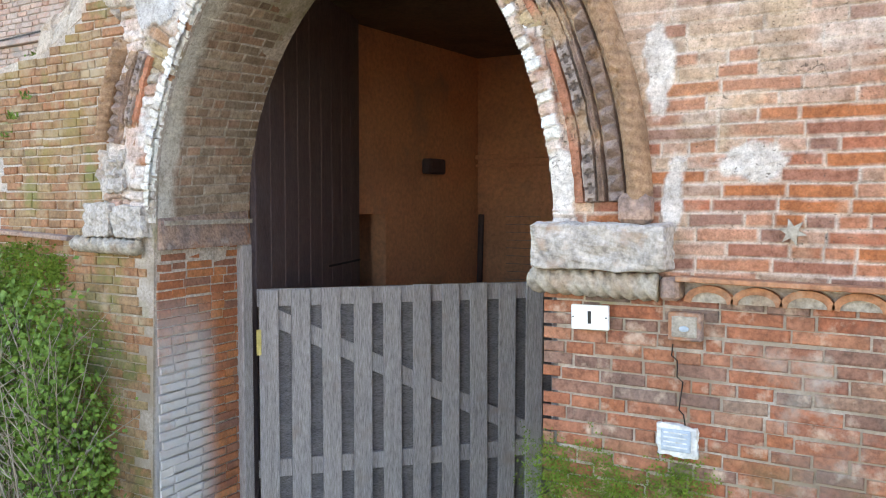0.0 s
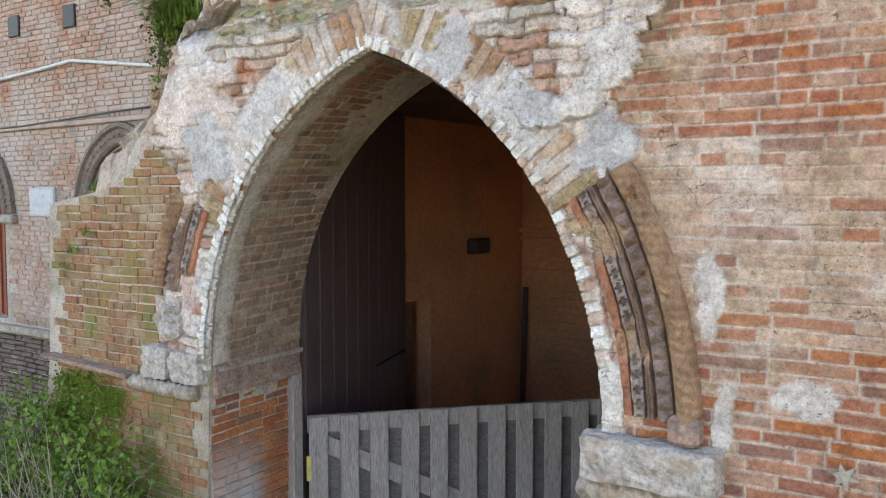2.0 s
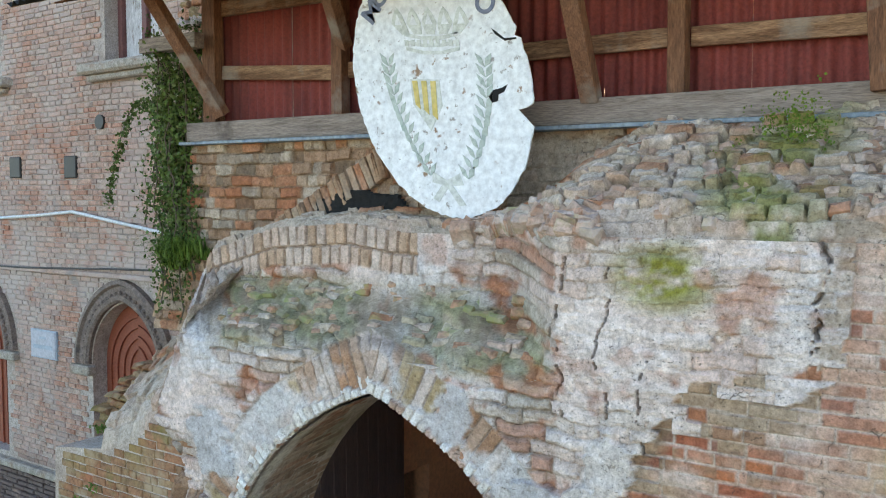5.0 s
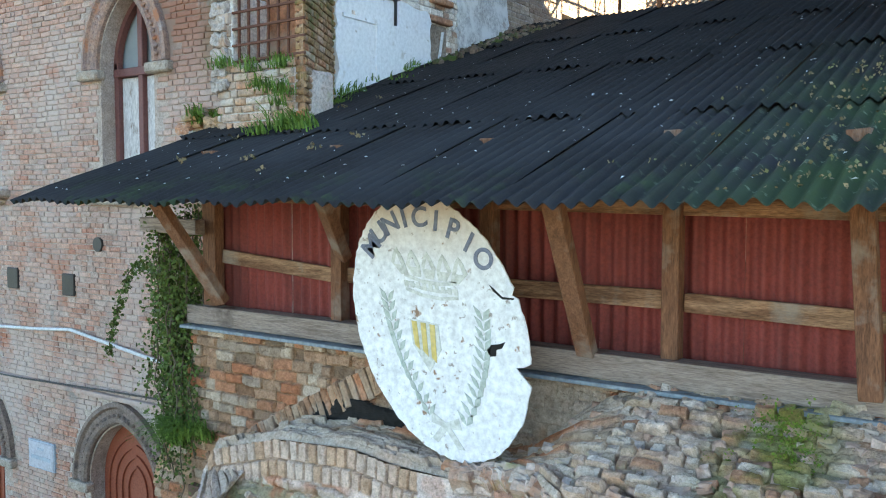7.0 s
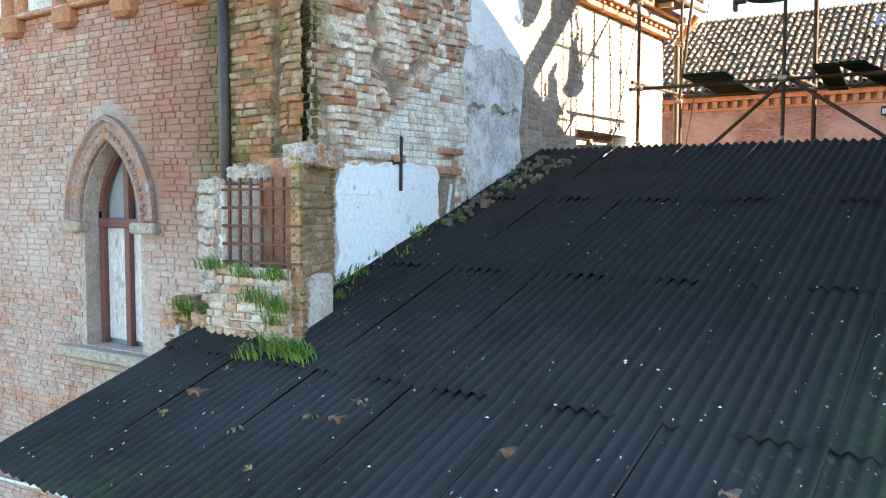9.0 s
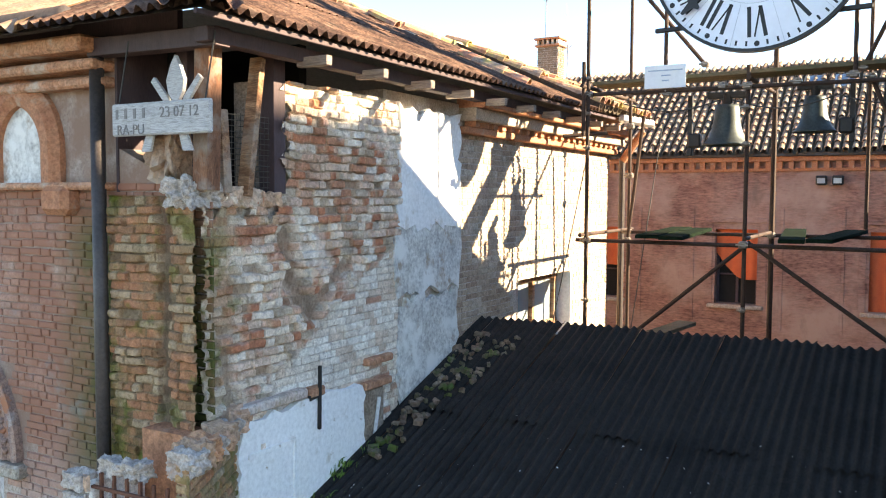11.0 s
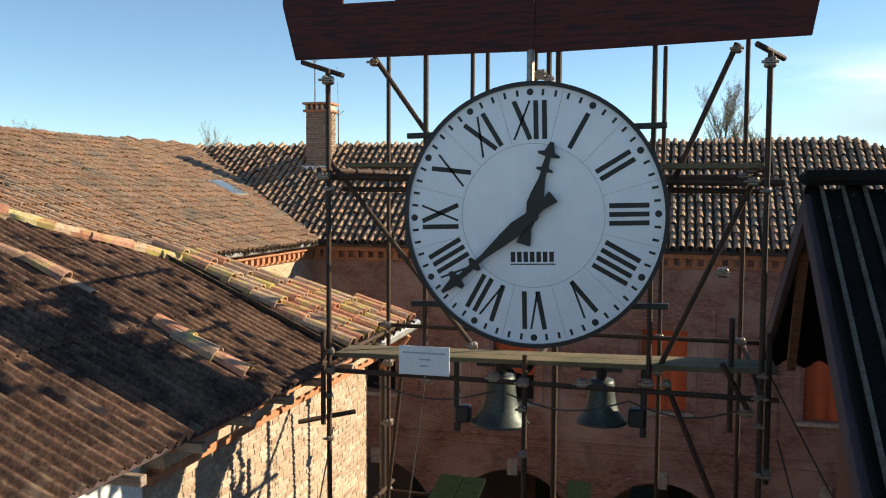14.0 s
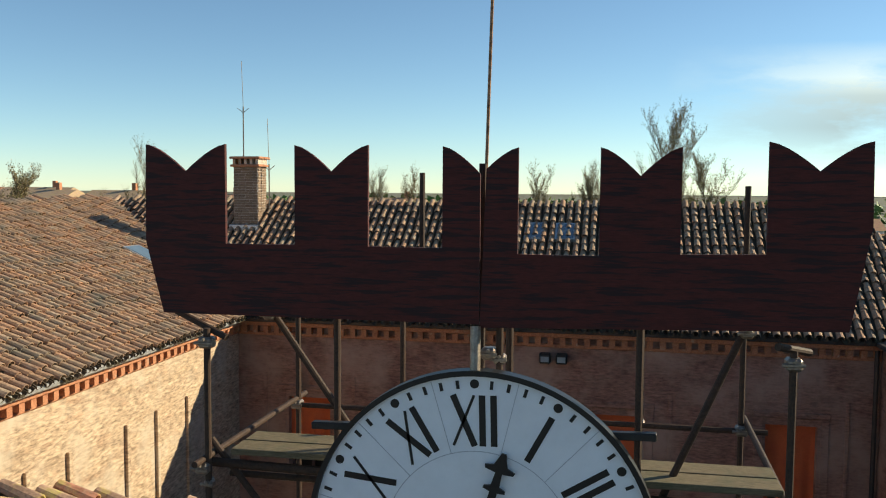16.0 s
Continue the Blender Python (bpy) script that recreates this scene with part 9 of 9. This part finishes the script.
        put(part("element", tube(bmesh.new(), (x, 33.0, z1 - 1.7), (x + 0.2 * s, 33.0, z1 - 1.55), 0.012, 5), M["clamp_metal"], a))
skyg = surface("skylight_glass", [(0.10, 0.15, 0.20), (0.14, 0.19, 0.24)], grain=3, grain_amt=0.1, bump=0, rough=0.08, spec=0.8)


def skylight(c, u, v, w, h):
    e = empty("skylight", c, "small roof skylight with grey frame", "skylight", group="roof skylights")
    c, u, v = Vector(c), Vector(u).normalized(), Vector(v).normalized()
    n = u.cross(v).normalized()
    n = n if n.z > 0 else -n
    sq = lambda a, b: [(-a, -b), (a, -b), (a, b), (-a, b)]
    put(part("frame", prism(bmesh.new(), sq(w / 2 + 0.06, h / 2 + 0.06), c + n * 0.08, u, v, n, 0.10), M["zinc"], e))
    put(part("pane", prism(bmesh.new(), sq(w / 2, h / 2), c + n * 0.17, u, v, n, 0.02), skyg, e))
    return e


skylight((-16.18, 29.7, 13.55), (0, 1, 0), (-7.3, 0, 3.29), 0.75, 1.0)
for x in (-4.67, -3.74):
    skylight((x, 32.62, 14.32), (1, 0, 0), (0, 4.7, 3.29), 0.5, 0.7)
fl = empty("floodlight", (-3.8, YF - 0.2, 11.1), "pair of small dark floodlights under the eave", "floodlight")
for x in (-4.05, -3.6):
    put(boxed("housing", (x - 0.15, YF - 0.3, 11.0), (x + 0.15, YF - 0.05, 11.28), M["black_metal"], fl, 0.03))
    put(boxed("lens", (x - 0.11, YF - 0.31, 11.05), (x + 0.11, YF - 0.3, 11.2), glass, fl, 0))
dp = empty("downpipe", (-5.6, 15.25, 8.0), "brown metal downpipe at the house corner", "pipe")
put(part("pipe", tube(bmesh.new(), (-5.62, 15.2, 3.0), (-5.62, 15.2, 11.2), 0.05, 10), M["copper_pipe"], dp))
put(part("elbow", tube(bmesh.new(), (-5.62, 15.2, 11.18), (-5.3, 15.25, 11.65), 0.06, 10), M["terracotta_trim"], dp))
fp = empty("flagpole", (-3.06, 11.94, 14.6), "slender pale flagpole rising behind the board", "flagpole")
put(part("socket", tube(bmesh.new(), (-3.06, 11.97, 14.4), (-3.06, 11.97, 15.88), 0.026, 8), M["steel_tube"], fp))
put(part("pole", tube(bmesh.new(), (-3.05, 11.99, 15.5), (-2.97, 11.99, 18.6), 0.011, 8), M["wood_rail"], fp))
for a, b in (((-4.98, 11.9, 11.3), (-5.5, 11.5, 8.0)), ((-4.4, 13.1, 11.6), (-4.7, 12.6, 8.4)), ((-0.95, 11.9, 11.5), (-0.2, 13.5, 9.0)), ((-1.0, 12.0, 12.0), (0.3, 15.0, 9.5))):
    cable("guy_wire", [a, b], 0.007, "cable_dark", "thin slack guy wire tied to the scaffold")
for i, (a, b, c) in enumerate(((-4.6, -3.4, 11.74), (-3.3, -2.2, 11.72), (-2.2, -1.2, 11.73))):
    cable("bell_cable", [(a + (b - a) * k / 8, 12.0, c - 0.12 * math.sin(math.pi * k / 8)) for k in range(9)], 0.008, "cable_dark", "loose electric cable draped along the tube")

# ---- plants ----


def blades(name, places, n, h, spread, mat, seed, label, droop=0.4, width=0.008, lean=(0, -0.3, 0)):
    """Tufts of grass: many tapering, bending blades round each place."""
    r = random.Random(seed)
    vv, ff = [], []
    for p in places:
        p = Vector(p) + Vector((r.gauss(0, spread * 0.7), r.gauss(0, spread * 0.4), r.gauss(0, spread * 0.25)))
        h_p = h * r.uniform(0.55, 1.35)
        for _ in range(int(n * r.uniform(0.35, 1.2))):
            b = p + Vector((r.gauss(0, spread * 0.55), r.gauss(0, spread * 0.35), r.uniform(-0.03, 0.02)))
            a = r.uniform(0, 2 * math.pi)
            hh = h_p * r.uniform(0.2, 1.15) * (0.55 + 0.45 * r.random())
            d = Vector((math.cos(a), math.sin(a), 0)) * r.uniform(0.1, droop) + Vector(lean)
            s = Vector((-math.sin(a), math.cos(a), 0)) * width * r.uniform(0.6, 1.3)
            k = len(vv)
            for t in (0, 0.4, 0.75):
                q = b + Vector((0, 0, hh * t * (1 - 0.45 * t * droop * 2))) + d * (hh * t * t)
                vv += [q - s * (1 - t * 0.7), q + s * (1 - t * 0.7)]
            vv.append(b + Vector((0, 0, hh * (1 - 0.45 * droop * 2))) + d * hh)
            ff += [(k, k + 1, k + 3, k + 2), (k + 2, k + 3, k + 5, k + 4), (k + 4, k + 5, k + 6)]
    return tagged(mesh_object(name, vv, ff, M[mat]), label, "grass", kind="stuff")


def leaves(vv, ff, p, r, size, flat=None):
    d = Vector((r.gauss(0, 1), r.gauss(0, 1) - 0.4, r.gauss(0, 0.8))).normalized()
    u = d.cross(Vector((r.gauss(0, 1), r.gauss(0, 1), r.gauss(0, 1)))).normalized()
    w = d.cross(u) * 0.5
    s = size * r.uniform(0.5, 1.3)
    k = len(vv)
    vv += [p, p + (u * 0.5 + w) * s * 0.8, p + u * s + d * s * 0.2, p + (u * 0.5 - w) * s * 0.8]
    ff.append((k, k + 1, k + 2, k + 3))


class Stems:
    """Collects tapering rods for the stems of a plant."""

    def __init__(self):
        self.v, self.f = [], []

    def rod(self, a, b, r, seg=4, r2=None):
        d = (Vector(b) - Vector(a)).normalized()
        s = d.cross(Vector((0.3, 0.8, 0.2))).normalized()
        t = d.cross(s)
        k = len(self.v)
        for p, q in ((Vector(a), r), (Vector(b), r if r2 is None else r2)):
            self.v += [p + (s * math.cos(6.2832 * i / seg) + t * math.sin(6.2832 * i / seg)) * q for i in range(seg)]
        self.f += [(k + i, k + (i + 1) % seg, k + seg + (i + 1) % seg, k + seg + i) for i in range(seg)]


def plant(name, label, category, seed, build, mats=("leaf", "twig")):
    """A plant: a leaf mesh and a stem mesh under one thing; build(r, leaf lists, stem bmesh) fills them."""
    e = empty(name, (0, 0, 0), label, category)
    r = random.Random(seed)
    vv, ff, bm = [], [], Stems()
    build(r, vv, ff, bm)
    if vv:
        mesh_object("foliage", vv, ff, M[mats[0]], e)["kind"] = "stuff"
    mesh_object("stem", bm.v, bm.f, M[mats[1]], e)["kind"] = "stuff"
    return e


def bush(r, vv, ff, bm):
    for _ in range(70):
        x, z = r.uniform(-6.6, -4.75), 0.0
        top = lerp_at([(-6.6, 1.5), (-6.1, 2.0), (-5.6, 2.05), (-5.2, 1.75), (-4.75, 1.2)], x) * r.uniform(0.5, 1.0)
        p = Vector((x, r.uniform(3.2, 3.5), 0.0))
        q = p
        for k in range(5):
            n2 = q + Vector((r.uniform(-0.10, 0.10), r.uniform(-0.06, 0.05), top / 5))
            bm.rod(q, n2, 0.006 * (1 - k * 0.13), 4)
            q = n2
            for _ in range(int(30 * (k + 1) / 3)):
                leaves(vv, ff, q + Vector((r.gauss(0, 0.10), r.gauss(0, 0.07), r.gauss(0, 0.12))), r, 0.042)


plant("wall_bush", "overgrown green bush against the brick wall", "bush", 1, bush, ("grass", "twig"))


def dry(r, vv, ff, bm):
    for _ in range(330):
        p = Vector((r.uniform(-6.7, -4.85), r.uniform(2.98, 3.4), r.uniform(0.0, 1.3)))
        d = Vector((r.gauss(0, 0.5), r.gauss(-0.1, 0.2), r.uniform(0.2, 1.0))).normalized()
        q = p + d * r.uniform(0.3, 0.9)
        bm.rod(p, q, r.uniform(0.003, 0.007), 4, 0.002)


plant("dry_brush", "tangle of dry pale twigs at the wall's foot", "brush", 2, dry, ("leaf", "dry_stem"))


def vine(r, vv, ff, bm):
    for s in range(34):
        x, y, z = r.uniform(-6.15, -5.72), r.uniform(4.5, 4.75), r.uniform(6.0, 6.7)
        p = Vector((x, y, z))
        end = r.uniform(4.3, 5.2)
        while p.z > end:
            q = p + Vector((r.gauss(0, 0.03) + 0.004, r.gauss(0, 0.02), -0.12))
            bm.rod(p, q, 0.006, 4)
            for _ in range(24):
                leaves(vv, ff, p + Vector((r.gauss(0, 0.06), r.gauss(0, 0.05), r.gauss(0, 0.06))), r, 0.036)
            p = q
    # an arching spray that hangs in front of the house
    p = Vector((-6.4, 4.9, 5.9))
    for i in range(22):
        a = i / 21
        q = Vector((-6.4 - 0.95 * a, 4.9, 5.9 + 0.35 * math.sin(a * 3.0) - 0.62 * a * a * a))
        bm.rod(p, q, 0.005, 4)
        for _ in range(34 if a < 0.8 else 60):
            leaves(vv, ff, q + Vector((r.gauss(0, 0.02), r.gauss(0, 0.02), -abs(r.gauss(0, 0.06)))), r, 0.035)
        p = q


plant("hanging_vine", "dark green vine hanging beside the timber front", "vine", 3, vine)
blades("grass_tuft", [(-5.92 + 0.07 * i, 4.50, 4.72 + 0.07 * (i % 3)) for i in range(6)], 260, 0.60, 0.11, "grass", 4, "long green grass hanging from the broken wall", 0.9, 0.006)
blades("grass_tuft", [(-6.1 + 0.13 * i + 0.03 * math.sin(i * 5), 5.36, 7.96 + 0.03 * math.sin(i * 3)) for i in range(7)], 60, 0.20, 0.10, "grass", 5, "green grass growing under the iron grille", 0.5)
blades("grass_tuft", [roof_pt(-5.52 + 0.09 * i, 5.20 + 0.05 * math.sin(i * 4), 0.03) for i in range(6)], 90, 0.40, 0.12, "grass", 6, "green grass at the edge of the corrugated roof", 0.5)
blades("grass_tuft", [roof_pt(-5.62, 6.0 + 0.22 * i, 0.04) for i in range(10)], 50, 0.2, 0.12, "grass", 7, "grass along the plastered wall's foot", 0.5, lean=(0.3, -0.1, 0))
blades("grass_tuft", [(-6.0 + 0.1 * i, 3.75 + 0.12 * (i % 4), 3.45 + 0.03 * (i % 4)) for i in range(9)], 60, 0.16, 0.08, "grass", 8, "short grass on the broken wall top", 0.6)
blades("grass_tuft", [(-1.75 + 0.11 * i, 3.52, 0.95 + 0.12 * math.sin(i * 1.7)) for i in range(9)], 12, 0.10, 0.09, "grass", 9, "small weeds sprouting from the brick joints", 0.9)
blades("grass_tuft", [roof_pt(0.05 + 0.1 * i, 6.4 + 0.08 * i, 0.03) for i in range(7)], 70, 0.2, 0.10, "grass", 10, "grass growing on the mossy corrugated roof", 0.6)
blades("grass_tuft", [(-5.62 + 0.07 * i, 5.30, 7.78 - 0.04 * i) for i in range(5)], 80, 0.42, 0.09, "grass", 13, "long green grass hanging below the grille", 0.9, 0.006)
blades("grass_tuft", [(-6.85 + 0.08 * i, 5.52, 7.52 + 0.03 * (i % 3)) for i in range(5)], 60, 0.26, 0.08, "grass", 14, "green tuft on the broken corner bricks", 0.8)
blades("grass_tuft", [(-5.9 + 0.12 * i, 3.55, 2.9 + 0.12 * (i % 3)) for i in range(3)], 40, 0.14, 0.05, "grass", 12, "small grass tuft in the wall", 0.9)


def moss_on(name, places, seed, label, size=0.03):
    r = random.Random(seed)
    vv, ff = [], []
    for p, k in places:
        for _ in range(k):
            q = Vector(p) + Vector((r.gauss(0, 0.07), r.uniform(-0.006, 0.008), r.gauss(0, 0.05)))
            for _ in range(6):
                leaves(vv, ff, q + Vector((r.gauss(0, 0.012), 0, r.gauss(0, 0.012))), r, size)
    return tagged(mesh_object(name, vv, ff, M["moss"]), label, "moss", kind="stuff")


rm = random.Random(77)
moss_on("moss", [((rm.uniform(-1.72, -0.9), 3.582, rm.uniform(0.6, 1.25)), 60) for _ in range(46)], 1, "bright moss on the foot of the wall", 0.011)
moss_on("moss", [((rm.uniform(-5.9, -4.7), 3.568, rm.uniform(0.5, 1.6)), 24) for _ in range(40)], 2, "bright moss on the brickwork beside the bush", 0.014)
moss_on("moss", [((rm.uniform(-6.3, -5.25), 3.56, rm.uniform(1.25, 2.05)), 45) for _ in range(46)], 5, "thick bright moss cushions on the brickwork", 0.020)
moss_on("moss", [((rm.uniform(-5.35, -4.85), 3.565, rm.uniform(0.2, 1.2)), 30) for _ in range(30)], 6, "moss creeping down the wall foot", 0.017)
moss_on("moss", [((rm.gauss(-1.0, 0.13), 4.35 - 0.3 * rm.random(), rm.uniform(5.2, 5.7)), 20) for _ in range(22)], 3, "dark moss on the broken wall top", 0.016)

# leaf litter, feathers and stones on the roof
r = random.Random(8)
vv, ff = [], []
for _ in range(420):
    x, y = r.uniform(-6.3, 1.5), r.uniform(3.6, 9.0)
    p = roof_pt(x, y, 0.035)
    a = r.uniform(0, 6.28)
    s = r.choice((0.004, 0.006, 0.009))
    k = len(vv)
    d, e = Vector((math.cos(a), math.sin(a), 0.4 * math.sin(a))), Vector((-math.sin(a), math.cos(a), 0.4 * math.cos(a)))
    vv += [p - d * s * 1.6, p - e * s * 0.6 + Vector((0, 0, 0.006)), p + d * s * 1.6, p + e * s * 0.6 + Vector((0, 0, 0.003))]
    ff.append((k, k + 1, k + 2, k + 3))
tagged(mesh_object("feather_litter", vv, ff, M["enamel"]), "tiny white feathers and droppings on the roof", "litter", kind="stuff")
vv, ff = [], []
for _ in range(900):
    x = min(2.5, r.gauss(0.1, 0.65))
    y = r.uniform(3.55, 6.2) if r.random() < 0.7 else r.uniform(3.6, 9)
    if x < -1.9:
        continue
    x = round(x / PITCH) * PITCH + PITCH * 0.5 + r.gauss(0, 0.012)
    for _ in range(3):
        leaves(vv, ff, roof_pt(x, y, 0.02) + Vector((r.gauss(0, 0.015), r.gauss(0, 0.02), 0.012)), r, 0.022)
for x, y in ((-5.5, 4.9), (-4.7, 4.3), (-4.3, 4.0), (-4.35, 4.55), (-5.3, 5.3), (-5.2, 5.9), (-5.0, 6.2), (-5.5, 4.3), (-4.1, 4.8)):
    for _ in range(9):
        leaves(vv, ff, roof_pt(x, y, 0.03) + Vector((r.gauss(0, 0.025), r.gauss(0, 0.03), 0.015)), r, 0.032)
tagged(mesh_object("leaf_litter", vv, ff, M["leaf_dry"]), "fallen leaves and moss cushions lying in the roof furrows", "litter", kind="stuff")
bk = Bricks(66, wear=0.35)
for _ in range(120):
    y = r.uniform(7.9, 10.2)
    p = roof_pt(-5.55 + r.uniform(-0.15, 0.35) * (y - 7.2) / 2, y, 0.03)
    bk.add(p, (math.cos(y * 9), math.sin(y * 9), 0.2), (0.3, -0.3, 1), r.uniform(0.04, 0.10), r.uniform(0.03, 0.06), r.uniform(0.03, 0.07), r.uniform(-1, 1), up=None)
rub = empty("rubble_heap", (0, 0, 0), "broken brick rubble at the roof's upper edge", "rubble", kind="stuff")
bk.finish(rub, M["roof_rubble"], stuff_name="rubble_pieces")


bk = Bricks(67, wear=0.3)
for i in range(9):
    for j in range(9 - abs(i - 6) if i < 6 else 9):
        z = 3.30 + 0.072 * j
        x = -6.65 + 0.095 * i + (0.05 if j % 2 else 0)
        if z < 3.62 + 0.68 * (i / 8) ** 2 + bk.rng.uniform(-0.04, 0.04):
            bk.add((x, 4.42 + bk.rng.uniform(-0.03, 0.03), z), (1, bk.rng.uniform(-0.1, 0.1), 0), (0, -1, 0), bk.rng.uniform(0.10, 0.17), 0.062, bk.rng.uniform(0.15, 0.2), bk.rng.uniform(-0.06, 0.06), single=True)
bk.finish(upper, M["brick_moss"])
# ---- far trees and village ----
def limb(r, vv, ff, st, p, d, ln, rad, level, leaf_n, lsize):
    """A branch that bends upward, forks into finer ones and carries a few leaves on the finest."""
    n = 5 if level < 2 else 3
    q = p
    for k in range(n):
        d = (d + Vector((r.gauss(0, 0.13), r.gauss(0, 0.13), 0.10 + r.gauss(0, 0.06)))).normalized()
        nq = q + d * (ln / n)
        st.rod(q, nq, rad * (1 - 0.75 * k / n), 4 if level < 2 else 3, rad * (1 - 0.75 * (k + 1) / n))
        if level < 3 and (k > 0 or level > 0):
            for _ in range((4, 4, 3)[level]):
                a = r.uniform(0, 6.283)
                side = Vector((math.cos(a), math.sin(a), r.uniform(0.5, 1.5))).normalized()
                limb(r, vv, ff, st, nq, (side + d * 0.8).normalized(), ln * r.uniform(0.24, 0.42), rad * 0.38, level + 1, leaf_n, lsize)
        if level >= 2:
            for _ in range(leaf_n):
                leaves(vv, ff, q + (nq - q) * r.random() + Vector((r.gauss(0, 0.06), r.gauss(0, 0.06), r.gauss(0, 0.06))), r, lsize)
        q = nq


def bare_tree(r, vv, ff, st, base, height, stems, spread, leaf_n, lsize):
    for s in range(stems):
        a = r.uniform(0, 6.28)
        p = Vector(base) + Vector((math.cos(a), math.sin(a), 0)) * spread * r.random()
        hh = height * r.uniform(0.55, 0.84)
        t = p + Vector((r.gauss(0, 0.2), r.gauss(0, 0.2), hh * 0.45))
        st.rod(p, t, 0.16, 6, 0.12)
        limb(r, vv, ff, st, t, Vector((r.gauss(0, 0.1), r.gauss(0, 0.1), 1)).normalized(), hh * 0.62, 0.085, 0, leaf_n, lsize)


for seed, base, hh, st, sp, ln in ((1, (2.9, 80, 0), 20.4, 3, 1.4, 1), (2, (4.4, 81, 0), 19.4, 2, 1.2, 1), (3, (-7.0, 110, 0), 18.4, 3, 2.0, 1), (4, (-13.0, 108, 0), 18.2, 3, 1.6, 1), (5, (-27.0, 105, 0), 17.0, 2, 4.0, 1), (6, (-43.5, 57, 0), 17.8, 5, 3.0, 2), (7, (-56.0, 91, 0), 18.4, 2, 2.5, 1), (8, (16.0, 85, 0), 15.8, 2, 3.0, 1), (9, (-4.2, 112, 0), 17.9, 2, 1.2, 1)):
    plant("bare_tree", "tall autumn tree with thin bare branches and few leaves", "tree", 100 + seed, lambda r, vv, ff, bm: bare_tree(r, vv, ff, bm, base, hh, st, sp, ln, 0.075), ("leaf_dry", "twig"))
vb = [(-98, 135, 12, 8, 13.6), (-84, 136, 10, 9, 13.4), (-110, 150, 14, 9, 13.8), (-72, 150, 8, 8, 13.0), (-125, 150, 14, 10, 13.6), (-46, 170, 12, 8, 12.4), (34, 160, 12, 9, 9.5), (26, 120, 9, 8, 9.0)]
for i, (x, y, w, d, h) in enumerate(vb):
    e = empty("village_house", (x, y, 0), "distant plastered village house with tiled roof", "house", group="village houses")
    wm = M["plaster_white"] if i % 3 == 0 else M["ochre_wall"] if i % 3 == 1 else M["sun_brick"]
    put(boxed("wall", (x - w / 2, y - d / 2, 0), (x + w / 2, y + d / 2, h), wm, e, 0))
    put(part("roof", prism(bmesh.new(), [(-d / 2 - 0.5, h), (d / 2 + 0.5, h), (0, h + d * 0.2)], (x - w / 2 - 0.4, y, 0), (0, 1, 0), (0, 0, 1), (1, 0, 0), w + 0.8), M["coppi_red"], e))
    put(boxed("chimney", (x + w * 0.2, y, h), (x + w * 0.2 + 0.7, y + 0.7, h + d * 0.2 + 1.2), M["terracotta_trim"], e, 0))
    for k in range(int(w // 3)):
        put(boxed("window", (x - w / 2 + 1.2 + 3 * k, y - d / 2 - 0.03, h - 2.6), (x - w / 2 + 2.2 + 3 * k, y - d / 2 + 0.05, h - 1.2), M["unlit_black"], e, 0))
# low wooded line along the horizon
r = random.Random(9)
vv, ff = [], []
for _ in range(5200):
    a = r.uniform(-1.2, 0.9)
    dist = r.choice((330, 480, 700, 950)) * r.uniform(0.9, 1.1)
    p = Vector((math.sin(a) * dist, math.cos(a) * dist, r.uniform(0, 8) * (0.5 + 0.5 * noise.noise(Vector((a * 14, dist * 0.01, 0))))))
    leaves(vv, ff, p, r, 7.0)
tagged(mesh_object("tree_belt", vv, ff, M["leaf"]), "hazy belts of trees far across the fields", "trees", kind="stuff")

ck = Nodes("far_cloud")
fac = ck.level(ck.noise(0.0022, 7, (1, 1, 3.2), 0.58, shift=0.37), 0.36, 0.58)
top, bot = ck.level(ck.axis(2), 520, 380), ck.level(ck.axis(2), 90, 230)
lft = ck.level(ck.axis(0), 150, 800)
fac = ck.math("MULTIPLY", ck.math("MULTIPLY", fac, top), ck.math("MULTIPLY", bot, lft))
em, tr, mx = ck.n.new("ShaderNodeEmission"), ck.n.new("ShaderNodeBsdfTransparent"), ck.n.new("ShaderNodeMixShader")
ck.link(ck.ramp(ck.level(ck.axis(2), 240, 400), [(0.0, (0.42, 0.55, 0.68)), (0.6, (0.52, 0.66, 0.80)), (1.0, (0.80, 0.95, 1.10))]), em.inputs["Color"])
em.inputs["Strength"].default_value = 0.75
ck.link(fac, mx.inputs[0])
ck.link(tr.outputs[0], mx.inputs[1])
ck.link(em.outputs[0], mx.inputs[2])
ck.link(mx.outputs[0], ck.n["Material Output"].inputs["Surface"])
tagged(mesh_object("backdrop", [(-200, 3100, 60), (2600, 3100, 60), (2600, 3100, 620), (-200, 3100, 620)], [(0, 1, 2, 3)], ck.m), "soft bank of low clouds over the plain", "clouds", kind="structure")
